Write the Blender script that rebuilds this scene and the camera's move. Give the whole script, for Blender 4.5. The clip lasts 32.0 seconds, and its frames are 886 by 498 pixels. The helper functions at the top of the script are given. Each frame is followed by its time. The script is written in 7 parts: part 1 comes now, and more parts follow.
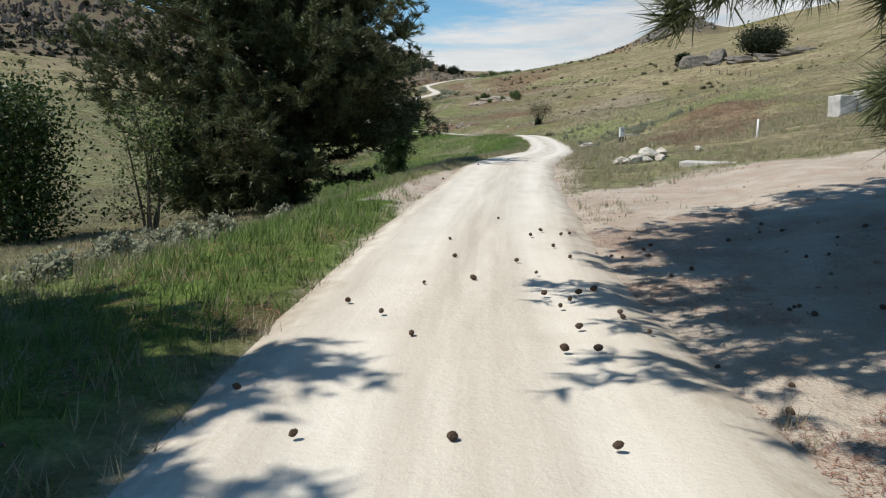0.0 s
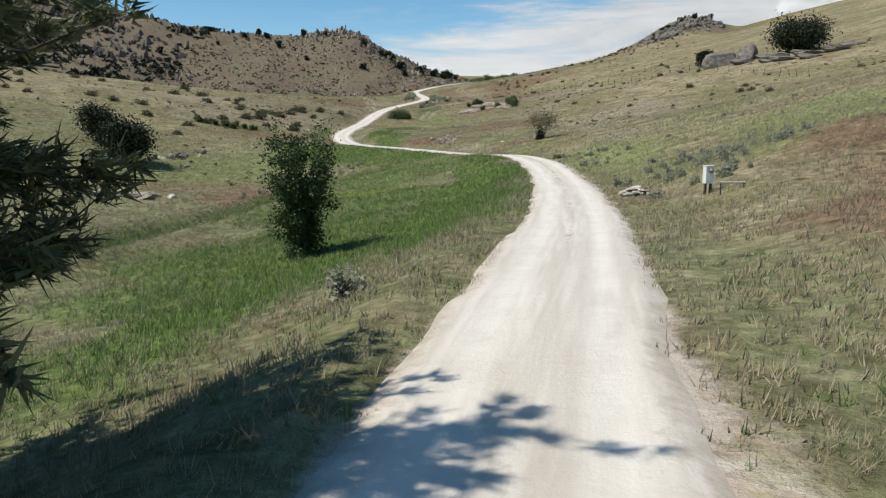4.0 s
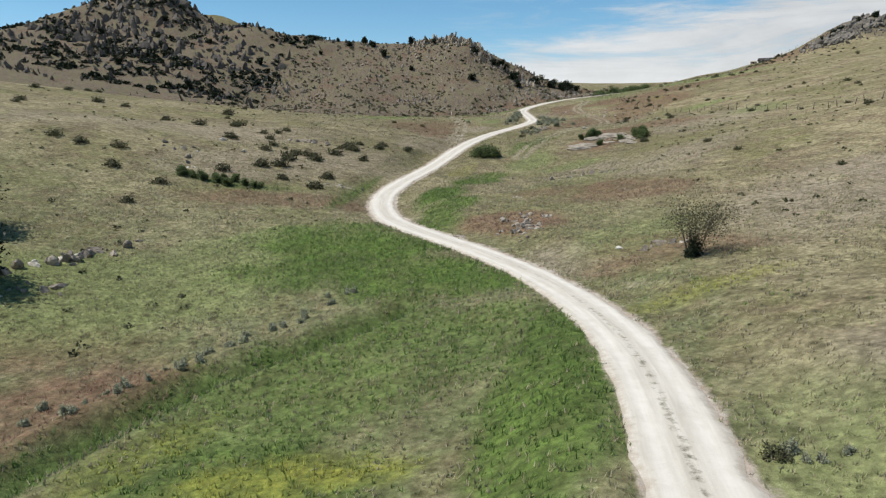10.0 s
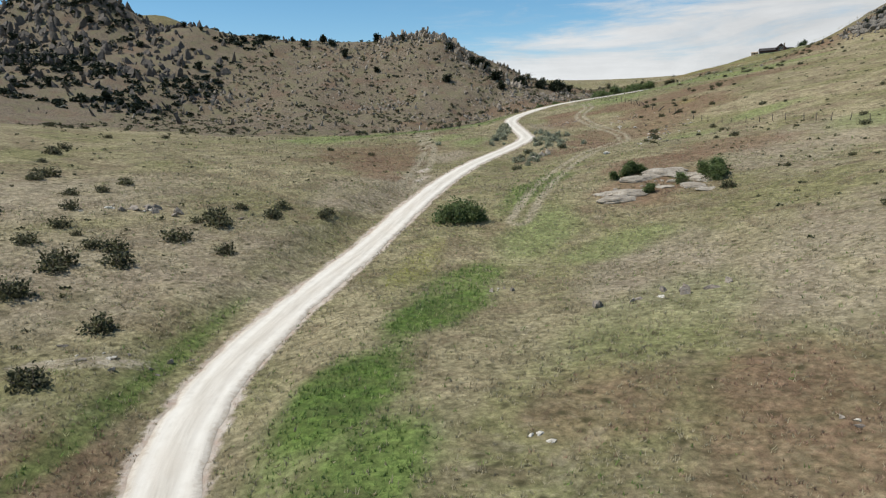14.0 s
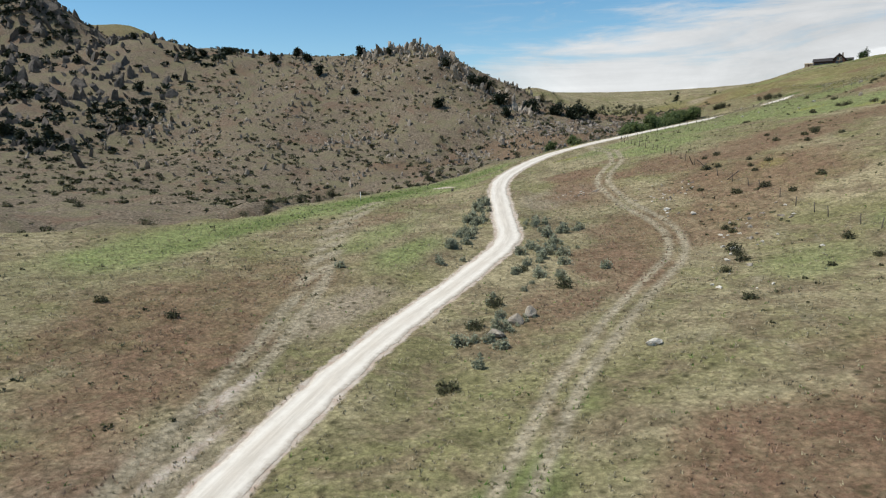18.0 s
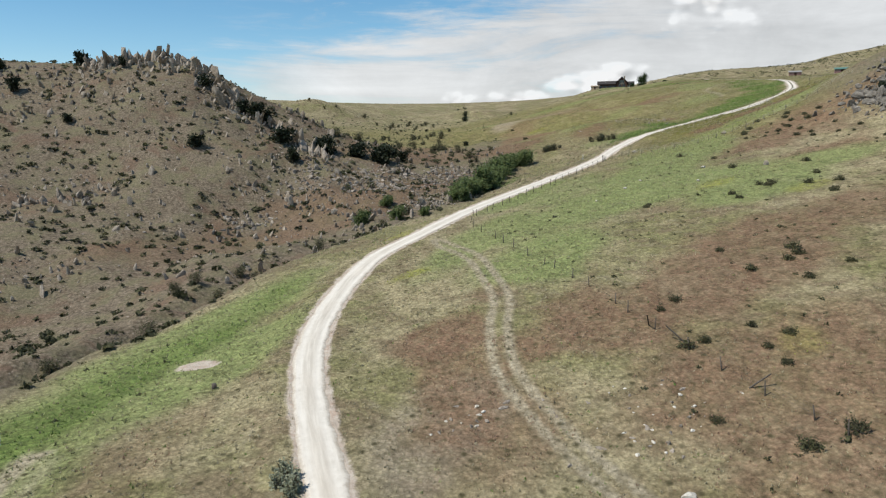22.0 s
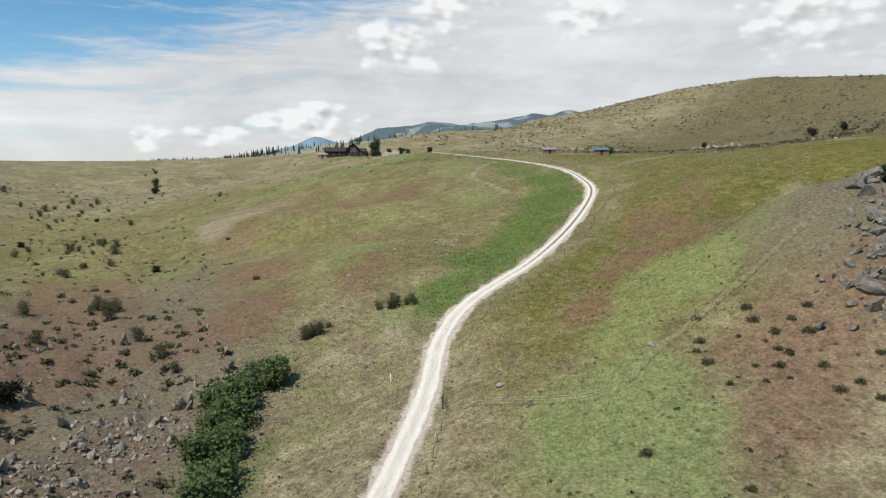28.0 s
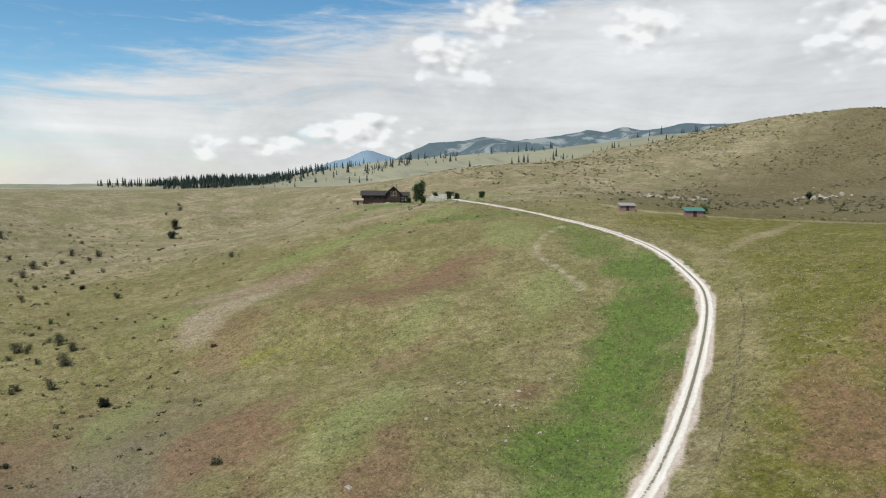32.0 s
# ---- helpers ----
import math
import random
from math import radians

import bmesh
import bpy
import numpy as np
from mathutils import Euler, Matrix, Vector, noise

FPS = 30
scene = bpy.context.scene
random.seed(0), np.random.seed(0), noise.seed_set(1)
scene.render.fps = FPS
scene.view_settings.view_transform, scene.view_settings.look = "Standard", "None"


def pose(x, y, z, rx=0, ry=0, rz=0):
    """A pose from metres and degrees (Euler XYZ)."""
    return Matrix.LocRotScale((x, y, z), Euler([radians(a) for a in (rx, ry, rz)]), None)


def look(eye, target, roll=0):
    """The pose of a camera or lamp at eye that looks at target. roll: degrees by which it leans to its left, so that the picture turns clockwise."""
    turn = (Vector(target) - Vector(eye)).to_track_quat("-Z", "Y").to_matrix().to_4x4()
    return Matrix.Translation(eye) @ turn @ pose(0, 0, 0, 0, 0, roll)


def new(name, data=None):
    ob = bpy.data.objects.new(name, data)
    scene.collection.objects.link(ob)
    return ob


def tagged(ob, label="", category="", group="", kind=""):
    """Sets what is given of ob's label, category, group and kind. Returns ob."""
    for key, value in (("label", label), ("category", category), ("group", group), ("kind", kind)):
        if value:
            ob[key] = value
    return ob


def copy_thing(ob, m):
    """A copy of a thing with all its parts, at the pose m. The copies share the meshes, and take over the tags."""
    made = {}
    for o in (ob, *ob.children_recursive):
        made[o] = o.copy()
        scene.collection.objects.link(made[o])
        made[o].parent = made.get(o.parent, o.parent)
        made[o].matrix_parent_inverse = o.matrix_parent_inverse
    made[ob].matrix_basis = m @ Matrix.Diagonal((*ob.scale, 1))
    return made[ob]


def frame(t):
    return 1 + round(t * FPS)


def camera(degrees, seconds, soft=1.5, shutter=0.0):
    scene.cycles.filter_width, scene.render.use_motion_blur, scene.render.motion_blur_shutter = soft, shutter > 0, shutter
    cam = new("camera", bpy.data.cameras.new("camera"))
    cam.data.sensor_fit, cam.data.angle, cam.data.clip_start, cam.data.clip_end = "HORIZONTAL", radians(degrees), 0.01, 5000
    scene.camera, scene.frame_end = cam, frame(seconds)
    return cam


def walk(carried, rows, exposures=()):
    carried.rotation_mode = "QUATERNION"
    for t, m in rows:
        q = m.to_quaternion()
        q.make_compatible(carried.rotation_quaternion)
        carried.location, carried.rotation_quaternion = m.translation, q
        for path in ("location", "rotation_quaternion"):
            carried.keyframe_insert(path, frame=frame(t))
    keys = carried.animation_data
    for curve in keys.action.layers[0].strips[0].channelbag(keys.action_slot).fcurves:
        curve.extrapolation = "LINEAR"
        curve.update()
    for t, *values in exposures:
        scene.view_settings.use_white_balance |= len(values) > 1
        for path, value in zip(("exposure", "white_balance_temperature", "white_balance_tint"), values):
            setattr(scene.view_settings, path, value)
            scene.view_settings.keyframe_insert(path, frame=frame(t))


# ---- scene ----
cam = camera(63.5, 32.0, soft=1.2)
METRES, EYE, TILT, LEAN, TURN = 400.0, 2.6, -9.8, 0.0, 0.0
ROWS = [
    (0.0, 0.0, 0.0, 0.0, 0.0, 0.0, -0.0),
    (0.5, 0.0008, 0.0054, 0.0011, 0.01, 0.05, 0.06),
    (1.0, 0.0016, 0.0118, 0.0023, 0.01, 0.1, 0.15),
    (1.5, 0.0025, 0.0184, 0.0036, 0.03, 0.23, 0.24),
    (2.0, 0.0034, 0.026, 0.0052, 0.06, 0.3, 0.33),
    (2.5, 0.0042, 0.0337, 0.0071, -0.01, 0.3, 0.37),
    (3.0, 0.005, 0.0424, 0.0093, -0.03, 0.31, 0.42),
    (3.5, 0.0057, 0.0506, 0.0113, -0.04, 0.37, 0.5),
    (5.5, 0.01, 0.0843, 0.0203, -0.29, 0.49, 0.87),
    (6.0, 0.0118, 0.0926, 0.0231, -0.38, 0.54, 0.92),
    (6.5, 0.0138, 0.1014, 0.0262, -0.33, 0.61, 0.89),
    (7.0, 0.0156, 0.1096, 0.029, 1.18, 0.67, 0.56),
    (7.5, 0.0172, 0.1184, 0.032, 3.16, 0.72, 0.12),
    (8.0, 0.0184, 0.1263, 0.0347, 4.86, 0.73, -0.26),
    (8.5, 0.0192, 0.1342, 0.0375, 6.46, 0.71, -0.68),
    (9.0, 0.0192, 0.1427, 0.0406, 8.11, 0.74, -1.22),
    (9.5, 0.0184, 0.151, 0.0436, 8.91, 0.75, -1.46),
    (10.0, 0.0167, 0.1606, 0.0471, 9.49, 0.68, -1.59),
    (10.5, 0.0141, 0.1708, 0.0505, 9.72, 0.58, -1.6),
    (11.0, 0.0111, 0.1834, 0.0542, 9.69, 0.52, -1.53),
    (11.5, 0.0082, 0.1971, 0.0578, 9.61, 0.45, -1.36),
    (12.0, 0.0057, 0.2124, 0.0618, 9.51, 0.42, -1.15),
    (12.5, 0.0037, 0.2305, 0.0663, 9.23, 0.4, -0.82),
    (13.0, 0.0029, 0.2484, 0.071, 8.98, 0.45, -0.42),
    (13.5, 0.0033, 0.2681, 0.0763, 8.62, 0.53, -0.05),
    (14.0, 0.0047, 0.2868, 0.0816, 8.34, 0.65, 0.21),
    (14.5, 0.0073, 0.3069, 0.0873, 8.21, 0.77, 0.43),
    (16.5, 0.0153, 0.3808, 0.1117, 10.07, 1.16, 0.08),
    (17.0, 0.0155, 0.3997, 0.119, 10.28, 1.17, -0.04),
    (17.5, 0.0148, 0.4172, 0.1262, 10.34, 1.16, -0.16),
    (18.0, 0.0135, 0.4356, 0.1335, 10.44, 1.08, -0.27),
    (18.5, 0.0118, 0.4528, 0.1402, 10.45, 1.02, -0.4),
    (19.0, 0.0093, 0.4708, 0.1476, 10.07, 0.97, -0.49),
    (19.5, 0.0065, 0.4873, 0.1548, 8.73, 0.93, -0.36),
    (20.0, 0.0036, 0.5039, 0.1619, 6.71, 0.87, -0.1),
    (20.5, 0.0005, 0.5214, 0.1689, 2.95, 0.82, 0.46),
    (21.0, -0.0024, 0.5385, 0.1755, -1.43, 0.82, 1.08),
    (21.5, -0.0052, 0.5574, 0.1827, -4.9, 0.81, 1.59),
    (22.0, -0.0073, 0.5755, 0.1897, -7.17, 0.8, 1.9),
    (22.5, -0.0088, 0.5951, 0.1972, -10.81, 0.8, 2.52),
    (23.0, -0.0093, 0.6137, 0.2042, -13.32, 0.82, 2.92),
    (23.5, -0.0089, 0.6322, 0.2114, -15.95, 0.87, 3.36),
    (24.0, -0.0072, 0.652, 0.2191, -18.61, 0.95, 3.78),
    (24.5, -0.0047, 0.6708, 0.2264, -19.9, 1.14, 3.95),
    (25.0, -0.0005, 0.6909, 0.2349, -21.52, 1.33, 4.28),
    (25.5, 0.0039, 0.7089, 0.2428, -23.67, 1.47, 4.71),
    (26.0, 0.0093, 0.7273, 0.2511, -25.44, 1.59, 5.01),
    (26.5, 0.0149, 0.744, 0.2588, -26.85, 1.73, 5.2),
    (28.5, 0.0418, 0.8044, 0.2895, -30.94, 2.3, 5.53),
    (29.0, 0.049, 0.8184, 0.2971, -31.42, 2.38, 5.47),
    (29.5, 0.0575, 0.8335, 0.3048, -31.82, 2.46, 5.41),
    (30.0, 0.0659, 0.8485, 0.3123, -31.97, 2.63, 5.36),
    (30.5, 0.0755, 0.8645, 0.3213, -30.59, 2.89, 5.03),
    (31.0, 0.085, 0.8782, 0.3293, -30.21, 3.01, 4.97),
    (31.5, 0.0939, 0.8913, 0.337, -29.73, 3.17, 4.8),
    (32.0, 0.1035, 0.9044, 0.3451, -26.36, 3.49, 3.91),
]
walk(cam, [(t, pose(0, 0, EYE, TILT, LEAN, TURN) @ pose(METRES * x, METRES * y, METRES * z, 90 + pitch, roll, yaw)) for t, x, y, z, yaw, pitch, roll in ROWS])

# ---------------------------------------------------------------- world, sun
SUN_ELEVATION, SUN_FROM = 57.0, (-0.95, -0.22)
az = math.atan2(SUN_FROM[0], SUN_FROM[1])
world = bpy.data.worlds.new("sky")
scene.world = world
world.use_nodes = True
wn, wl = world.node_tree.nodes, world.node_tree.links
wn.clear()


def wnode(kind, **inputs):
    n = wn.new(kind)
    for k, v in inputs.items():
        n.inputs[k.replace("_", " ")].default_value = v
    return n


def wmath(op, a, b=None, clamp=False):
    n = wn.new("ShaderNodeMath")
    n.operation, n.use_clamp = op, clamp
    for i, v in enumerate((a, b)):
        if v is None:
            continue
        if isinstance(v, (int, float)):
            n.inputs[i].default_value = v
        else:
            wl.new(v, n.inputs[i])
    return n.outputs[0]


def wrange(v, a, b, c=0.0, d=1.0):
    n = wn.new("ShaderNodeMapRange")
    n.interpolation_type = "SMOOTHSTEP"
    for k, q in zip(("From Min", "From Max", "To Min", "To Max"), (a, b, c, d)):
        n.inputs[k].default_value = q
    wl.new(v, n.inputs["Value"])
    return n.outputs[0]


sky = wn.new("ShaderNodeTexSky")
sky.sky_type, sky.sun_disc = "NISHITA", False
sky.sun_elevation, sky.sun_rotation = radians(SUN_ELEVATION), az
sky.air_density, sky.dust_density, sky.ozone_density, sky.altitude = 1.0, 0.3, 1.5, 1400
coord = wn.new("ShaderNodeTexCoord")
split = wn.new("ShaderNodeSeparateXYZ")
wl.new(coord.outputs["Generated"], split.inputs[0])
dx, dy, dz = split.outputs


def cloud_noise(scale, detail, rough, distort, src):
    n = wnode("ShaderNodeTexNoise", Scale=scale, Detail=detail, Roughness=rough, Distortion=distort)
    wl.new(src, n.inputs["Vector"])
    return n.outputs[0]


def wvector(op, a, b):
    n = wn.new("ShaderNodeVectorMath")
    n.operation = op
    for i, v in enumerate((a, b)):
        if isinstance(v, tuple):
            n.inputs[i].default_value = v
        else:
            wl.new(v, n.inputs[i])
    return n.outputs["Value"] if op == "LENGTH" else n.outputs[0]


gaze = coord.outputs["Generated"]
stretch = wvector("MULTIPLY", gaze, (1, 1, 1.7))
layer = wvector("MULTIPLY", gaze, (1, 1, 6.5))
bands = cloud_noise(3.4, 9, 0.62, 0.5, layer)
wisps = cloud_noise(9.0, 9, 0.66, 0.6, layer)
lit = wvector("ADD", stretch, (-0.010, 0.0, 0.014))


def billow(src):
    """Heaped cloud: rounded cells at two sizes, frayed by noise."""
    n = wn.new("ShaderNodeTexVoronoi")
    n.feature = "SMOOTH_F1"
    n.inputs["Scale"].default_value, n.inputs["Smoothness"].default_value = 26.0, 0.6
    wl.new(src, n.inputs["Vector"])
    q = wn.new("ShaderNodeTexVoronoi")
    q.feature = "SMOOTH_F1"
    q.inputs["Scale"].default_value, q.inputs["Smoothness"].default_value = 60.0, 0.5
    wl.new(src, q.inputs["Vector"])
    cells = wmath("ADD", wmath("MULTIPLY", n.outputs["Distance"], -0.55), wmath("MULTIPLY", q.outputs["Distance"], -0.25))
    return wmath("ADD", wmath("ADD", cells, 0.62), wmath("MULTIPLY", cloud_noise(13.0, 9, 0.62, 0.3, src), 0.55))


puff, puff_lit = billow(stretch), billow(lit)


def cumulus(direction, radius, tall):
    """A heap of cloud about one bearing: billows cut by the distance from its middle."""
    away = wvector("LENGTH", wvector("MULTIPLY", wvector("SUBTRACT", gaze, direction), (1, 1, tall)), (0, 0, 0))
    near = wmath("SUBTRACT", 1.0, wmath("DIVIDE", away, radius))
    return wrange(wmath("ADD", wmath("MULTIPLY", near, 0.9), wmath("MULTIPLY", wmath("SUBTRACT", puff, 0.55), 1.1)), 0.06, 0.62)


heaps = cumulus((0.455, 0.876, 0.165), 0.075, 1.25)
for way, radius, tall in (((0.425, 0.888, 0.184), 0.045, 1.0), ((0.144, 0.989, 0.046), 0.026, 1.1), ((0.331, 0.939, 0.070), 0.11, 3.2), ((0.50, 0.836, 0.222), 0.075, 1.4), ((0.653, 0.731, 0.203), 0.07, 1.3), ((0.829, 0.533, 0.180), 0.10, 1.6), ((0.23, 0.968, 0.050), 0.06, 3.0)):
    heaps = wmath("MAXIMUM", heaps, cumulus(way, radius, tall))
# a streaky layer whose upper edge climbs towards the east
rim = wmath("ADD", wmath("MULTIPLY", dx, 0.22), 0.128)
rim = wmath("ADD", rim, wmath("ADD", wmath("MULTIPLY", wmath("SUBTRACT", bands, 0.5), 0.16), wmath("MULTIPLY", wmath("SUBTRACT", wisps, 0.5), 0.09)))
veil = wmath("MULTIPLY", wrange(wmath("SUBTRACT", rim, dz), -0.025, 0.04), wrange(dx, -0.34, 0.02, 0.0, 1.0))
veil = wmath("MULTIPLY", veil, wrange(wmath("ADD", bands, wmath("MULTIPLY", dx, 0.25)), 0.34, 0.56, 0.45, 1.0))
thin = wmath("MULTIPLY", wrange(wisps, 0.50, 0.72), wrange(dx, -0.25, 0.1, 0.0, 0.35))
cover = wmath("MAXIMUM", wmath("MAXIMUM", wmath("MULTIPLY", veil, 0.95), heaps), thin)
tone = wmath("ADD", 0.24, wmath("ADD", wmath("MULTIPLY", cloud_noise(5.0, 9, 0.66, 0.4, stretch), 0.50), wmath("MULTIPLY", bands, 0.54)))
relief = wmath("ADD", 0.93, wmath("MULTIPLY", wmath("SUBTRACT", puff, puff_lit), 1.3))
tone = wmath("ADD", wmath("MULTIPLY", tone, wmath("SUBTRACT", 1.0, heaps)), wmath("MULTIPLY", relief, heaps))
white = wn.new("ShaderNodeMix")
white.data_type = "RGBA"
wl.new(tone, white.inputs[0])
white.inputs[6].default_value, white.inputs[7].default_value = (0.0, 0.0, 0.0, 1), (9.05, 9.15, 9.2, 1)
both = wn.new("ShaderNodeMix")
both.data_type = "RGBA"
wl.new(cover, both.inputs[0])
vivid = wnode("ShaderNodeHueSaturation", Saturation=1.25, Value=1.25, Hue=0.488)
wl.new(sky.outputs[0], vivid.inputs["Color"])
wl.new(vivid.outputs[0], both.inputs[6])
wl.new(white.outputs[2], both.inputs[7])
background = wnode("ShaderNodeBackground", Strength=0.1)
wl.new(both.outputs[2], background.inputs[0])
wl.new(background.outputs[0], wn.new("ShaderNodeOutputWorld").inputs[0])

sun = new("sun", bpy.data.lights.new("sun", "SUN"))
sun.data.energy, sun.data.angle, sun.data.color = 4.7, radians(0.6), (1.0, 0.945, 0.85)
c_el = math.cos(radians(SUN_ELEVATION)) / math.hypot(*SUN_FROM)
sun.matrix_world = look((SUN_FROM[0] * c_el * 50, SUN_FROM[1] * c_el * 50, math.sin(radians(SUN_ELEVATION)) * 50), (0, 0, 0))

# ---------------------------------------------------------------- land: its shape
# Heights every 80 m, west to east in each row, rows from south to north.
LAND_SOUTH = [
    [23, 22, 20, 16, 3, -2, 12, 28, 47, 67, 88, 109, 131],
    [34, 28, 23, 16, -1, 2, 21, 38, 56, 75, 93, 111, 129],
    [46, 37, 27, 14, -6, 6, 26, 46, 66, 83, 98, 113, 127],
    [56, 46, 33, 20, -6, 3, 28, 55, 76, 91, 103, 114, 125],
    [61, 45, 31, 26, 13, 7, 32, 60, 83, 96, 106, 115, 123],
]
LAND_MIDDLE = [
    [64, 43, 24, 19, 14, 20, 35, 59, 83, 97, 106, 115, 123],
    [68, 53, 33, 15, 13, 32, 43, 65, 82, 94, 104, 114, 124],
    [68, 72, 68, 54, 52, 20, 53, 68, 75, 88, 100, 113, 127],
    [67, 76, 77, 59, 49, 24, 47, 62, 64, 78, 91, 109, 136],
    [67, 72, 70, 56, 42, 31, 57, 70, 67, 67, 77, 106, 148],
]
LAND_NORTH = [
    [67, 68, 66, 59, 47, 40, 62, 70, 71, 75, 83, 114, 156],
    [65, 66, 67, 68, 62, 43, 44, 71, 80, 92, 109, 131, 149],
    [65, 67, 69, 71, 70, 62, 58, 75, 81, 92, 108, 125, 138],
    [65, 67, 69, 70, 71, 70, 71, 74, 74, 81, 96, 111, 124],
    [64, 66, 68, 69, 70, 70, 71, 72, 70, 72, 82, 96, 110],
]
VALLEY_SWELLS = [
    (-60, 100, 16, 3.1), (-60, 152, 16, 3.0), (-16, 94, 16, -2.0), (-9, 227, 16, -2.5), (4, 69, 16, -1.0),
    (4, 178, 16, -3.2), (13, 280, 16, -1.7), (22, 258, 16, -2.7), (27, 169, 16, 1.6), (40, 85, 16, 2.0),
    (58, 174, 16, 2.7), (-10, 54, 9, -1.5), (-10, 38, 9, -1.1), (-12, 24, 9, -0.7),
]
HILL_SWELLS = [
    (-272, 440, 16, 7.7), (-250, 460, 16, 15.4), (-248, 520, 16, 10.9), (-218, 460, 16, 20.2), (-216, 520, 16, 12.7),
    (-166, 455, 16, 8.4), (-129, 462, 16, 5.9), (-126, 385, 16, -6.9), (-77, 462, 16, 8.2), (-65, 397, 16, -5.8),
    (-59, 505, 16, 5.0), (-50, 340, 16, -6.4), (-46, 448, 16, 13.3), (-32, 406, 16, 3.3), (-24, 386, 16, -10.2),
    (-24, 760, 16, 7.7), (19, 382, 16, -2.8), (32, 409, 16, -3.3), (44, 392, 16, 1.4), (46, 560, 16, 4.0),
    (53, 455, 16, 3.5), (53, 501, 16, 3.4), (69, 580, 16, 3.0), (79, 489, 16, 2.1),
]
MORE_SWELLS = [
    (80, 392, 16, 0.4), (82, 471, 16, 3.4), (84, 549, 16, 4.5), (95, 800, 16, 6.1), (105, 540, 16, 3.5),
    (113, 560, 16, -2.6), (115, 459, 16, -4.8), (116, 385, 16, 6.1), (136, 395, 16, 10.8), (137, 447, 16, 1.8),
    (145, 419, 16, -5.9), (146, 380, 16, -9.9), (148, 481, 16, -3.4), (154, 690, 16, 4.3), (590, 723, 16, 10.4),
    (285, 815, 40, 7.0), (425, 850, 18, 3.0), (180, 640, 18, 2.0), (21, 56, 3.5, 1.1), (72, 420, 7, 1.3), (79, 425, 7, 0.5), (87, 428, 7, 0.8), (96, 433, 7, 0.4), (102, 438, 7, 0.5), (109, 443, 7, 0.5), (117, 449, 7, 0.7),  (-106, 465, 14, 4.0), (-15, 452, 10, 3.0),
]
# The road's middle: x, y, height.
ROAD_SOUTH = [
    (-2.5, -60, 0.97), (-1.2, -25, 0.98), (0, 0, 0.95), (0.32, 8, 0.93), (0.95, 14.5, 1.04),
    (1.85, 21.8, 1.2), (3.0, 28.7, 1.25), (6.79, 47.1, 0.91), (8.92, 61.1, 0.91), (10.17, 75.3, 1.15),
    (10.3, 85.4, 1.36), (9.47, 98.3, 1.29), (5.93, 111.8, 1.0), (0.65, 121.2, 1.23), (-8.25, 133.3, 1.71),
    (-12.11, 140.5, 2.0), (-14.6, 149.4, 2.92), (-15.04, 160.5, 3.95), (-14.07, 180.5, 5.59), (-12.19, 202.3, 8.46),
    (-9.79, 227, 10.58), (-4.98, 248.5, 12.6), (-2.32, 262.4, 14.13), (-3.69, 273.9, 15.52), (-6.97, 298.8, 17.95),
]
ROAD_NORTH = [
    (-5.91, 316.1, 19.71), (-0.56, 334.5, 21.97), (7.21, 345.7, 23.85), (18.58, 362.5, 25.91), (33.6, 380, 28.46),
    (54.2, 404, 32), (67.3, 421.3, 35.3), (79.3, 431.1, 38.3), (100.5, 441.7, 42.4), (127.3, 461.5, 47.1),
    (155, 485.5, 53.1), (166, 501.7, 56.8), (179.7, 529.5, 60.3), (189.1, 564.6, 63.2), (192.2, 606, 66.3),
    (188.5, 630, 68.4), (191.5, 652, 69.0), (198, 675, 69.2), (203.5, 690, 69.3),
]
LAND = np.array(LAND_SOUTH + LAND_MIDDLE + LAND_NORTH, float)
SWELLS = VALLEY_SWELLS + HILL_SWELLS + MORE_SWELLS


def bspline(u):
    u = np.abs(u)
    return np.where(u < 1, (4 - 6 * u**2 + 3 * u**3) / 6, np.where(u < 2, (2 - u) ** 3 / 6, 0))


def lattice(ix, iy, seed):
    h = (ix.astype(np.int64) * 374761393 + iy.astype(np.int64) * 668265263 + seed * 974711) & 0x7FFFFFFF
    h = (h ^ (h >> 13)) * 1274126177 & 0x7FFFFFFF
    return ((h ^ (h >> 16)) & 0xFFFF) / 65535.0


def vnoise(x, y, seed=0):
    x, y = np.asarray(x, float), np.asarray(y, float)
    ix, iy = np.floor(x), np.floor(y)
    fx, fy = x - ix, y - iy
    fx, fy = fx * fx * (3 - 2 * fx), fy * fy * (3 - 2 * fy)
    a, b = lattice(ix, iy, seed), lattice(ix + 1, iy, seed)
    c, d = lattice(ix, iy + 1, seed), lattice(ix + 1, iy + 1, seed)
    return (a + (b - a) * fx) * (1 - fy) + (c + (d - c) * fx) * fy


def fbm(x, y, octaves=4, seed=0):
    total, amp, norm = 0.0, 1.0, 0.0
    for k in range(octaves):
        total = total + amp * vnoise(np.asarray(x) * 2**k, np.asarray(y) * 2**k, seed + 17 * k)
        norm += amp
        amp *= 0.5
    return total / norm


def step(a, b, v):
    u = np.clip((np.asarray(v, float) - a) / (b - a), 0, 1)
    return u * u * (3 - 2 * u)


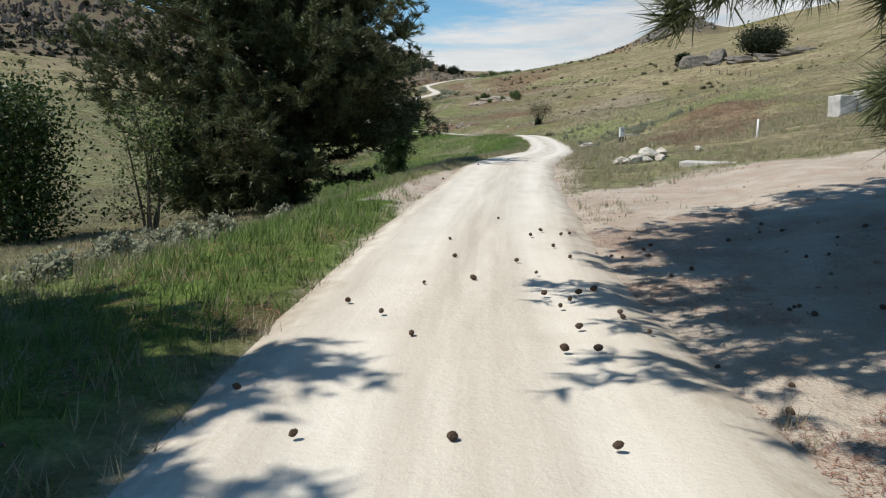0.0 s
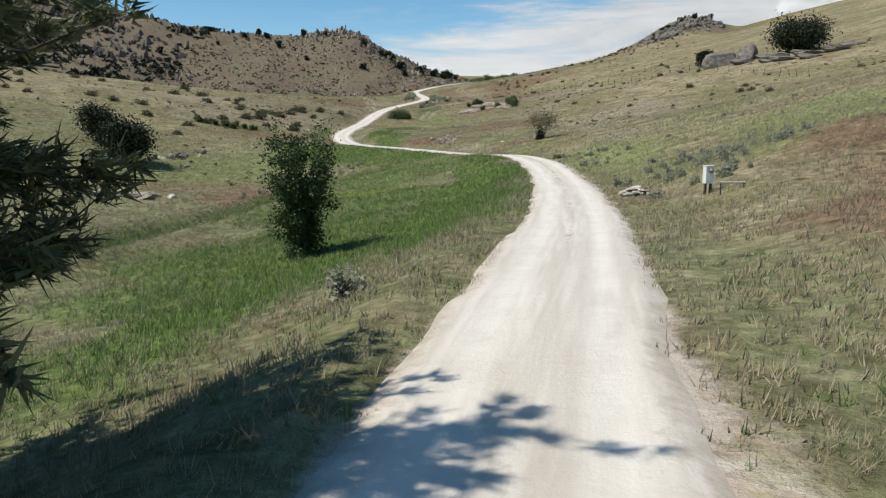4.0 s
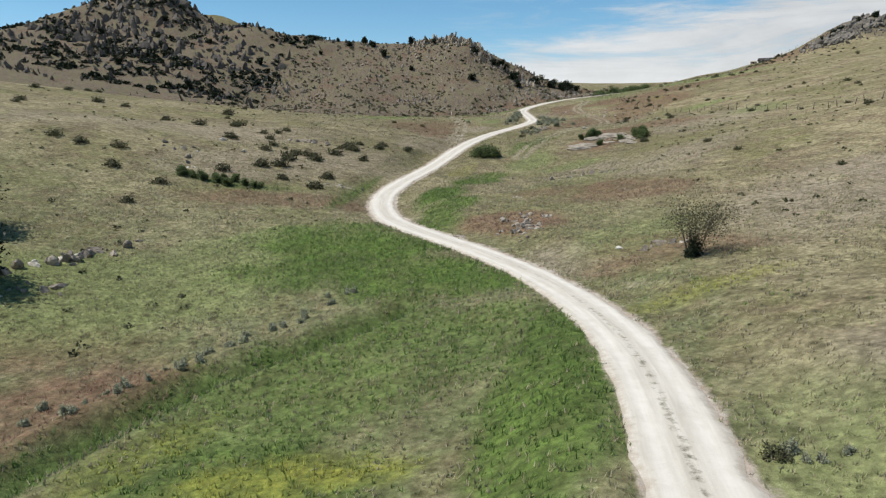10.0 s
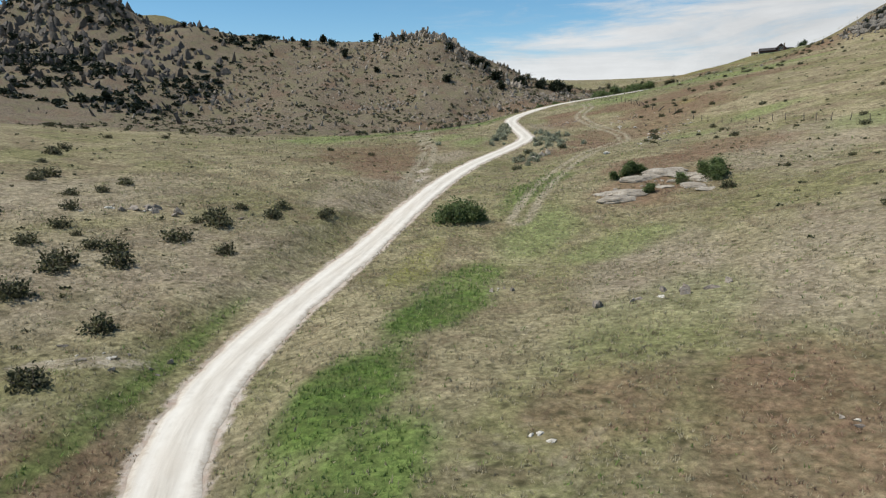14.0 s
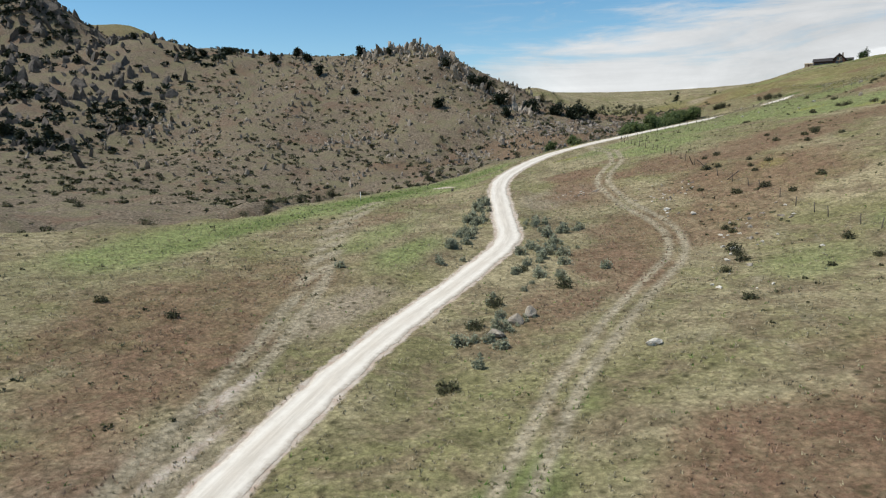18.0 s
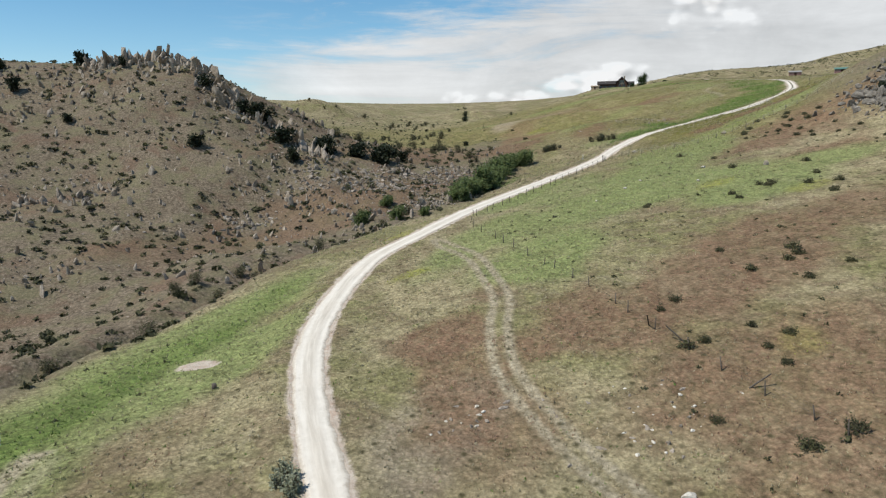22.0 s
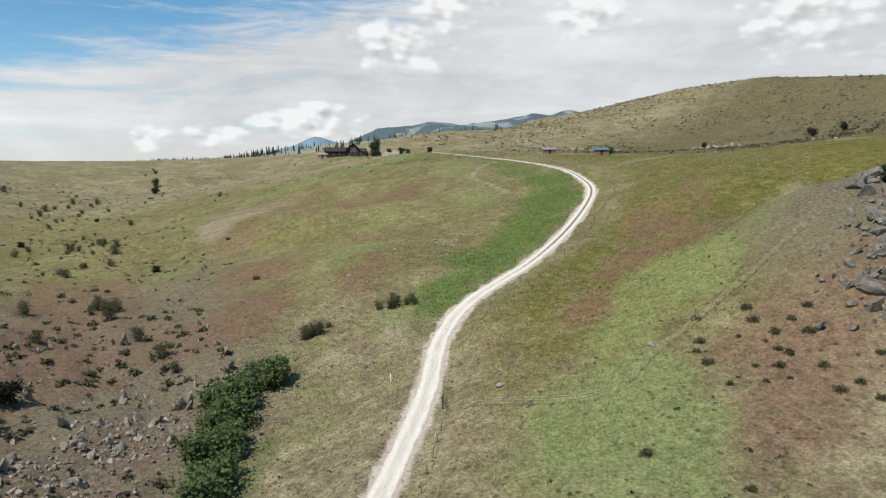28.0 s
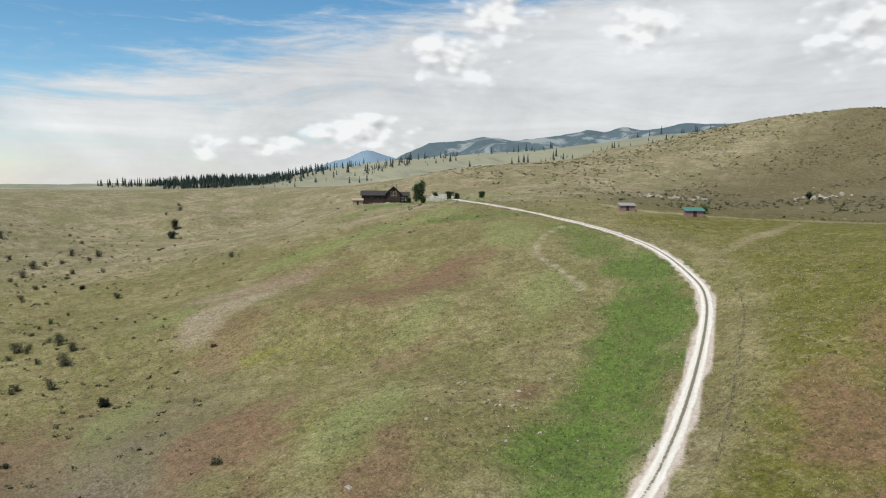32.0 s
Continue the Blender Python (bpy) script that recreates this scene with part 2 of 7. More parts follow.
def spline(points, gap):
    """Catmull-Rom through the points, a sample about every gap metres."""
    p = np.array(points, float)
    p = np.vstack([2 * p[0] - p[1], p, 2 * p[-1] - p[-2]])
    out = []
    for a, b, c, d in zip(p, p[1:], p[2:], p[3:]):
        n = max(2, int(np.linalg.norm(c[:2] - b[:2]) / gap))
        for k in range(n):
            u = k / n
            out.append(0.5 * (2 * b + (c - a) * u + (2 * a - 5 * b + 4 * c - d) * u**2 + (3 * b - a - 3 * c + d) * u**3))
    return np.array(out + [p[-2]])


ROAD = spline(ROAD_SOUTH + ROAD_NORTH, 0.8)
TRACK = spline([(-1.0, 190), (1.0, 202), (3.4, 215), (5.2, 224), (8.0, 233), (11.5, 244), (15.4, 256), (16.8, 267), (15.6, 275), (12.2, 285), (9.8, 296), (10.8, 305.5), (12.6, 312.5), (12.8, 320), (12.4, 331), (9.5, 341)], 0.8)
BENCH_TRACK = spline([(-15.2, 205), (-16.2, 220), (-17.2, 231), (-18.6, 243.5), (-21.2, 255), (-23.2, 264), (-25, 276), (-25.5, 290)], 0.8)
HILL_FOOT = spline([(226, 446), (240, 478), (250, 505), (250, 535), (240, 562), (232, 592), (236, 620)], 1.5)
DITCH = spline([(-17, 58), (-13.4, 74), (-13.7, 85), (-12.4, 94), (-10, 99), (-6.9, 103), (-3, 108)], 0.8)
HILL_TRAIL = spline([(185, 575), (170, 566), (157, 550), (150, 528), (144, 512)], 1.5)


def near_line(x, y, line, reach):
    """Distance to a line and its height there, for the points that lie within reach of it; far otherwise."""
    x, y = np.asarray(x, float), np.asarray(y, float)
    dist, z = np.full(x.shape, 1e3), np.zeros(x.shape)
    side = np.zeros(x.shape)
    for i in range(0, len(line), 24):
        part = line[max(0, i - 1):i + 25]
        box = (x > part[:, 0].min() - reach) & (x < part[:, 0].max() + reach) & (y > part[:, 1].min() - reach) & (y < part[:, 1].max() + reach)
        if not box.any() or len(part) < 2:
            continue
        px, py = x[box], y[box]
        best, bz, bs = dist[box], z[box], side[box]
        for a, b in zip(part, part[1:]):
            ax, ay, ux, uy = a[0], a[1], b[0] - a[0], b[1] - a[1]
            ll = ux * ux + uy * uy
            t = np.clip(((px - ax) * ux + (py - ay) * uy) / ll, 0, 1)
            d = np.hypot(px - ax - t * ux, py - ay - t * uy)
            m = d < best
            best = np.where(m, d, best)
            if line.shape[1] > 2:
                bz = np.where(m, a[2] + (b[2] - a[2]) * t, bz)
            bs = np.where(m, np.sign((px - ax) * uy - (py - ay) * ux), bs)
        dist[box], z[box], side[box] = best, bz, bs
    return dist, z, side


def broad(x, y):
    x, y = np.asarray(x, float), np.asarray(y, float)
    cx, cy = np.clip(x, -340, 560), np.clip(y, -100, 960)
    h = np.zeros(x.shape)
    u, v = (cx + 360) / 80, (cy + 120) / 80
    by = [bspline(v - j) for j in range(15)]
    bx = [bspline(u - i) for i in range(13)]
    for j in range(15):
        row = sum(LAND[j, i] * bx[i] for i in range(13))
        h = h + row * by[j]
    for sx, sy, r, a in SWELLS:
        h = h + a * np.exp(-((cx - sx) ** 2 + (cy - sy) ** 2) / (2 * r * r))
    return h


def FOOT(x):
    """Where the grass bench ends and the stony slope begins."""
    return np.interp(x, [-360, -200, -120, -64, -50, -42, -36, -28, -19, -8, 5, 30, 60], [300, 296, 284, 256, 258, 276, 296, 316, 334, 346, 362, 396, 440])


def rocky(x, y):
    """How far the land is the stony ridge or one of the knolls."""
    x, y = np.asarray(x, float), np.asarray(y, float)
    n = fbm(x / 30, y / 30, 3, 5) - 0.5
    ridge = step(-3, 6, y - FOOT(x) + 8 * n) * (1 - step(470, 540, y + 30 * n)) * (1 - step(20, 46, x + 12 * n - 0.25 * (y - 400)))
    knoll = np.exp(-(((x - 125) / 24) ** 2 + ((y - 386) / 20) ** 2) ** 2)
    return np.clip(np.maximum(ridge, knoll), 0, 1)


def height(x, y):
    h = broad(x, y)
    rk = rocky(x, y)
    lip = np.asarray(y) - FOOT(x)
    h = h - 2.2 * np.exp(-(((lip - 12) / 6.5) ** 2)) * step(-75, -60, x) * (1 - step(-6, 6, x))
    h = h + (fbm(np.asarray(x) / 9, np.asarray(y) / 9, 4, 3) - 0.5) * (0.5 + 3.0 * rk)
    h = h + (fbm(np.asarray(x) / 1.6, np.asarray(y) / 1.6, 3, 9) - 0.5) * (0.16 + 0.7 * rk)
    d, z, _ = near_line(x, y, ROAD, 12)
    w = 1 - step(2.0, 6.5, d)
    h = h * (1 - w) + z * w
    dd, _, _ = near_line(x, y, DITCH, 6)
    h = h - 0.55 * np.exp(-((dd / 1.1) ** 2)) + 0.30 * np.exp(-(((dd - 2.2) / 0.9) ** 2))
    return h - 0.10 * (1 - step(1.4, 2.6, d))


def ground_z(x, y):
    return float(height(np.array([x]), np.array([y]))[0])


# Patches of cover: x, y, half length, half width, turn, strength.
LUSH = [(-2.5, 9, 10, 1.3, 85, 1.0), (-2.2, 17, 7, 1.2, 80, 0.7), (-25.5, 298, 20, 2.2, 66, 0.75), (-18, 313, 12, 2.0, 60, 0.7), (-4.4, 7, 9, 2.6, 86, 0.5), (-3.2, 8, 8, 1.4, 84, 0.6), (-4.5, 44, 12, 3.6, 78, 1.0), (-3.5, 60, 16, 8, 80, 0.95), (3.5, 66, 22, 5, 84, 1.0), (-4, 78, 18, 8, 84, 0.9), (5.5, 84, 20, 3.0, 86, 0.95), (-2, 100, 12, 7, 60, 0.75), (-8, 120, 15, 8, 140, 1.0), (-2, 113, 9, 5, 150, 1.0), (-13, 126, 8, 4, 60, 0.9),
        (-5.5, 139, 9, 2.8, 80, 0.9), (-7.6, 150, 9, 2.6, 78, 1.0), (-5.2, 162, 9, 2.2, 72, 1.0), (-18.2, 150, 13, 0.8, 92, 0.8), (1, 205, 14, 2.2, 72, 0.7), (-4.2, 170, 7, 2.4, 80, 0.7),
        (83, 441, 18, 6.5, 42, 0.9), (100, 455, 20, 10, 40, 0.95), (122, 471, 24, 10, 40, 0.95), (147, 491, 22, 10, 45, 0.95), (164, 514, 20, 9, 60, 0.9), (173, 542, 18, 8, 70, 0.7), (181, 566, 16, 6, 76, 0.6), (172, 612, 20, 5, 160, 0.7), (31, 404, 14, 3, 55, 0.8), (9, 379, 12, 2, 50, 0.7), (-31, 145, 8, 1.6, 10, 0.6), (170, 676, 36, 5, 10, 0.7), (-24, 305, 26, 3.0, 62, 0.6), (-35, 268, 20, 2.5, 84, 0.5)]
GREEN = [(30, 371, 18, 4, 50, 1.0), (46, 352, 24, 9, 15, 1.0), (68, 348, 18, 6, 10, 0.9), (20, 345, 14, 5, 55, 0.9), (-22, 300, 20, 6, 66, 1.0), (140, 520, 22, 8, 50, 0.6), (165, 575, 26, 9, 60, 0.6), (150, 625, 40, 7, 15, 0.7), (92, 405, 14, 5, 30, 0.9), (70, 440, 12, 4, 40, 0.6),
         (-38, 262, 26, 6, 82, 1.0), (-29, 292, 24, 6.5, 68, 1.0), (-17, 322, 20, 5.5, 52, 1.0), (-14, 309, 12, 4, 60, 0.9), (-12, 256, 12, 3.8, 80, 0.95), (-17, 262, 12, 4, 78, 0.8), (-22, 112, 14, 9, 30, 0.8), (-17, 124, 10, 6, 30, 0.8),
         (38, 348, 24, 11, 30, 1.0), (58, 340, 16, 7, 20, 0.95), (22, 326, 15, 7, 55, 1.0), (10, 333, 9, 4, 60, 0.9), (54, 366, 20, 9, 35, 1.0), (66, 384, 16, 7, 25, 1.0), (36, 366, 16, 5, 50, 0.8),
         (30, 98, 26, 11, 70, 0.45), (15, 80, 14, 5, 85, 0.8), (16, 62, 8, 6, 80, 0.6), (26, 70, 12, 5, 60, 0.7), (101, 402, 13, 6, 25, 1.0), (117, 401, 11, 5, 10, 1.0), (82, 398, 9, 5, 40, 0.8), (41, 261, 9, 4, 20, 0.8), (46, 226, 8, 5, 60, 0.6),
         (205, 690, 40, 14, 10, 0.7), (1.5, 188, 10, 3.5, 75, 0.8), (8, 181, 6, 3, 40, 0.7), (12, 122, 8, 4, 60, 0.5), (8, 160, 10, 4, 60, 0.4), (46, 515, 14, 5, 70, 0.7), (78, 480, 14, 5, 40, 0.6), (60, 570, 10, 4, 40, 0.6), (27, 250, 8, 5, 60, 0.6), (42, 470, 12, 4, 40, 0.6), (105, 520, 16, 6, 40, 0.45), (120, 620, 34, 7, 20, 0.7)]
RED = [(-17, 94, 7, 3.5, 60, 1.0), (22, 478, 22, 9, 70, 0.9), (8, 290, 8, 5, 70, 0.65), (26, 290, 14, 8, 40, 0.9), (-16.3, 90, 9, 2.0, 86, 1.0), (-25, 100, 9, 4, 30, 0.7), (-23.6, 141, 13, 3.5, 15, 0.8), (2.6, 131, 6, 4.2, 100, 1.0), (13, 117, 6, 5, 60, 0.75), (12.8, 144, 9, 6, 70, 0.85), (4, 148, 6, 3.5, 70, 0.6), (21, 54, 5, 3.5, 40, 0.9), (12.5, 37, 7, 3, 70, 0.75), (19, 48, 6, 4, 60, 0.8),
       (13, 200, 9, 6, 40, 0.9), (17, 214, 10, 6, 50, 1.0), (26, 222, 10, 7, 60, 0.8), (10, 254, 16, 5, 80, 0.95), (14, 272, 14, 6, 70, 0.8), (24, 275, 14, 8, 70, 0.8), (6, 296, 10, 4.5, 72, 0.9), (4, 240, 9, 4, 70, 0.8), (-22, 226, 16, 6, 100, 0.95), (-20, 240, 10, 5, 60, 0.8), (-19, 289, 9, 3.6, 78, 0.35), (-29, 232, 14, 5, 80, 0.8), (-21, 272, 8, 3, 70, 0.6),
       (6, 305, 7, 4.5, 60, 1.0), (18, 305, 9, 5, 40, 0.95), (34, 306, 18, 8, 25, 1.0), (48, 318, 16, 7, 20, 0.95), (60, 322, 14, 7, 20, 0.9), (34, 290, 16, 9, 60, 0.9), (12, 316, 5, 2.5, 60, 0.7),
       (88, 375, 20, 8, 15, 1.0), (76, 352, 14, 6, 20, 0.9), (88, 383, 12, 4, 15, 0.7), (86, 410, 9, 5, 40, 1.0), (103, 417, 12, 6, 30, 1.0), (119, 417, 14, 6, 20, 0.9), (124, 434, 16, 7, 40, 1.0), (126, 432, 12, 5, 40, 0.8), (150, 446, 14, 5, 40, 0.6),
       (120, 549, 26, 10, 20, 1.0), (132, 558, 18, 8, 30, 1.0), (112, 568, 20, 6, 10, 0.6), (59, 489, 18, 8, 50, 1.0), (74, 462, 14, 6, 50, 0.9), (46, 456, 20, 9, 50, 1.0), (14, 452, 26, 16, 50, 0.9), (24, 500, 24, 14, 70, 0.8), (100, 548, 14, 6, 10, 0.7), (72, 545, 18, 7, 60, 0.6), (97, 508, 12, 5, 40, 0.5), (106, 476, 5, 2.5, 40, 0.8), (95, 590, 24, 9, 20, 0.5), (30, 485, 14, 6, 60, 0.7), (-4, 392, 26, 13, 30, 0.8), (-30, 376, 22, 9, 30, 0.6), (10, 405, 16, 6, 30, 0.5)]
TAN = [(89, 588, 22, 9, 20, 1.0), (66, 560, 14, 5, 70, 1.0), (78, 572, 16, 6, 40, 0.9), (-28, 165, 22, 9, 60, 0.6), (-50, 175, 26, 10, 50, 0.6), (4, 290, 8, 4, 60, 0.7), (-14, 238, 8, 3, 70, 0.8), (7, 118, 6, 3, 120, 0.8), (20, 92, 10, 5, 70, 0.7), (30, 130, 20, 9, 60, 0.8), (24, 170, 16, 8, 60, 0.6), (34, 215, 18, 9, 60, 0.6), (10, 172, 10, 5, 70, 0.7), (-18, 202, 14, 5, 80, 0.7), (148, 420, 20, 4, 30, 0.7), (215, 520, 30, 3, 20, 0.8), (160, 655, 40, 4, 10, 0.8), (-19, 322, 12, 1.6, 50, 0.6)]
YELLOW = [(-1.2, 88.6, 4.6, 1.7, 5, 1.0), (-9.5, 90, 4, 1.4, 70, 0.5), (3, 346, 4, 1.5, 40, 0.6), (4.5, 327, 3.5, 1.6, 40, 0.8), (54, 346, 4, 2, 20, 0.7), (74, 531, 5, 1.5, 10, 0.9), (84, 532, 4, 1.2, 10, 0.6), (62, 334, 4, 2, 20, 0.6), (34, 293, 3, 2, 30, 0.35), (14, 106, 5, 1.5, 20, 0.6), (-8.5, 176, 8, 1.6, 84, 0.4)]
BARE = [(4.3, 25, 13, 0.7, 80, 0.35), (0.1, 21, 9, 0.7, 76, 0.55), (6.0, 9.5, 10.5, 5.8, 64, 1.0), (9.5, 16.5, 9, 2.0, 12, 1.0), (-17.6, 306.5, 2.2, 1.2, 10, 1.0), (-15.9, 221, 5, 0.7, 84, 0.42), (-14.6, 213.5, 4, 0.6, 82, 0.42), (-21.5, 151, 5, 0.9, 30, 0.3)]


def patches(x, y, rows, wobble):
    total = np.zeros(np.shape(x))
    for px, py, a, b, turn, s in rows:
        c, q = math.cos(radians(turn)), math.sin(radians(turn))
        u, v = (x - px) * c + (y - py) * q, -(x - px) * q + (y - py) * c
        r = np.hypot(u / a, v / b) + wobble
        total = np.maximum(total, s * (1 - step(0.55, 1.25, r)))
    return total


def covers(x, y):
    """Shares of lush green, pale green, red-brown grass, bare earth, stony slope at each point."""
    wob = (fbm(x / 6, y / 6, 4, 31) - 0.5) * 1.3
    wob2 = (fbm(x / 14, y / 14, 4, 41) - 0.5) * 1.3
    lush, green = patches(x, y, LUSH, wob), patches(x, y, GREEN, wob2)
    red, bare = patches(x, y, RED, wob), patches(x, y, BARE, wob * 0.8)
    d, _, side = near_line(x, y, ROAD, 7)
    edge = fbm(x / 1.1, y / 1.1, 3, 53)
    wet = step(36, 46, y) * (1 - step(128, 140, y)) * (side < 0)
    near_left = (side < 0) & (y < 40)
    verge = 1 - step(1.2, 1.6 + (1.1 - 0.9 * wet - 0.5 * near_left) * edge, d)
    bare = np.maximum(bare, verge * 0.9)
    bare = bare * np.where((side < 0) & (y < 15), step(2.4, 1.7, d), 1.0)
    tan, yellow = patches(x, y, TAN, wob2), patches(x, y, YELLOW, wob)
    dd, _, _ = near_line(x, y, DITCH, 6)
    ditch = np.exp(-((dd / 1.5) ** 2)) * (0.6 + 0.5 * edge)
    return lush, green, red, bare, rocky(x, y), tan, yellow, np.clip(ditch, 0, 1)


def moist(x, y):
    """How far the plain grass still holds some green."""
    low = 1 - 0.85 * step(105, 160, y)
    low = low * (1 - 0.8 * step(8, 13, x - 0.1 * np.maximum(y - 60, 0)))
    return np.clip(low, 0, 1)


def pasture(x, y):
    """The olive pasture along the upper road, thickest on its east side."""
    east = step(0, 22, x - np.interp(y, ROAD[:, 1], ROAD[:, 0]) + 14 * (fbm(x / 20, y / 20, 3, 63) - 0.5))
    west = 0.5 * step(415, 470, y) * (1 - step(620, 690, y))
    return np.maximum(east * step(365, 420, y) * (1 - step(560, 620, y)), west) * step(310, 250, x)


def far_hill(x, y):
    """The brown brushy hill beyond the sheds."""
    foot = np.interp(y, [440, 500, 540, 570, 600, 650, 720], [228, 248, 250, 240, 238, 255, 290])
    return step(-8, 14, x - foot + 14 * (fbm(x / 18, y / 18, 3, 65) - 0.5)) * step(700, 640, y - 0.25 * (x - 300))


def ruts(x, y):
    """The wheel marks of the grass tracks."""
    total = np.zeros(np.shape(x))
    for line, wide, gap in ((TRACK, 0.42, 0.85), (BENCH_TRACK, 0.5, 0.85), (HILL_TRAIL, 0.7, 0.0), (HILL_FOOT, 1.6, 0.0)):
        dt, _, _ = near_line(x, y, line, 6)
        total = np.maximum(total, np.exp(-((dt - gap) / wide) ** 2) * (0.75 + 0.5 * fbm(x / 7, y / 7, 3, 61)))
    return total

# ---------------------------------------------------------------- materials


class Mat:
    """A small helper to write node materials."""

    def __init__(self, name, rough=0.85, spec=0.25):
        self.mat = bpy.data.materials.new(name)
        self.mat.use_nodes = True
        self.nodes, self.links = self.mat.node_tree.nodes, self.mat.node_tree.links
        self.bsdf = self.nodes["Principled BSDF"]
        self.bsdf.inputs["Roughness"].default_value = rough
        self.bsdf.inputs["Specular IOR Level"].default_value = spec
        self.pos = self.nodes.new("ShaderNodeTexCoord").outputs["Object"]

    def world(self):
        self.pos = self.nodes.new("ShaderNodeNewGeometry").outputs["Position"]
        return self

    def noise(self, scale, detail=4, rough=0.6, distort=0.0, squash=None):
        n = self.nodes.new("ShaderNodeTexNoise")
        n.inputs["Scale"].default_value, n.inputs["Detail"].default_value = scale, detail
        n.inputs["Roughness"].default_value, n.inputs["Distortion"].default_value = rough, distort
        src = self.pos
        if squash:
            m = self.nodes.new("ShaderNodeVectorMath")
            m.operation = "MULTIPLY"
            m.inputs[1].default_value = squash
            self.links.new(src, m.inputs[0])
            src = m.outputs[0]
        self.links.new(src, n.inputs["Vector"])
        return n.outputs[0]

    def cells(self, scale, out="Distance", feature="F1"):
        n = self.nodes.new("ShaderNodeTexVoronoi")
        n.feature = feature
        n.inputs["Scale"].default_value = scale
        self.links.new(self.pos, n.inputs["Vector"])
        return n.outputs[out]

    def rand(self):
        return self.nodes.new("ShaderNodeObjectInfo").outputs["Random"]

    def island(self):
        return self.nodes.new("ShaderNodeNewGeometry").outputs["Random Per Island"]

    def ramp(self, v, a, b, c=0.0, d=1.0):
        n = self.nodes.new("ShaderNodeMapRange")
        for k, q in zip(("From Min", "From Max", "To Min", "To Max"), (a, b, c, d)):
            n.inputs[k].default_value = q
        self.links.new(v, n.inputs["Value"])
        return n.outputs[0]

    def math(self, op, a, b):
        n = self.nodes.new("ShaderNodeMath")
        n.operation = op
        for i, v in enumerate((a, b)):
            if isinstance(v, (int, float)):
                n.inputs[i].default_value = v
            else:
                self.links.new(v, n.inputs[i])
        return n.outputs[0]

    def mix(self, f, a, b, blend="MIX"):
        n = self.nodes.new("ShaderNodeMix")
        n.data_type, n.blend_type = "RGBA", blend
        for i, v in ((0, f), (6, a), (7, b)):
            if isinstance(v, tuple):
                n.inputs[i].default_value = (*v, 1)
            elif isinstance(v, (int, float)):
                n.inputs[i].default_value = v
            else:
                self.links.new(v, n.inputs[i])
        return n.outputs[2]

    def attribute(self, name):
        n = self.nodes.new("ShaderNodeAttribute")
        n.attribute_name = name
        s = self.nodes.new("ShaderNodeSeparateColor")
        self.links.new(n.outputs["Color"], s.inputs[0])
        return s.outputs[0], s.outputs[1], s.outputs[2], n.outputs["Alpha"]

    def colour(self, v):
        if isinstance(v, tuple):
            self.bsdf.inputs["Base Color"].default_value = (*v, 1)
        else:
            self.links.new(v, self.bsdf.inputs["Base Color"])
        return self

    def bump(self, v, strength, distance):
        n = self.nodes.new("ShaderNodeBump")
        n.inputs["Strength"].default_value, n.inputs["Distance"].default_value = strength, distance
        self.links.new(v, n.inputs["Height"])
        self.links.new(n.outputs[0], self.bsdf.inputs["Normal"])
        return self


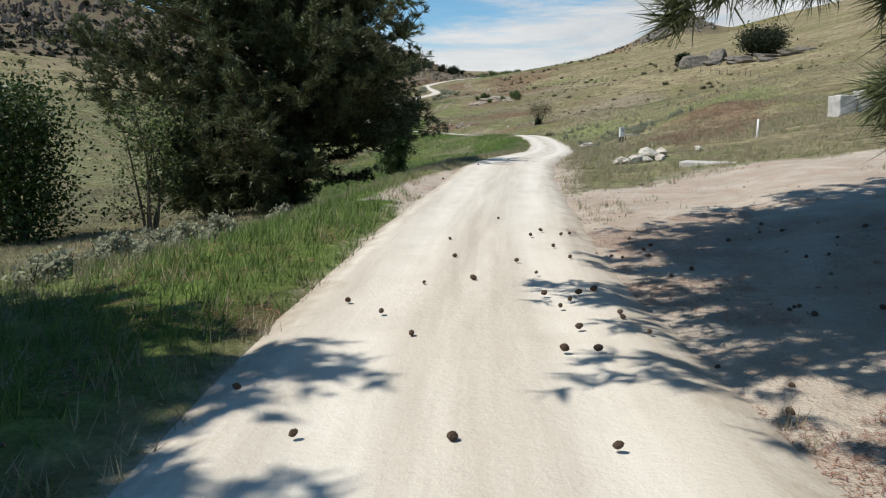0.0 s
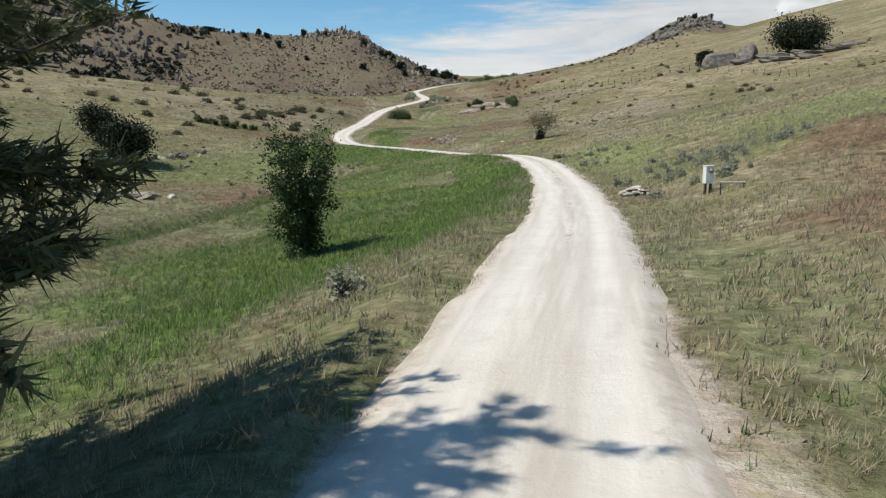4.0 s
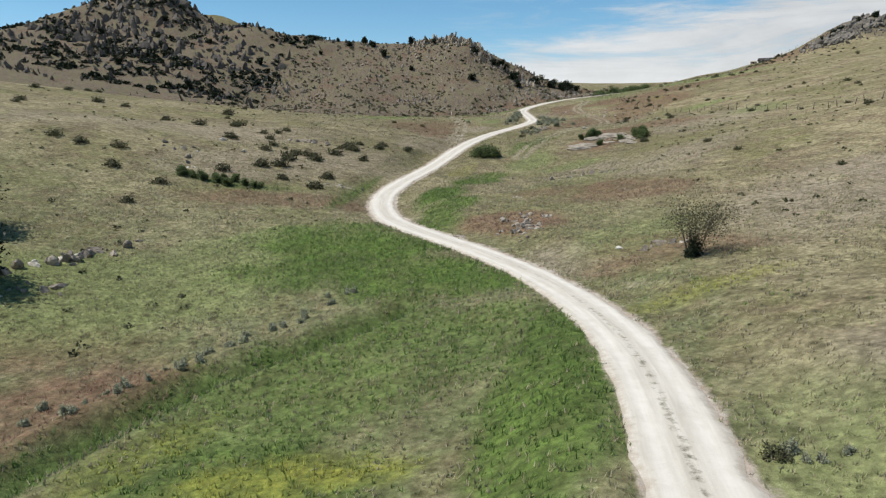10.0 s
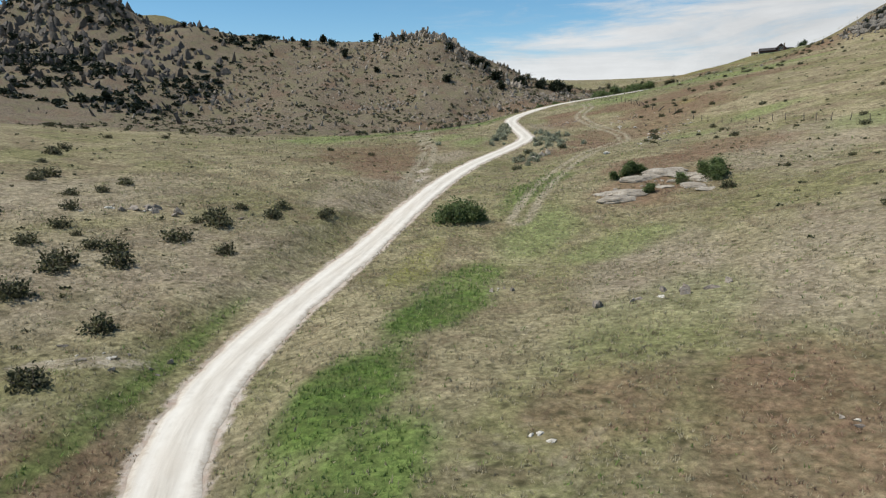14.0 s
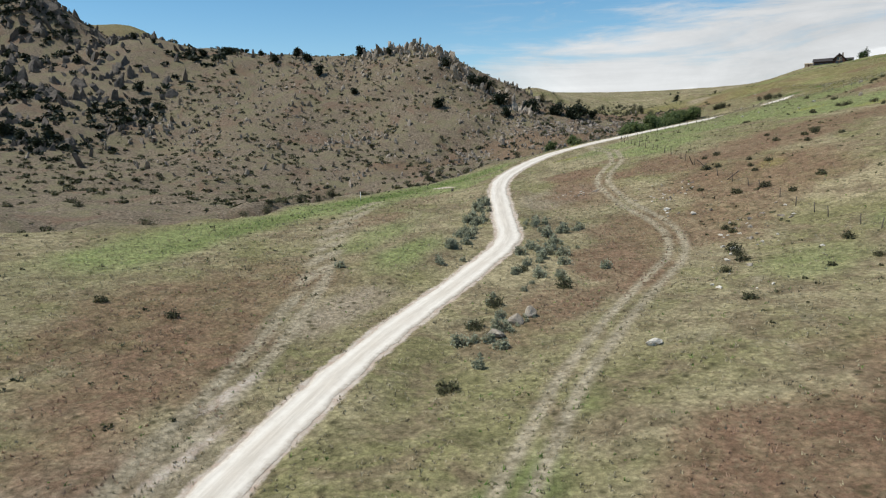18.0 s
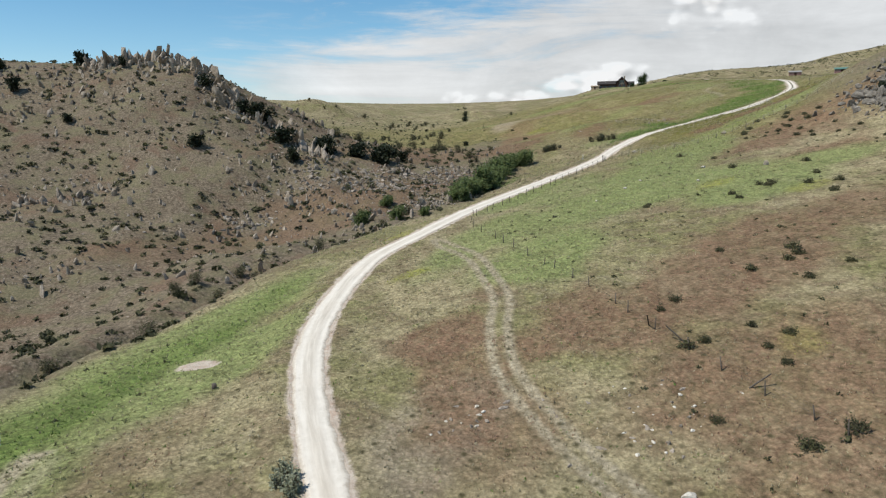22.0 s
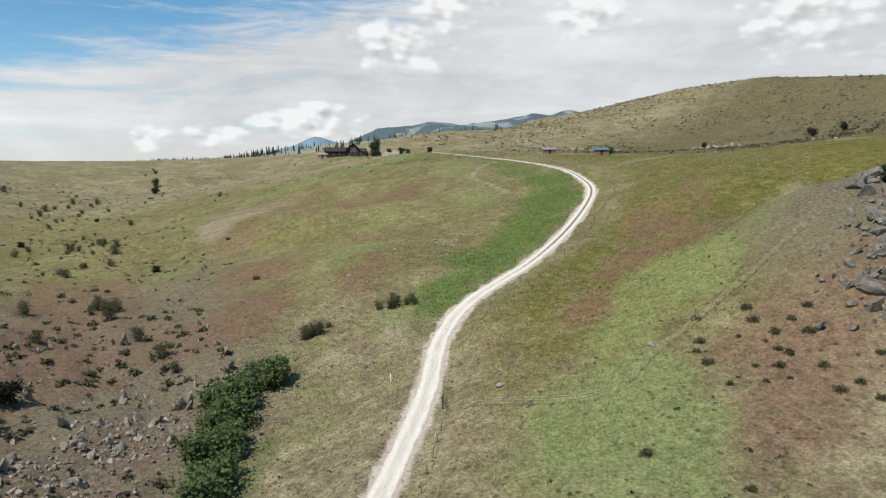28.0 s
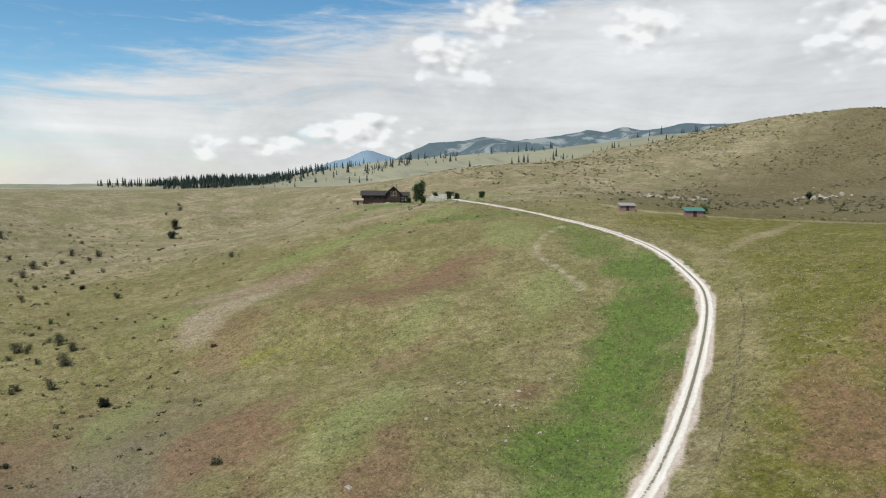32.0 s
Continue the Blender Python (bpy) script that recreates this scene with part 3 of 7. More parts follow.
def ground_material():
    m = Mat("grassland", 0.95, 0.1).world()
    lush, green, red, bare = m.attribute("cover")
    stony, damp, rut, upland = m.attribute("cover2")
    tan, yellow, ditch, hill = m.attribute("cover3")
    fine, mid, wide = m.noise(5.0, 5, 0.7), m.noise(0.75, 6, 0.68, 0.5), m.noise(0.055, 5, 0.62, 0.6)
    blades, field = m.noise(22.0, 3, 0.7), m.noise(0.19, 6, 0.68, 0.7)
    patch = m.noise(0.33, 6, 0.7, 1.0, (1, 0.6, 1))
    clumps = m.noise(1.7, 5, 0.75, 0.5)
    tone = m.ramp(m.math("ADD", m.math("MULTIPLY", mid, 0.5), m.math("MULTIPLY", fine, 0.5)), 0.38, 0.62)
    # dry grass: straw, olive and brown by turns, greener where the land is damp
    straw = m.mix(tone, (0.275, 0.226, 0.130), (0.590, 0.505, 0.308))
    olive = m.mix(tone, (0.155, 0.147, 0.064), (0.415, 0.378, 0.184))
    brown = m.mix(tone, (0.155, 0.111, 0.070), (0.385, 0.295, 0.188))
    dry = m.mix(m.ramp(wide, 0.44, 0.58), straw, olive)
    dry = m.mix(m.ramp(field, 0.47, 0.60, 0.0, 0.85), dry, brown)
    dry = m.mix(m.math("MULTIPLY", damp, m.ramp(patch, 0.40, 0.56, 0.25, 0.95)), dry, m.mix(tone, (0.128, 0.146, 0.062), (0.330, 0.345, 0.170)))
    dry = m.mix(m.ramp(patch, 0.58, 0.70, 0.0, 0.6), dry, m.mix(tone, (0.30, 0.255, 0.170), (0.520, 0.455, 0.320)))
    dry = m.mix(m.math("MULTIPLY", upland, m.ramp(patch, 0.38, 0.56, 0.45, 1.0)), dry, m.mix(tone, (0.082, 0.090, 0.014), (0.245, 0.236, 0.055)))
    c = m.mix(m.math("MULTIPLY", tan, m.ramp(patch, 0.36, 0.52, 0.4, 1.0)), dry, m.mix(tone, (0.31, 0.248, 0.175), (0.560, 0.470, 0.355)))
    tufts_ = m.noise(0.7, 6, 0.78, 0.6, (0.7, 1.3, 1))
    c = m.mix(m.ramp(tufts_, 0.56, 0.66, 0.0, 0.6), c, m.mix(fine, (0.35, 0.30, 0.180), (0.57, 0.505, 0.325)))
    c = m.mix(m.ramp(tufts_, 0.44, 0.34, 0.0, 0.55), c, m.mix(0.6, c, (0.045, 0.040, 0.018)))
    # patches of their own colour
    russet = m.mix(tone, (0.145, 0.083, 0.052), (0.375, 0.238, 0.155))
    russet = m.mix(m.ramp(clumps, 0.50, 0.68, 0.0, 0.6), russet, m.mix(fine, (0.22, 0.175, 0.10), (0.40, 0.34, 0.22)))
    c = m.mix(m.math("MULTIPLY", red, m.ramp(patch, 0.42, 0.60, 1.0, 0.7)), c, russet)
    pale = m.mix(tone, (0.160, 0.205, 0.072), (0.395, 0.440, 0.175))
    pale = m.mix(m.ramp(clumps, 0.52, 0.70, 0.0, 0.45), pale, m.mix(fine, (0.24, 0.225, 0.115), (0.42, 0.385, 0.22)))
    c = m.mix(m.math("MULTIPLY", green, m.ramp(field, 0.3, 0.5, 0.6, 1.0)), c, pale)
    wet = m.mix(tone, (0.050, 0.108, 0.015), (0.218, 0.320, 0.074))
    wet = m.mix(m.ramp(field, 0.47, 0.62, 0.0, 0.55), wet, m.mix(fine, (0.115, 0.135, 0.048), (0.230, 0.235, 0.095)))
    wet = m.mix(m.ramp(patch, 0.58, 0.70, 0.0, 0.4), wet, m.mix(fine, (0.150, 0.195, 0.045), (0.270, 0.300, 0.095)))
    wet = m.mix(m.ramp(m.noise(0.12, 5, 0.65, 0.8, (1, 0.7, 1)), 0.50, 0.62, 0.0, 0.40), wet, m.mix(tone, (0.022, 0.060, 0.010), (0.095, 0.165, 0.040)))
    c = m.mix(m.math("MULTIPLY", lush, m.ramp(mid, 0.15, 0.5, 0.7, 1.0)), c, wet)
    c = m.mix(m.math("MULTIPLY", yellow, m.ramp(mid, 0.35, 0.6, 0.3, 1.0)), c, m.mix(tone, (0.20, 0.225, 0.035), (0.42, 0.42, 0.085)))
    c = m.mix(ditch, c, m.mix(tone, (0.026, 0.066, 0.010), (0.110, 0.190, 0.036)))
    worn = m.math("MULTIPLY", m.ramp(rut, 0.05, 0.75), m.ramp(mid, 0.3, 0.6, 0.75, 1.0))
    c = m.mix(worn, c, m.mix(tone, (0.36, 0.30, 0.20), (0.58, 0.51, 0.37)))
    c = m.mix(m.math("MULTIPLY", upland, 0.75), c, (1.0, 0.96, 0.72), "MULTIPLY")
    c = m.mix(m.ramp(m.noise(0.028, 5, 0.65, 0.8), 0.42, 0.60, 0.0, 0.15), c, m.mix(0.7, c, (0.03, 0.027, 0.014)))
    c = m.mix(m.ramp(m.noise(0.45, 6, 0.72, 0.8), 0.50, 0.63, 0.0, 0.5), c, m.mix(0.62, c, (0.035, 0.030, 0.014)))
    # the stony slopes
    slope = m.mix(m.ramp(m.noise(1.6, 5, 0.7), 0.35, 0.68), (0.105, 0.080, 0.056), (0.325, 0.265, 0.195))
    slope = m.mix(m.ramp(m.noise(0.16, 6, 0.7, 0.6), 0.46, 0.60), slope, m.mix(fine, (0.150, 0.135, 0.078), (0.270, 0.238, 0.150)))
    slope = m.mix(m.ramp(m.noise(0.09, 5, 0.7, 0.8), 0.52, 0.64, 0.0, 0.7), slope, m.mix(fine, (0.150, 0.088, 0.060), (0.255, 0.172, 0.125)))
    slope = m.mix(m.ramp(m.cells(1.3), 0.0, 0.2, 0.8, 0.0), slope, (0.43, 0.375, 0.30))
    slope = m.mix(m.ramp(m.cells(0.55), 0.0, 0.16, 0.7, 0.0), slope, (0.070, 0.062, 0.036))
    slope = m.mix(m.math("MULTIPLY", red, 0.7), slope, m.mix(tone, (0.135, 0.078, 0.048), (0.300, 0.190, 0.122)))
    dots = m.math("MULTIPLY", m.ramp(m.cells(0.85), 0.10, 0.30, 1.0, 0.0), m.ramp(m.noise(0.11, 4, 0.7, 0.5), 0.42, 0.56, 0.15, 0.85))
    c = m.mix(m.math("MULTIPLY", dots, m.math("SUBTRACT", 1.0, lush)), c, (0.062, 0.056, 0.026))
    specks = m.ramp(m.cells(2.1), 0.06, 0.22, 0.6, 0.0)
    c = m.mix(m.math("MULTIPLY", specks, m.math("SUBTRACT", 1.0, lush)), c, m.mix(fine, (0.07, 0.062, 0.03), (0.14, 0.125, 0.06)))
    c = m.mix(stony, c, slope)
    heath = m.mix(m.ramp(m.noise(0.5, 6, 0.75), 0.36, 0.64), (0.072, 0.056, 0.026), (0.225, 0.180, 0.094))
    heath = m.mix(m.ramp(m.noise(0.045, 6, 0.7, 0.7), 0.46, 0.60, 0.0, 0.6), heath, m.mix(mid, (0.120, 0.110, 0.048), (0.260, 0.230, 0.115)))
    c = m.mix(m.math("MULTIPLY", hill, 0.85), c, heath)
    earth = m.mix(m.ramp(mid, 0.3, 0.7), (0.36, 0.295, 0.235), (0.58, 0.515, 0.435))
    earth = m.mix(m.ramp(m.noise(1.3, 5, 0.7, 0.6), 0.48, 0.64, 0.0, 0.8), earth, (0.43, 0.325, 0.255))
    earth = m.mix(m.ramp(m.cells(18.0), 0.0, 0.18, 0.4, 0.0), earth, (0.26, 0.22, 0.18))
    spread = m.math("ADD", m.math("MULTIPLY", bare, 1.5), m.math("SUBTRACT", m.noise(3.5, 4, 0.7), 0.75))
    c = m.mix(m.ramp(spread, 0.0, 0.45), c, earth)
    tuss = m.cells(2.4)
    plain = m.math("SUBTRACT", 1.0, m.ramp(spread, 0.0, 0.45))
    # gaps between tussocks, sunk in the bump, get shade mixed into the colour
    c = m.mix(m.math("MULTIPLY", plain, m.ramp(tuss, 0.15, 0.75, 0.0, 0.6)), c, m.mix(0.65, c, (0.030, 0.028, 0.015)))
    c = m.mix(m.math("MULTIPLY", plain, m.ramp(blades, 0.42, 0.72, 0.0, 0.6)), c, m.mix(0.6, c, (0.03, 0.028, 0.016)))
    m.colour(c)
    m.bump(m.math("SUBTRACT", m.math("ADD", m.math("MULTIPLY", blades, 0.5), fine), m.math("MULTIPLY", m.math("MULTIPLY", plain, tuss), 0.8)), 0.7, 0.12)
    return m.mat


def gravel_material():
    m = Mat("pale_gravel", 0.95, 0.15).world()
    fine, mid, broad_ = m.noise(26, 4, 0.7), m.noise(1.2, 5, 0.65, 0.3), m.noise(0.22, 5, 0.6, 0.4)
    rut, centre, edge, _ = m.attribute("wear")
    m.pos = m.nodes.new("ShaderNodeAttribute").outputs["Vector"]
    m.pos.node.attribute_name = "lane"
    streak, long = m.noise(3.0, 5, 0.65, 0.2, (1, 0.07, 1)), m.noise(9.0, 4, 0.7, 0.2, (1, 0.05, 1))
    m.world()
    c = m.mix(m.ramp(streak, 0.34, 0.66), (0.48, 0.435, 0.365), (0.68, 0.635, 0.555))
    c = m.mix(m.ramp(long, 0.5, 0.72, 0.0, 0.4), c, (0.52, 0.455, 0.38))
    c = m.mix(m.ramp(m.noise(5.5, 4, 0.7, 0.8), 0.54, 0.7, 0.0, 0.4), c, (0.50, 0.42, 0.345))
    c = m.mix(m.ramp(broad_, 0.45, 0.62, 0.0, 0.3), c, (0.60, 0.53, 0.44))
    c = m.mix(m.ramp(fine, 0.35, 0.7, 0.22, 0.0), c, (0.40, 0.36, 0.31))
    c = m.mix(m.math("MULTIPLY", rut, m.ramp(mid, 0.3, 0.6, 0.3, 0.8)), c, (0.72, 0.68, 0.605))
    weed = m.mix(fine, (0.085, 0.078, 0.05), (0.24, 0.215, 0.155))
    c = m.mix(m.ramp(m.math("ADD", centre, m.math("MULTIPLY", m.math("SUBTRACT", m.noise(2.4, 4, 0.7), 0.5), 1.5)), 0.45, 0.8), c, weed)
    c = m.mix(m.ramp(m.math("ADD", edge, m.math("MULTIPLY", m.math("SUBTRACT", m.noise(2.6, 5, 0.7), 0.5), 0.9)), 0.80, 1.04, 0.0, 0.75), c, m.mix(fine, (0.27, 0.22, 0.16), (0.50, 0.42, 0.335)))
    c = m.mix(m.ramp(m.cells(30.0), 0.0, 0.12, 0.35, 0.0), c, (0.34, 0.305, 0.26))
    m.colour(c)
    m.bump(m.math("ADD", fine, m.math("MULTIPLY", m.noise(7.0, 4, 0.7), 1.2)), 0.45, 0.02)
    return m.mat


GROUND, GRAVEL = ground_material(), gravel_material()

# ---------------------------------------------------------------- ground and road


def link_mesh(name, verts, faces, mats, smooth=True, ids=None):
    me = bpy.data.meshes.new(name)
    verts = np.asarray(verts, np.float32)
    faces = np.asarray(faces, np.int32)
    me.vertices.add(len(verts))
    me.vertices.foreach_set("co", verts.ravel())
    me.loops.add(faces.size)
    me.loops.foreach_set("vertex_index", faces.ravel())
    me.polygons.add(len(faces))
    k = faces.shape[1]
    me.polygons.foreach_set("loop_start", np.arange(0, faces.size, k, dtype=np.int32))
    me.polygons.foreach_set("use_smooth", np.full(len(faces), smooth))
    for m in mats if isinstance(mats, (list, tuple)) else [mats]:
        me.materials.append(m)
    if ids is not None:
        me.polygons.foreach_set("material_index", np.asarray(ids, np.int32))
    me.update(calc_edges=True)
    return me


def grid_faces(nx, ny):
    i = (np.arange(ny - 1)[:, None] * nx + np.arange(nx - 1)[None]).ravel()
    return np.stack([i, i + 1, i + nx + 1, i + nx], 1)


def paint(me, name, *channels):
    a = me.attributes.new(name, "FLOAT_COLOR", "POINT")
    col = np.ones((len(me.vertices), 4), np.float32)
    for k, c in enumerate(channels):
        col[:, k] = c
    a.data.foreach_set("color", col.ravel())


def lines(*spans):
    out = []
    for a, b, gap in spans:
        out.extend(np.arange(a, b, gap))
    return np.array(out)


def growing(start, end, first, rate):
    out, g, v = [], first, start
    while v < end:
        out.append(v)
        g *= rate
        v += g
    return np.array(out + [end])


gx = np.concatenate([-growing(304, 4200, 6, 1.22)[::-1], lines((-300, -127, 5.0), (-127, -45, 2.8), (-45, -18, 1.1), (-18, 20, 0.45), (20, 70, 1.1), (70, 215, 2.0), (215, 300, 3.0), (300, 640, 9.0)), growing(640, 4200, 10, 1.2)])
gy = np.concatenate([-growing(14, 1500, 2, 1.3)[::-1], lines((-12, 62, 0.45), (62, 150, 0.9), (150, 350, 0.75), (350, 510, 1.8), (510, 720, 3.0), (720, 860, 6.0)), growing(860, 4300, 8, 1.18)])
X, Y = np.meshgrid(gx, gy)
X, Y = X.ravel(), Y.ravel()
Z = height(X, Y)
out_far = np.hypot(np.maximum(np.maximum(-340 - X, X - 560), 0), np.maximum(np.maximum(-100 - Y, Y - 960), 0))
Z = Z * (1 - step(100, 900, out_far)) + 40 * step(100, 900, out_far) - 0.02 * np.maximum(out_far - 300, 0)
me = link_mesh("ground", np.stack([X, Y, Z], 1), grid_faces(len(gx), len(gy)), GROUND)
lush, green, red, bare, stony, tan, yellow, ditch = covers(X, Y)
paint(me, "cover", lush, green, red, bare)
paint(me, "cover2", stony, moist(X, Y), ruts(X, Y), pasture(X, Y))
paint(me, "cover3", tan, yellow, ditch, far_hill(X, Y))
ground = tagged(new("ground", me), "dry hillside grassland with green and russet patches", "ground", kind="structure")


def build_road():
    line = ROAD[(ROAD[:, 1] > -30)]
    t = np.gradient(line[:, :2], axis=0)
    t /= np.linalg.norm(t, axis=1)[:, None]
    nrm = np.stack([t[:, 1], -t[:, 0]], 1)
    across = np.linspace(-1, 1, 19)
    s = np.arange(len(line)) * 0.8
    verts, rut, mid, edge, lane, run = [], [], [], [], [], []
    for k, (p, n) in enumerate(zip(line, nrm)):
        y = p[1]
        half = np.interp(y, [0, 14, 20, 28, 40, 60, 120, 200, 330, 420, 700], [1.75, 1.68, 1.5, 1.55, 1.75, 1.65, 1.45, 1.4, 1.38, 1.28, 1.45])
        rag = np.interp(y, [20, 50], [0.35, 1.0])
        left = half + rag * (0.35 * (vnoise(s[k] / 2.2, 0.3, 71) - 0.5) + 0.25 * (vnoise(s[k] / 0.9, 3.3, 72) - 0.5))
        right = half + rag * (0.35 * (vnoise(s[k] / 2.4, 7.7, 73) - 0.5) + 0.25 * (vnoise(s[k] / 0.8, 9.1, 74) - 0.5))
        for a in across:
            off = a * (right if a > 0 else left)
            q = abs(off)
            r = math.exp(-((q - 0.8) / 0.32) ** 2)
            z = 0.02 - 0.025 * r - 0.10 * step(0.80, 1.0, abs(a)) + 0.012 * (vnoise(s[k] / 6.0, a * 3, 75) - 0.5)
            verts.append((p[0] + n[0] * off, p[1] + n[1] * off, p[2] + z))
            rut.append(r)
            strip = np.interp(y, [0, 28, 34, 48, 62, 80, 130, 150, 200, 340, 400, 432, 455, 700], [0, 0, 0.15, 0.34, 0.36, 0.44, 0.34, 0.1, 0.12, 0.12, 0.30, 0.40, 0.95, 0.95])
            mid.append(math.exp(-(off / 0.30) ** 2) * strip * 1.25)
            edge.append(abs(a))
            lane.append(off)
            run.append(s[k])
    me = link_mesh("road", verts, grid_faces(len(across), len(line)), GRAVEL)
    paint(me, "wear", rut, mid, edge)
    paint(me, "lane", lane, run, np.zeros(len(run)))
    tagged(new("road", me), "pale gravel farm road with two wheel tracks", "road", kind="structure")


build_road()

# ---------------------------------------------------------------- materials of things


def rock_material(name, dark, light, stain):
    m = Mat(name, 0.9, 0.2).world()
    c = m.mix(m.ramp(m.noise(1.1, 5, 0.65, 0.6), 0.3, 0.7), dark, light)
    c = m.mix(m.ramp(m.noise(6, 4, 0.7), 0.5, 0.72), c, stain)
    c = m.mix(m.ramp(m.noise(2.6, 5, 0.7, 1.0, (1, 1, 3)), 0.56, 0.64), c, m.mix(0.6, c, (0.05, 0.045, 0.04)))
    c = m.mix(m.math("MULTIPLY", m.rand(), 0.35), c, dark)
    m.colour(c)
    m.bump(m.math("ADD", m.noise(3.2, 6, 0.7), m.math("MULTIPLY", m.noise(16, 3, 0.7), 0.4)), 0.8, 0.12)
    return m.mat


def leaf_material(name, low, high, tint=0.25, through_light=0.25, rough=0.6, soft_up=False):
    m = Mat(name, rough, 0.25)
    c = m.mix(m.island(), low, high)
    c = m.mix(m.math("MULTIPLY", m.rand(), tint), c, tuple(v * 0.55 for v in low))
    m.colour(c)
    if soft_up:
        up = m.nodes.new("ShaderNodeVectorMath")
        up.operation = "MULTIPLY_ADD"
        up.inputs[1].default_value, up.inputs[2].default_value = (0.45, 0.45, 0.45), (0, 0, 0.75)
        m.links.new(m.nodes.new("ShaderNodeNewGeometry").outputs["Normal"], up.inputs[0])
        m.links.new(up.outputs[0], m.bsdf.inputs["Normal"])
    if through_light:
        t = m.nodes.new("ShaderNodeBsdfTranslucent")
        m.links.new(c, t.inputs[0])
        x = m.nodes.new("ShaderNodeMixShader")
        x.inputs[0].default_value = through_light
        m.links.new(m.bsdf.outputs[0], x.inputs[1])
        m.links.new(t.outputs[0], x.inputs[2])
        m.links.new(x.outputs[0], m.nodes["Material Output"].inputs[0])
    return m.mat


def plain_material(name, a, b, scale=4.0, rough=0.7, squash=None, bump=0.3, depth=0.01, metal=0.0):
    m = Mat(name, rough, 0.3)
    n = m.noise(scale, 5, 0.65, 0.3, squash)
    m.colour(m.mix(m.ramp(n, 0.3, 0.7), a, b))
    m.bsdf.inputs["Metallic"].default_value = metal
    if bump:
        m.bump(n, bump, depth)
    return m.mat


ROCK_GREY = rock_material("grey_granite", (0.215, 0.188, 0.152), (0.50, 0.445, 0.365), (0.30, 0.235, 0.165))
ROCK_SLOPE = rock_material("brown_grey_stone", (0.200, 0.168, 0.130), (0.47, 0.41, 0.335), (0.27, 0.205, 0.145))
ROCK_DARK = rock_material("weathered_dark_rock", (0.060, 0.052, 0.045), (0.215, 0.188, 0.162), (0.14, 0.118, 0.078))
ROCK_PALE = rock_material("pale_fractured_rock", (0.130, 0.112, 0.092), (0.49, 0.43, 0.36), (0.33, 0.25, 0.18))
ROCK_KNOLL = rock_material("lichen_grey_boulder", (0.085, 0.077, 0.066), (0.32, 0.288, 0.245), (0.20, 0.165, 0.120))
ROCK_WHITE = rock_material("white_limestone", (0.50, 0.46, 0.39), (0.72, 0.69, 0.61), (0.40, 0.33, 0.25))
BARK = plain_material("pine_bark", (0.035, 0.026, 0.020), (0.12, 0.085, 0.06), 9, 0.95, (1, 1, 0.25), 1.0, 0.03)
TWIG = plain_material("grey_twig", (0.07, 0.055, 0.045), (0.16, 0.13, 0.10), 9, 0.95, None, 0.4)
NEEDLES = leaf_material("pine_needles", (0.045, 0.062, 0.028), (0.185, 0.205, 0.100), 0.2, 0.25, 0.5)
JUNIPER = leaf_material("juniper_leaves", (0.012, 0.020, 0.010), (0.040, 0.050, 0.022), 0.3, 0.12)
LEAVES = leaf_material("willow_leaves", (0.020, 0.042, 0.012), (0.075, 0.115, 0.035), 0.2, 0.25, 0.45)
SHRUB = leaf_material("shrub_leaves", (0.045, 0.050, 0.022), (0.125, 0.125, 0.060), 0.5, 0.25, 0.7, True)
OLIVE = leaf_material("olive_twigs", (0.075, 0.070, 0.038), (0.170, 0.160, 0.085), 0.2, 0.2)
SAGE = leaf_material("sagebrush_leaves", (0.230, 0.252, 0.165), (0.450, 0.470, 0.340), 0.2, 0.45, 0.7, True)
THICKET = leaf_material("thicket_leaves", (0.050, 0.085, 0.024), (0.160, 0.200, 0.075), 0.3, 0.3, 0.7, True)
GRASS_LUSH = leaf_material("lush_grass", (0.052, 0.112, 0.018), (0.200, 0.290, 0.075), 0, 0.3, 0.7, True)
GRASS_PALE = leaf_material("pale_green_grass", (0.185, 0.203, 0.088), (0.390, 0.400, 0.190), 0, 0.3, 0.7, True)
GRASS_YELLOW = leaf_material("yellow_green_grass", (0.22, 0.24, 0.04), (0.42, 0.42, 0.09), 0, 0.3, 0.7, True)
GRASS_DRY = leaf_material("dry_grass", (0.200, 0.172, 0.100), (0.430, 0.380, 0.250), 0, 0.3, 0.7, True)
GRASS_RED = leaf_material("russet_grass", (0.170, 0.105, 0.070), (0.350, 0.235, 0.160), 0, 0.3, 0.7, True)
POST = plain_material("weathered_post", (0.045, 0.038, 0.032), (0.16, 0.135, 0.11), 8, 0.9, (1, 1, 0.15), 0.6, 0.02)
WIRE = plain_material("fence_wire", (0.10, 0.09, 0.08), (0.18, 0.16, 0.14), 20, 0.6, None, 0, 0, 0.8)
PALE_POST = plain_material("silvered_post", (0.20, 0.18, 0.13), (0.38, 0.35, 0.27), 8, 0.9, (1, 1, 0.15), 0.5, 0.02)
PALE_WIRE = plain_material("dull_zinc_wire", (0.48, 0.46, 0.34), (0.60, 0.57, 0.44), 20, 0.7, None, 0)
PAINT_WHITE = plain_material("white_paint", (0.66, 0.66, 0.64), (0.80, 0.80, 0.78), 3, 0.5, None, 0.1)
METAL_GREY = plain_material("galvanised_steel", (0.22, 0.21, 0.20), (0.36, 0.34, 0.32), 5, 0.6, None, 0.1, 0.01, 0.15)
METAL_DARK = plain_material("dark_steel", (0.03, 0.03, 0.035), (0.07, 0.07, 0.075), 5, 0.5, None, 0.1)
LOG = plain_material("brown_log_siding", (0.036, 0.017, 0.012), (0.085, 0.040, 0.027), 2.5, 0.7, (0.2, 0.2, 6), 0.6, 0.05)
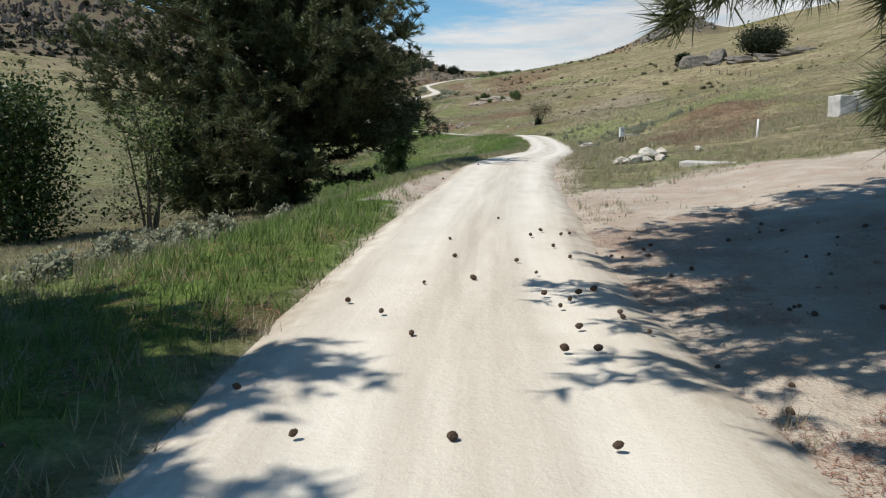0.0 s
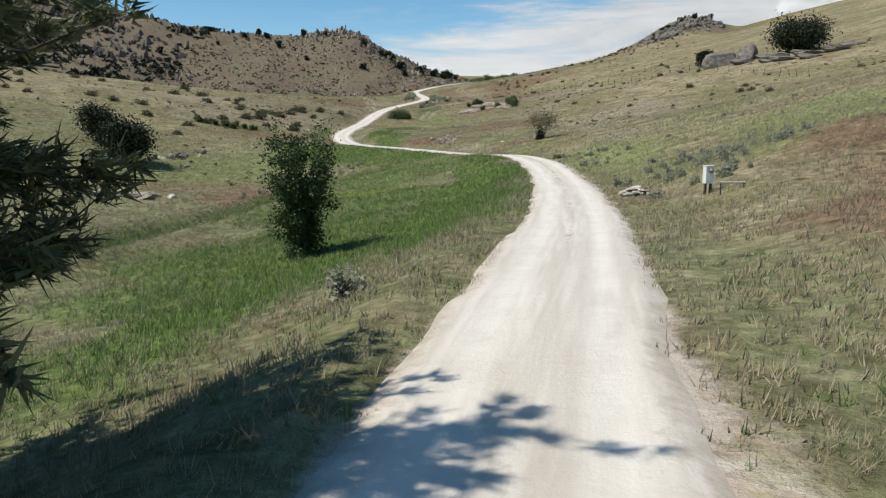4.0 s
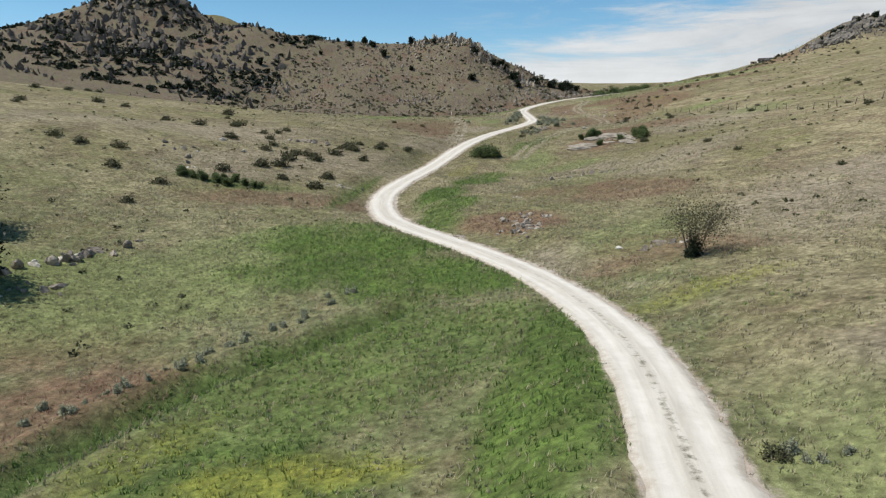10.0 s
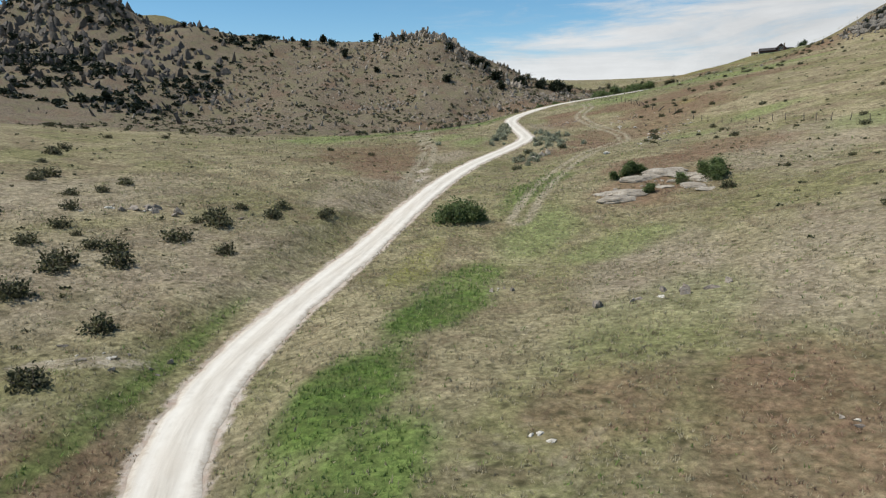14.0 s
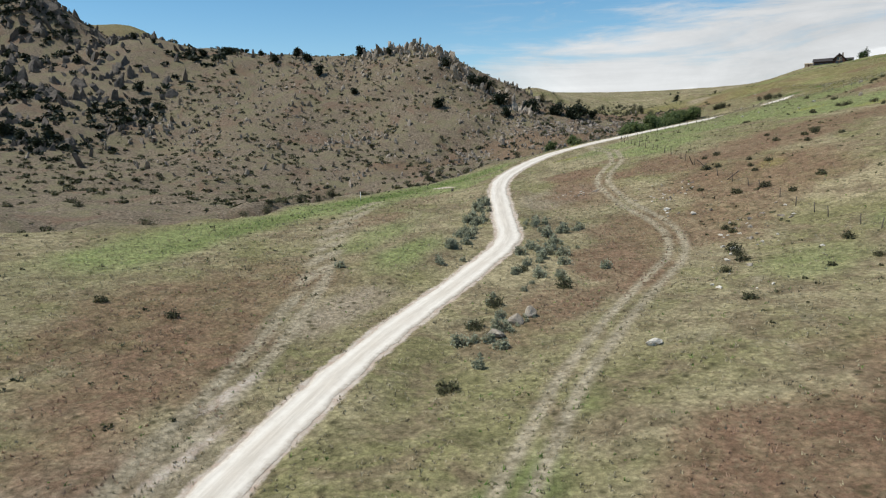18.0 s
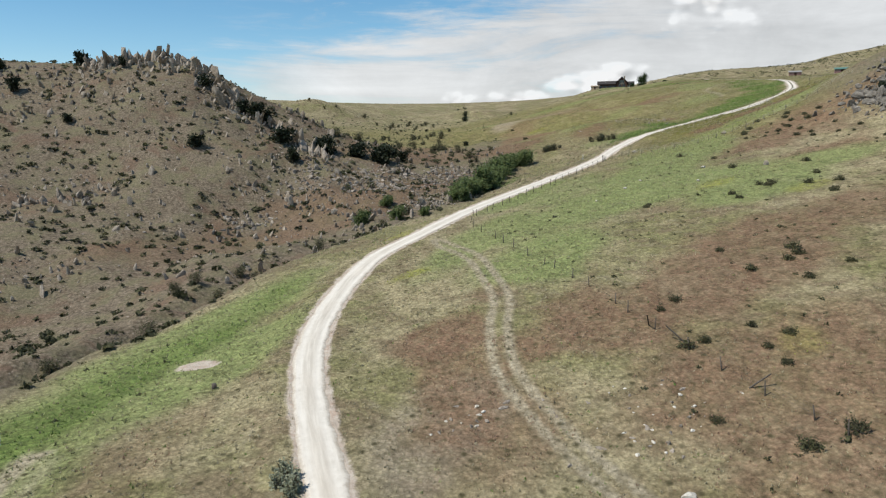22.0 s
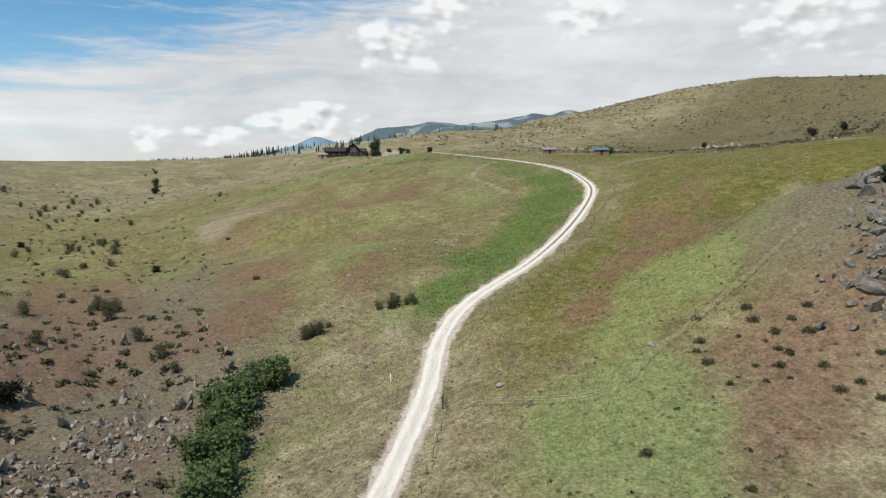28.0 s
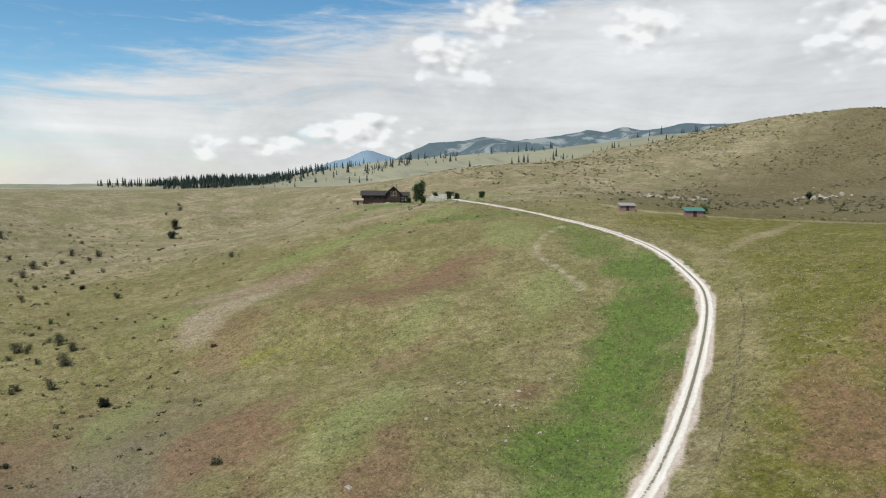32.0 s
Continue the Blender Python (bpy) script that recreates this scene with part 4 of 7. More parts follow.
ROOF_DARK = plain_material("grey_brown_shingle", (0.028, 0.024, 0.023), (0.060, 0.052, 0.048), 6, 0.9, None, 0.6, 0.04)
ROOF_GREEN = plain_material("green_metal_roof", (0.06, 0.15, 0.12), (0.10, 0.21, 0.165), 2, 0.5, None, 0.1)
SHED_WALL = plain_material("faded_red_boards", (0.20, 0.11, 0.10), (0.33, 0.20, 0.18), 5, 0.85, (3, 3, 0.3), 0.4, 0.02)
TRIM = plain_material("tan_trim", (0.32, 0.24, 0.16), (0.42, 0.33, 0.23), 5, 0.7)
CONE = plain_material("pine_cone", (0.055, 0.036, 0.024), (0.15, 0.10, 0.07), 40, 0.9, None, 0.6, 0.01)
CONCRETE = plain_material("pale_concrete", (0.42, 0.40, 0.37), (0.60, 0.58, 0.54), 3, 0.9, None, 0.4, 0.02)
RUST = plain_material("red_sandstone", (0.20, 0.07, 0.05), (0.33, 0.14, 0.10), 6, 0.9, None, 0.5, 0.02)


def glass_material():
    m = Mat("window_glass", 0.05, 0.6)
    m.colour((0.02, 0.025, 0.03))
    return m.mat


GLASS = glass_material()

# ---------------------------------------------------------------- mesh helpers


def part(name, me, parent, label=""):
    ob = new(name, me)
    ob.parent = parent
    return tagged(ob, label)


def holder(name, at, turn=0.0, size=1.0):
    ob = new(name)
    ob.empty_display_size = 0.2
    ob.matrix_basis = pose(*at, 0, 0, turn) @ Matrix.Diagonal((size, size, size, 1))
    return ob


def bm_mesh(name, bm, *mats, smooth=False):
    me = bpy.data.meshes.new(name)
    bm.to_mesh(me)
    bm.free()
    for m in mats:
        me.materials.append(m)
    for p in me.polygons:
        p.use_smooth = smooth
    return me


def box(bm, lo, hi, bevel=0.0):
    m = Matrix.Translation([(a + b) / 2 for a, b in zip(lo, hi)]) @ Matrix.Diagonal([b - a for a, b in zip(lo, hi)] + [1])
    made = bmesh.ops.create_cube(bm, size=1, matrix=m)
    if bevel:
        edges = list({e for v in made["verts"] for e in v.link_edges})
        bmesh.ops.bevel(bm, geom=edges, offset=bevel, segments=2, affect="EDGES", profile=0.5)


def tube(points, radii, sides=6):
    """Vertices and quads of a tapered tube."""
    p, r = np.asarray(points, float), np.asarray(radii, float)
    t = np.gradient(p, axis=0)
    t /= np.linalg.norm(t, axis=1)[:, None] + 1e-9
    ref = np.where(np.abs(t[:, 2:3]) > 0.9, np.array([[1.0, 0, 0]]), np.array([[0, 0, 1.0]]))
    a = np.cross(t, ref)
    a /= np.linalg.norm(a, axis=1)[:, None] + 1e-9
    b = np.cross(t, a)
    ang = np.linspace(0, 2 * math.pi, sides, endpoint=False)
    v = p[:, None] + r[:, None, None] * (np.cos(ang)[None, :, None] * a[:, None] + np.sin(ang)[None, :, None] * b[:, None])
    f = []
    for i in range(len(p) - 1):
        for k in range(sides):
            j = (k + 1) % sides
            f.append((i * sides + k, i * sides + j, (i + 1) * sides + j, (i + 1) * sides + k))
    return v.reshape(-1, 3), f


class Pile:
    """Collects quads of many pieces for one mesh."""

    def __init__(self):
        self.v, self.f, self.n = [], [], 0

    def add(self, verts, faces):
        self.v.append(np.asarray(verts))
        self.f.append(np.asarray(faces) + self.n)
        self.n += len(verts)

    def mesh(self, name, mat, smooth=True):
        return link_mesh(name, np.vstack(self.v), np.vstack(self.f), mat, smooth)


def unit(v):
    return v / (np.linalg.norm(v, axis=-1, keepdims=True) + 1e-9)


def tufts(at, way, length, width, count, spread, r):
    """Needle or blade tufts: thin triangles that fan out from each point along its way."""
    at, way = np.asarray(at, float), unit(np.asarray(way, float))
    n = len(at)
    d = unit(way[:, None] + spread * r.normal(size=(n, count, 3)))
    side = unit(np.cross(d, r.normal(size=(n, count, 3))))
    ln = length * r.uniform(0.6, 1.15, (n, count, 1))
    base = at[:, None] + 0.15 * length * r.normal(size=(n, count, 3))
    v = np.stack([base - side * width, base + side * width, base + d * ln], 2).reshape(-1, 3)
    return v, np.arange(len(v)).reshape(-1, 3)


def leaves(at, size, r, flat=0.6):
    """Small four-cornered leaves at each point, turned at random."""
    at = np.asarray(at, float)
    n = len(at)
    a = unit(r.normal(size=(n, 3)) * np.array([1, 1, flat]))
    b = unit(np.cross(a, r.normal(size=(n, 3))))
    s = (size * r.uniform(0.6, 1.3, (n, 1)))
    v = np.stack([at - a * s, at - b * s * 0.55, at + a * s, at + b * s * 0.55], 1).reshape(-1, 3)
    return v, np.arange(len(v)).reshape(-1, 4)


def limb(start, way, length, rise, r, steps=6, wobble=0.12):
    p = [np.array(start, float)]
    d = unit(np.array(way, float))
    for _ in range(steps):
        d = unit(d + np.array([0, 0, rise]) + wobble * r.normal(size=3))
        p.append(p[-1] + d * length / steps)
    return np.array(p)


# ---------------------------------------------------------------- trees


def pine(seed, tall, wide, low, limbs=60, twigs=7, tuft=3, needle=0.2, count=13, lean=(0, 0), extra=(), per=26, thick=0.021, fine=0):
    """A long-needled pine: trunk with limbs, and a crown of needle tufts."""
    r = np.random.default_rng(seed)
    wood, tips, ways = Pile(), [], []
    z = np.linspace(0, tall, 10)
    bend = np.stack([lean[0] * (z / tall) ** 1.3 + 0.12 * r.normal(size=10), lean[1] * (z / tall) ** 1.3 + 0.12 * r.normal(size=10), z], 1)
    bend[0, :2] = 0
    wood.add(*tube(bend, np.interp(z, [0, tall], [0.028 * tall, 0.02]), 8))
    for k in range(limbs):
        h = low + (tall * 0.97 - low) * ((k + r.uniform(0, 1)) / limbs)
        f = (h - low) / (tall - low)
        reach = wide * (math.sin(math.pi * min(1, 0.30 + 0.72 * f)) ** 0.8) * r.uniform(0.55, 1.12)
        turn = k * 2.4 + r.uniform(-0.5, 0.5)
        start = [np.interp(h, z, bend[:, i]) for i in range(3)]
        line = limb(start, (math.cos(turn), math.sin(turn), -0.12 + 0.5 * f), max(reach, 0.3), 0.05, r)
        wood.add(*tube(line, np.linspace(0.007 * tall * (1 - 0.7 * f) + 0.012, 0.010, len(line)), 5))
        for j in range(twigs):
            u = r.uniform(0.25, 1.0)
            i = u * (len(line) - 1)
            a, q = int(min(i, len(line) - 2)), i - int(min(i, len(line) - 2))
            base = line[a] * (1 - q) + line[a + 1] * q
            way = unit(line[a + 1] - line[a]) + 0.9 * r.normal(size=3) * np.array([1, 1, 0.45]) + np.array([0, 0, 0.15])
            tw = limb(base, way, 0.16 * wide * r.uniform(0.6, 1.3), 0.06, r, 3)
            wood.add(*tube(tw, [0.016, 0.013, 0.010, 0.006], 4))
            for m in range(tuft):
                s = tw[-1 - (m % 3)] + 0.06 * r.normal(size=3)
                tips.append(s)
                ways.append(tw[-1] - tw[-2] + np.array([0, 0, 0.03]))
    for start, end in extra:
        line = np.linspace(start, end, 6) + np.vstack([np.zeros(3), 0.05 * r.normal(size=(4, 3)), np.zeros(3)])
        wood.add(*tube(line, np.linspace(0.035, 0.012, 6), 5))
        for m in range(per):
            u = r.uniform(0.45, 1)
            tips.append(np.array(start) * (1 - u) + np.array(end) * u + 0.13 * r.normal(size=3))
            ways.append(np.array(end) - np.array(start) + 0.5 * r.normal(size=3) * np.linalg.norm(np.array(end) - np.array(start)))
    if fine:
        k = len(tips) - per * len(extra)
        near_tips, near_ways = tips[k:k + per * fine], ways[k:k + per * fine]
        tips, ways = tips[:k] + tips[k + per * fine:], ways[:k] + ways[k + per * fine:]
    v, f = tufts(tips, ways, needle, thick * needle / 0.2, count, 0.62, r)
    if fine:
        v2, f2 = tufts(near_tips, near_ways, 0.19, 0.0050, 190, 0.7, r)
        v, f = np.vstack([v, v2]), np.vstack([f, f2 + len(v)])
    return wood.mesh("trunk", BARK), link_mesh("crown", v, f, NEEDLES, False)


def leafy(seed, tall, wide, low, stems, leaf, n, mat, bark=TWIG, upright=0.8, clump=0.32, flat=0.7, spread=0.5, branches=9):
    """A leafy tree or bush: several stems with branches, and leaves in clumps round the outer wood."""
    r = np.random.default_rng(seed)
    wood, hubs = Pile(), []
    for k in range(stems):
        a = k * 2.4 + r.uniform(-0.4, 0.4)
        way = (math.cos(a) * (1 - upright), math.sin(a) * (1 - upright), upright)
        start = (0.05 * stems * math.cos(a) * spread, 0.05 * stems * math.sin(a) * spread, -0.15)
        line = limb(start, way, tall * r.uniform(0.75, 1.0), 0.03, r, 7, 0.10)
        wood.add(*tube(line, np.linspace(0.02 * tall / math.sqrt(stems) + 0.012, 0.008, len(line)), 5))
        for j in range(branches):
            u = r.uniform(low, 1.0)
            i = min(int(u * (len(line) - 1)), len(line) - 2)
            b = r.uniform(0, 2 * math.pi)
            br = limb(line[i], (math.cos(b), math.sin(b), 0.35), wide * 0.5 * (1.15 - 0.6 * u) * r.uniform(0.5, 1.1), 0.08, r, 4)
            wood.add(*tube(br, [0.014, 0.011, 0.009, 0.007, 0.004], 3))
            hubs.extend(br[1:])
            hubs.extend((br[2:-1] + br[3:]) / 2)
        hubs.extend(line[int(low * len(line)) + 1:])
    hubs = np.array(hubs)
    hubs = hubs[hubs[:, 2] > 0.05]
    pick = hubs[r.integers(0, len(hubs), n)] + clump * wide * 0.35 * r.normal(size=(n, 3)) * np.array([1, 1, 0.8])
    pick[:, 2] = np.maximum(pick[:, 2], 0.04)
    v, f = leaves(pick, leaf, r, flat)
    return wood.mesh("trunk", bark), link_mesh("crown", v, f, mat, False)


def mound(seed, tall, wide, n, leaf, mat, lobes=6):
    """A low shrub: leaves thick over a few lobes, with gaps, and short stems inside."""
    r = np.random.default_rng(seed)
    wood, pts, stems = Pile(), [], []
    for k in range(lobes):
        a, d = r.uniform(0, 6.28), wide * 0.33 * math.sqrt(r.uniform(0, 1))
        c = np.array([d * math.cos(a), d * math.sin(a), 0])
        h, w = tall * r.uniform(0.6, 1.0), wide * r.uniform(0.2, 0.34)
        for _ in range(2):
            top = c + np.array([*(0.5 * w * r.normal(size=2)), h * 0.85])
            stems += [np.array([0, 0, -0.08]), c * 0.35 + top * 0.3, top, c * 0.35 + top * 0.3 + 0.01]
        m = n // lobes
        u = unit(r.normal(size=(m, 3)))
        u[:, 2] = np.abs(u[:, 2])
        rad = r.uniform(0.55, 1.08, (m, 1)) * (0.85 + 0.3 * np.sin(5 * u[:, :1] + k) * np.cos(4 * u[:, 1:2]))
        pts.append(c + u * rad * np.array([w, w, h]))
    v, f = leaves(np.vstack(pts), leaf, r, 0.9)
    wood.add(*tube(stems, np.tile([0.024, 0.014, 0.006, 0.013], len(stems) // 4), 3))
    return wood.mesh("trunk", TWIG), link_mesh("crown", v, f, mat, False)


def plant(name, meshes, at, label, category, group="", turn=0.0, size=1.0, sink=0.05, names=("trunk", "crown")):
    ob = holder(name, (at[0], at[1], ground_z(*at[:2]) - sink), turn, size)
    for n, me in zip(names, meshes):
        part(n, me, ob)
    return tagged(ob, label, category, group)


def scatter(first, places, sizes, r, labels=None):
    """Copies of one plant or rock on the ground at other places."""
    zs = height(places[:, 0], places[:, 1])
    for (x, y), z, s in zip(places, zs, sizes):
        m = pose(x, y, z - 0.06 * s, 0, 0, r.uniform(0, 360))
        ob = copy_thing(first, m)
        ob.scale = (s, s, s * r.uniform(0.85, 1.15))


def boughs(seed, n, low, high, reach, start, end):
    """Low spreading boughs between two bearings; the unseen ones are added to cast shadow."""
    r = np.random.default_rng(seed)
    out = []
    for _ in range(n):
        a, h, q = radians(r.uniform(start, end)), r.uniform(low, high), reach * math.sqrt(r.uniform(0.08, 1.0))
        out.append(((0.25 * q * math.cos(a), 0.25 * q * math.sin(a), h + 0.3), (q * math.cos(a), q * math.sin(a), h)))
    return out


plant("pine_tree", pine(11, 10.8, 6.6, 1.9, 170, 20, 6, 0.28, 15, (0.9, 0.2), boughs(111, 120, 0.5, 2.6, 4.6, 150, 300) + boughs(112, 60, 3.0, 6.5, 7.4, -40, 50), 30, 0.016), (-6.9, 28.3), "large dark green pine beside the gravel road", "tree", "roadside pines", 20)
# the boughs() sets sit above the view, added to shade the turnout
plant("pine_tree", pine(12, 10.5, 6.3, 3.3, 90, 15, 6, 0.26, 9, (-0.4, 0.3), [((-0.4, -1.8, 3.6), (-3.15, -2.9, 2.15)), ((-0.4, -2.2, 3.1), (-2.4, -2.9, 1.68)), ((0.1, -1.8, 3.6), (-2.9, -2.5, 2.36)), ((-0.3, -1.4, 3.6), (-3.4, -2.7, 2.36))] + boughs(121, 380, 4.2, 8.2, 5.4, 40, 330) + boughs(122, 170, 4.8, 8.0, 6.9, 75, 200), 46, 0.022, 4), (4.2, 5.8), "tall pine with branches hanging over the road", "tree", "roadside pines", 0)
# unseen tree, placed by its shadow; the boughs are added to deepen it
plant("pine_tree", pine(13, 9.0, 4.6, 2.0, 80, 14, 6, 0.25, 8, (0, 0), boughs(131, 420, 3.4, 8.0, 5.0, -80, 110), 44, 0.034), (-9.95, 2.3), "tall pine in the grass beside the road", "tree", "roadside pines", 70)
plant("leafy_tree", leafy(15, 5.4, 3.6, 0.05, 9, 0.07, 15000, LEAVES, TWIG, 0.86, 0.34), (-12.4, 20.6), "bushy green tree beside a large pine", "tree", "ditch trees", 80)
plant("leafy_tree", leafy(16, 4.6, 2.0, 0.15, 5, 0.06, 2600, THICKET, TWIG, 0.93, 0.36), (-8.9, 21.6), "thin leafy sapling in front of a pine", "tree", "ditch trees", 10)
plant("leafy_tree", leafy(23, 6.8, 2.3, 0.02, 12, 0.07, 17000, LEAVES, TWIG, 0.975, 0.25), (-3.7, 56.4), "upright dark green willow in the wet meadow", "tree", "ditch trees", 30)
plant("juniper_tree", leafy(24, 5.2, 6.4, 0.30, 4, 0.16, 9000, JUNIPER, BARK, 0.78, 0.35, 0.7), (-33.4, 106.6), "round dark juniper among pale rocks", "tree", "slope trees")
plant("juniper_tree", leafy(25, 5.0, 5.0, 0.30, 3, 0.16, 6000, JUNIPER, BARK, 0.8, 0.35), (-41.5, 117), "dark juniper on the grassy slope", "tree", "slope trees")
plant("olive_tree", leafy(26, 3.9, 4.4, 0.50, 9, 0.055, 4200, OLIVE, TWIG, 0.72, 0.36), (14.8, 113.6), "small rounded thin-leaved tree in dry grass", "tree")
plant("shrub", mound(27, 2.1, 1.7, 1500, 0.07, JUNIPER, 5), (14.8, 113.2), "dark low shrub at the foot of a tree", "shrub", names=("trunk", "crown"))
plant("juniper_tree", leafy(28, 6.6, 10.0, 0.12, 9, 0.24, 12000, JUNIPER, BARK, 0.62, 0.33), (73, 169), "wide dark juniper on the rocky hillside", "tree", "slope trees")
plant("juniper_tree", leafy(29, 4.0, 2.6, 0.15, 4, 0.17, 4000, JUNIPER, BARK, 0.85), (56.8, 176), "small dark juniper beside boulders", "tree", "slope trees")

# shrubs built once and set out by hand or by stretches of the slope
rs = np.random.default_rng(5)
NAMES = ("trunk", "crown")
plant("bush", mound(31, 2.3, 6.0, 7000, 0.13, THICKET, 10), (-6.7, 189.6), "rounded green bush at the edge of the road", "bush", names=NAMES)
dark_shrub = plant("shrub", mound(32, 1.0, 1.7, 420, 0.088, SHRUB, 6), (-27.4, 184), "low dark shrub in dry grass", "shrub", "slope shrubs", names=NAMES)
sage_plant = plant("sagebrush", mound(33, 0.85, 1.25, 380, 0.075, SAGE, 5), (0.5, 39.6), "grey-green sagebrush in the grass", "sagebrush", "sagebrush plants", names=NAMES)
juniper_bush = plant("juniper", leafy(34, 2.9, 3.4, 0.12, 5, 0.28, 1100, JUNIPER, BARK, 0.7, 0.36, branches=5), (-38.5, 414), "dark round juniper on the stony ridge", "juniper", "ridge junipers")
juniper_tall = plant("juniper", leafy(35, 3.8, 2.8, 0.2, 4, 0.28, 1100, JUNIPER, BARK, 0.85, 0.34, branches=5), (-30, 432), "upright dark juniper on the ridge crest", "juniper", "ridge junipers")
thicket_bush = plant("bush", leafy(36, 3.0, 3.2, 0.1, 8, 0.19, 2000, THICKET, TWIG, 0.8, 0.34, branches=5), (20, 385), "leafy green bush in the gully", "bush", "gully bushes")
brown_bush = plant("bush", leafy(37, 2.0, 2.1, 0.1, 9, 0.085, 1000, SHRUB, TWIG, 0.78, 0.34, branches=5), (-21.8, 341), "thin brown-green bush in the gully", "bush", "gully brush")


def around(x, y, n, sx, sy, r):
    return np.stack([x + sx * r.normal(size=n), y + sy * r.normal(size=n)], 1)


hand = np.array([(-24, 183.7), (-19.6, 186.6), (-32.3, 155.3), (-23.1, 155), (-23.5, 148.4), (-31.8, 144), (-29, 178), (-35, 170), (11.1, 208.2), (19.9, 194.2), (16.5, 198.7), (12.2, 203.2), (18.7, 198.8), (-2.5, 223.4), (4.5, 244.4),
                 (-2.2, 234.4), (-26.1, 231.4), (-33.1, 232.6), (0.3, 249.5), (4.2, 246.7), (58.3, 338.8), (39.9, 339.6), (-1.2, 239.3), (26, 303), (38, 308), (44.5, 310), (38.2, 315), (30, 281), (25, 295.5), (12.7, 86.6)])
scatter(dark_shrub, hand, rs.uniform(0.6, 1.15, len(hand)), rs)
slope_w = np.array([(-48.5, 149.3), (-44.7, 172.2), (-50.9, 188.5), (-42.1, 188.7), (-27.9, 179.4), (-32.5, 168), (-28.6, 165.2), (-23.1, 171), (-23.7, 182.4), (-19.6, 185.2), (-31.9, 163.4), (-32.5, 155.3), (-30.7, 157.3), (-37.7, 139.8), (-27.8, 151), (-23.4, 154.8), (-45.1, 142.5), (-36.6, 131.9), (-54.1, 180.3), (-59.5, 178.8),
                    (-50.6, 186), (-43.2, 181.1), (-41.8, 184), (-40.1, 176.6), (-37.5, 171.4), (-28.2, 172.7), (-26.7, 177.8), (-24.1, 186.2), (-36.5, 166.2), (-31.4, 162.1), (-30.5, 157.1), (-73.6, 189.3), (-80.8, 191.7), (-52.6, 147.5), (-56.2, 147.6), (-30.9, 168.2), (-22.4, 147.9), (-35, 149.5)])
scatter(dark_shrub, slope_w, rs.uniform(0.95, 1.75, len(slope_w)), rs)
slope_far = np.stack([rs.uniform(-130, -55, 60), rs.uniform(120, 290, 60)], 1)
scatter(dark_shrub, slope_far, rs.uniform(0.8, 1.6, len(slope_far)), rs)
# east of the road: by the fence, on the russet slope and below the knoll
slope_e = np.array([(28.1, 304.4), (31.3, 296.4), (26.4, 280.7), (22.6, 285.6), (22.5, 267.5), (21.5, 258.1), (32.2, 276.7), (30.7, 292.7), (26.7, 295.7), (18.7, 238.1), (36.9, 281.4), (19.0, 248.9), (21.4, 253.3), (23.7, 268.9), (45.0, 311.9), (41.5, 303.5), (33.5, 294.1), (21.5, 256.0), (30.7, 290.1), (59.3, 339.6), (52.1, 337.7), (40.8, 340.7), (23.0, 265.9), (42.5, 308.7), (47.0, 305.1), (46.4, 264.2), (43.4, 267.9), (33.4, 199.2), (43.1, 220.8), (57.7, 340.1), (51.7, 334.9), (83.1, 370.2), (80.4, 376.4)]
                   + [(86.3, 377.8), (84.2, 366.7), (81.6, 386.5), (86.5, 384.5), (82.2, 375.0), (86.2, 373.8), (85.6, 369.6), (91.3, 370.7), (87.7, 364.5), (92.1, 364.6), (87.7, 391.8), (83.6, 387.8), (79.9, 383.5), (87.1, 381.4), (86.4, 379.3), (92.1, 381.5), (90.0, 385.1), (95.3, 381.6), (91.9, 387.6), (89.1, 381.5), (82.4, 379.2), (90.9, 378.6)])
scatter(dark_shrub, slope_e, rs.uniform(0.55, 1.25, len(slope_e)), rs)
slope_up = np.vstack([np.stack([rs.uniform(60, 110, 26), rs.uniform(320, 380, 26)], 1), np.stack([rs.uniform(26, 80, 40), rs.uniform(120, 260, 40)], 1)])
scatter(dark_shrub, slope_up, rs.uniform(0.5, 1.1, len(slope_up)), rs)
roadside = np.array([(0.3, 271.4), (4.2, 270.7), (4.0, 247.9), (0.7, 258.6), (-0.4, 233.1), (-2.5, 234.6), (-1.7, 231.6), (-0.9, 227.2), (-0.1, 248.5), (-1.5, 239.5), (1.3, 272.6), (5.9, 271.0), (0.6, 269.7), (1.8, 267.1), (3.2, 268.2), (4.2, 269.8), (6.1, 270.4), (0.5, 258.9), (1.7, 257.8), (4.4, 256.8), (0.8, 251.5), (1.9, 253.0), (0.0, 248.6), (4.5, 252.1), (4.2, 248.4), (8.6, 251.3), (-8.5, 251.9), (-17.7, 248.0)])
scatter(sage_plant, roadside, rs.uniform(0.9, 1.6, len(roadside)), rs)
sages = np.vstack([around(16, 60, 64, 2.4, 4.0, rs), np.stack([np.linspace(-16, -7, 40), np.linspace(93, 112, 40)], 1) + 0.7 * rs.normal(size=(40, 2)), around(14, 82, 22, 2.5, 4, rs), around(-6.9, 270, 26, 0.7, 9, rs), around(2.0, 258, 22, 2.0, 9, rs), around(0.5, 272, 8, 0.9, 2, rs), around(-0.5, 235, 6, 1.5, 3, rs), around(-6.6, 15, 22, 0.8, 3.0, rs), around(-4.6, 13.5, 8, 0.6, 2, rs), around(24, 84, 12, 6, 8, rs)])
dr, _, _ = near_line(sages[:, 0], sages[:, 1], ROAD, 6)
sages = sages[dr > 2.0]
scatter(sage_plant, sages, rs.uniform(0.3, 0.75, len(sages)), rs)
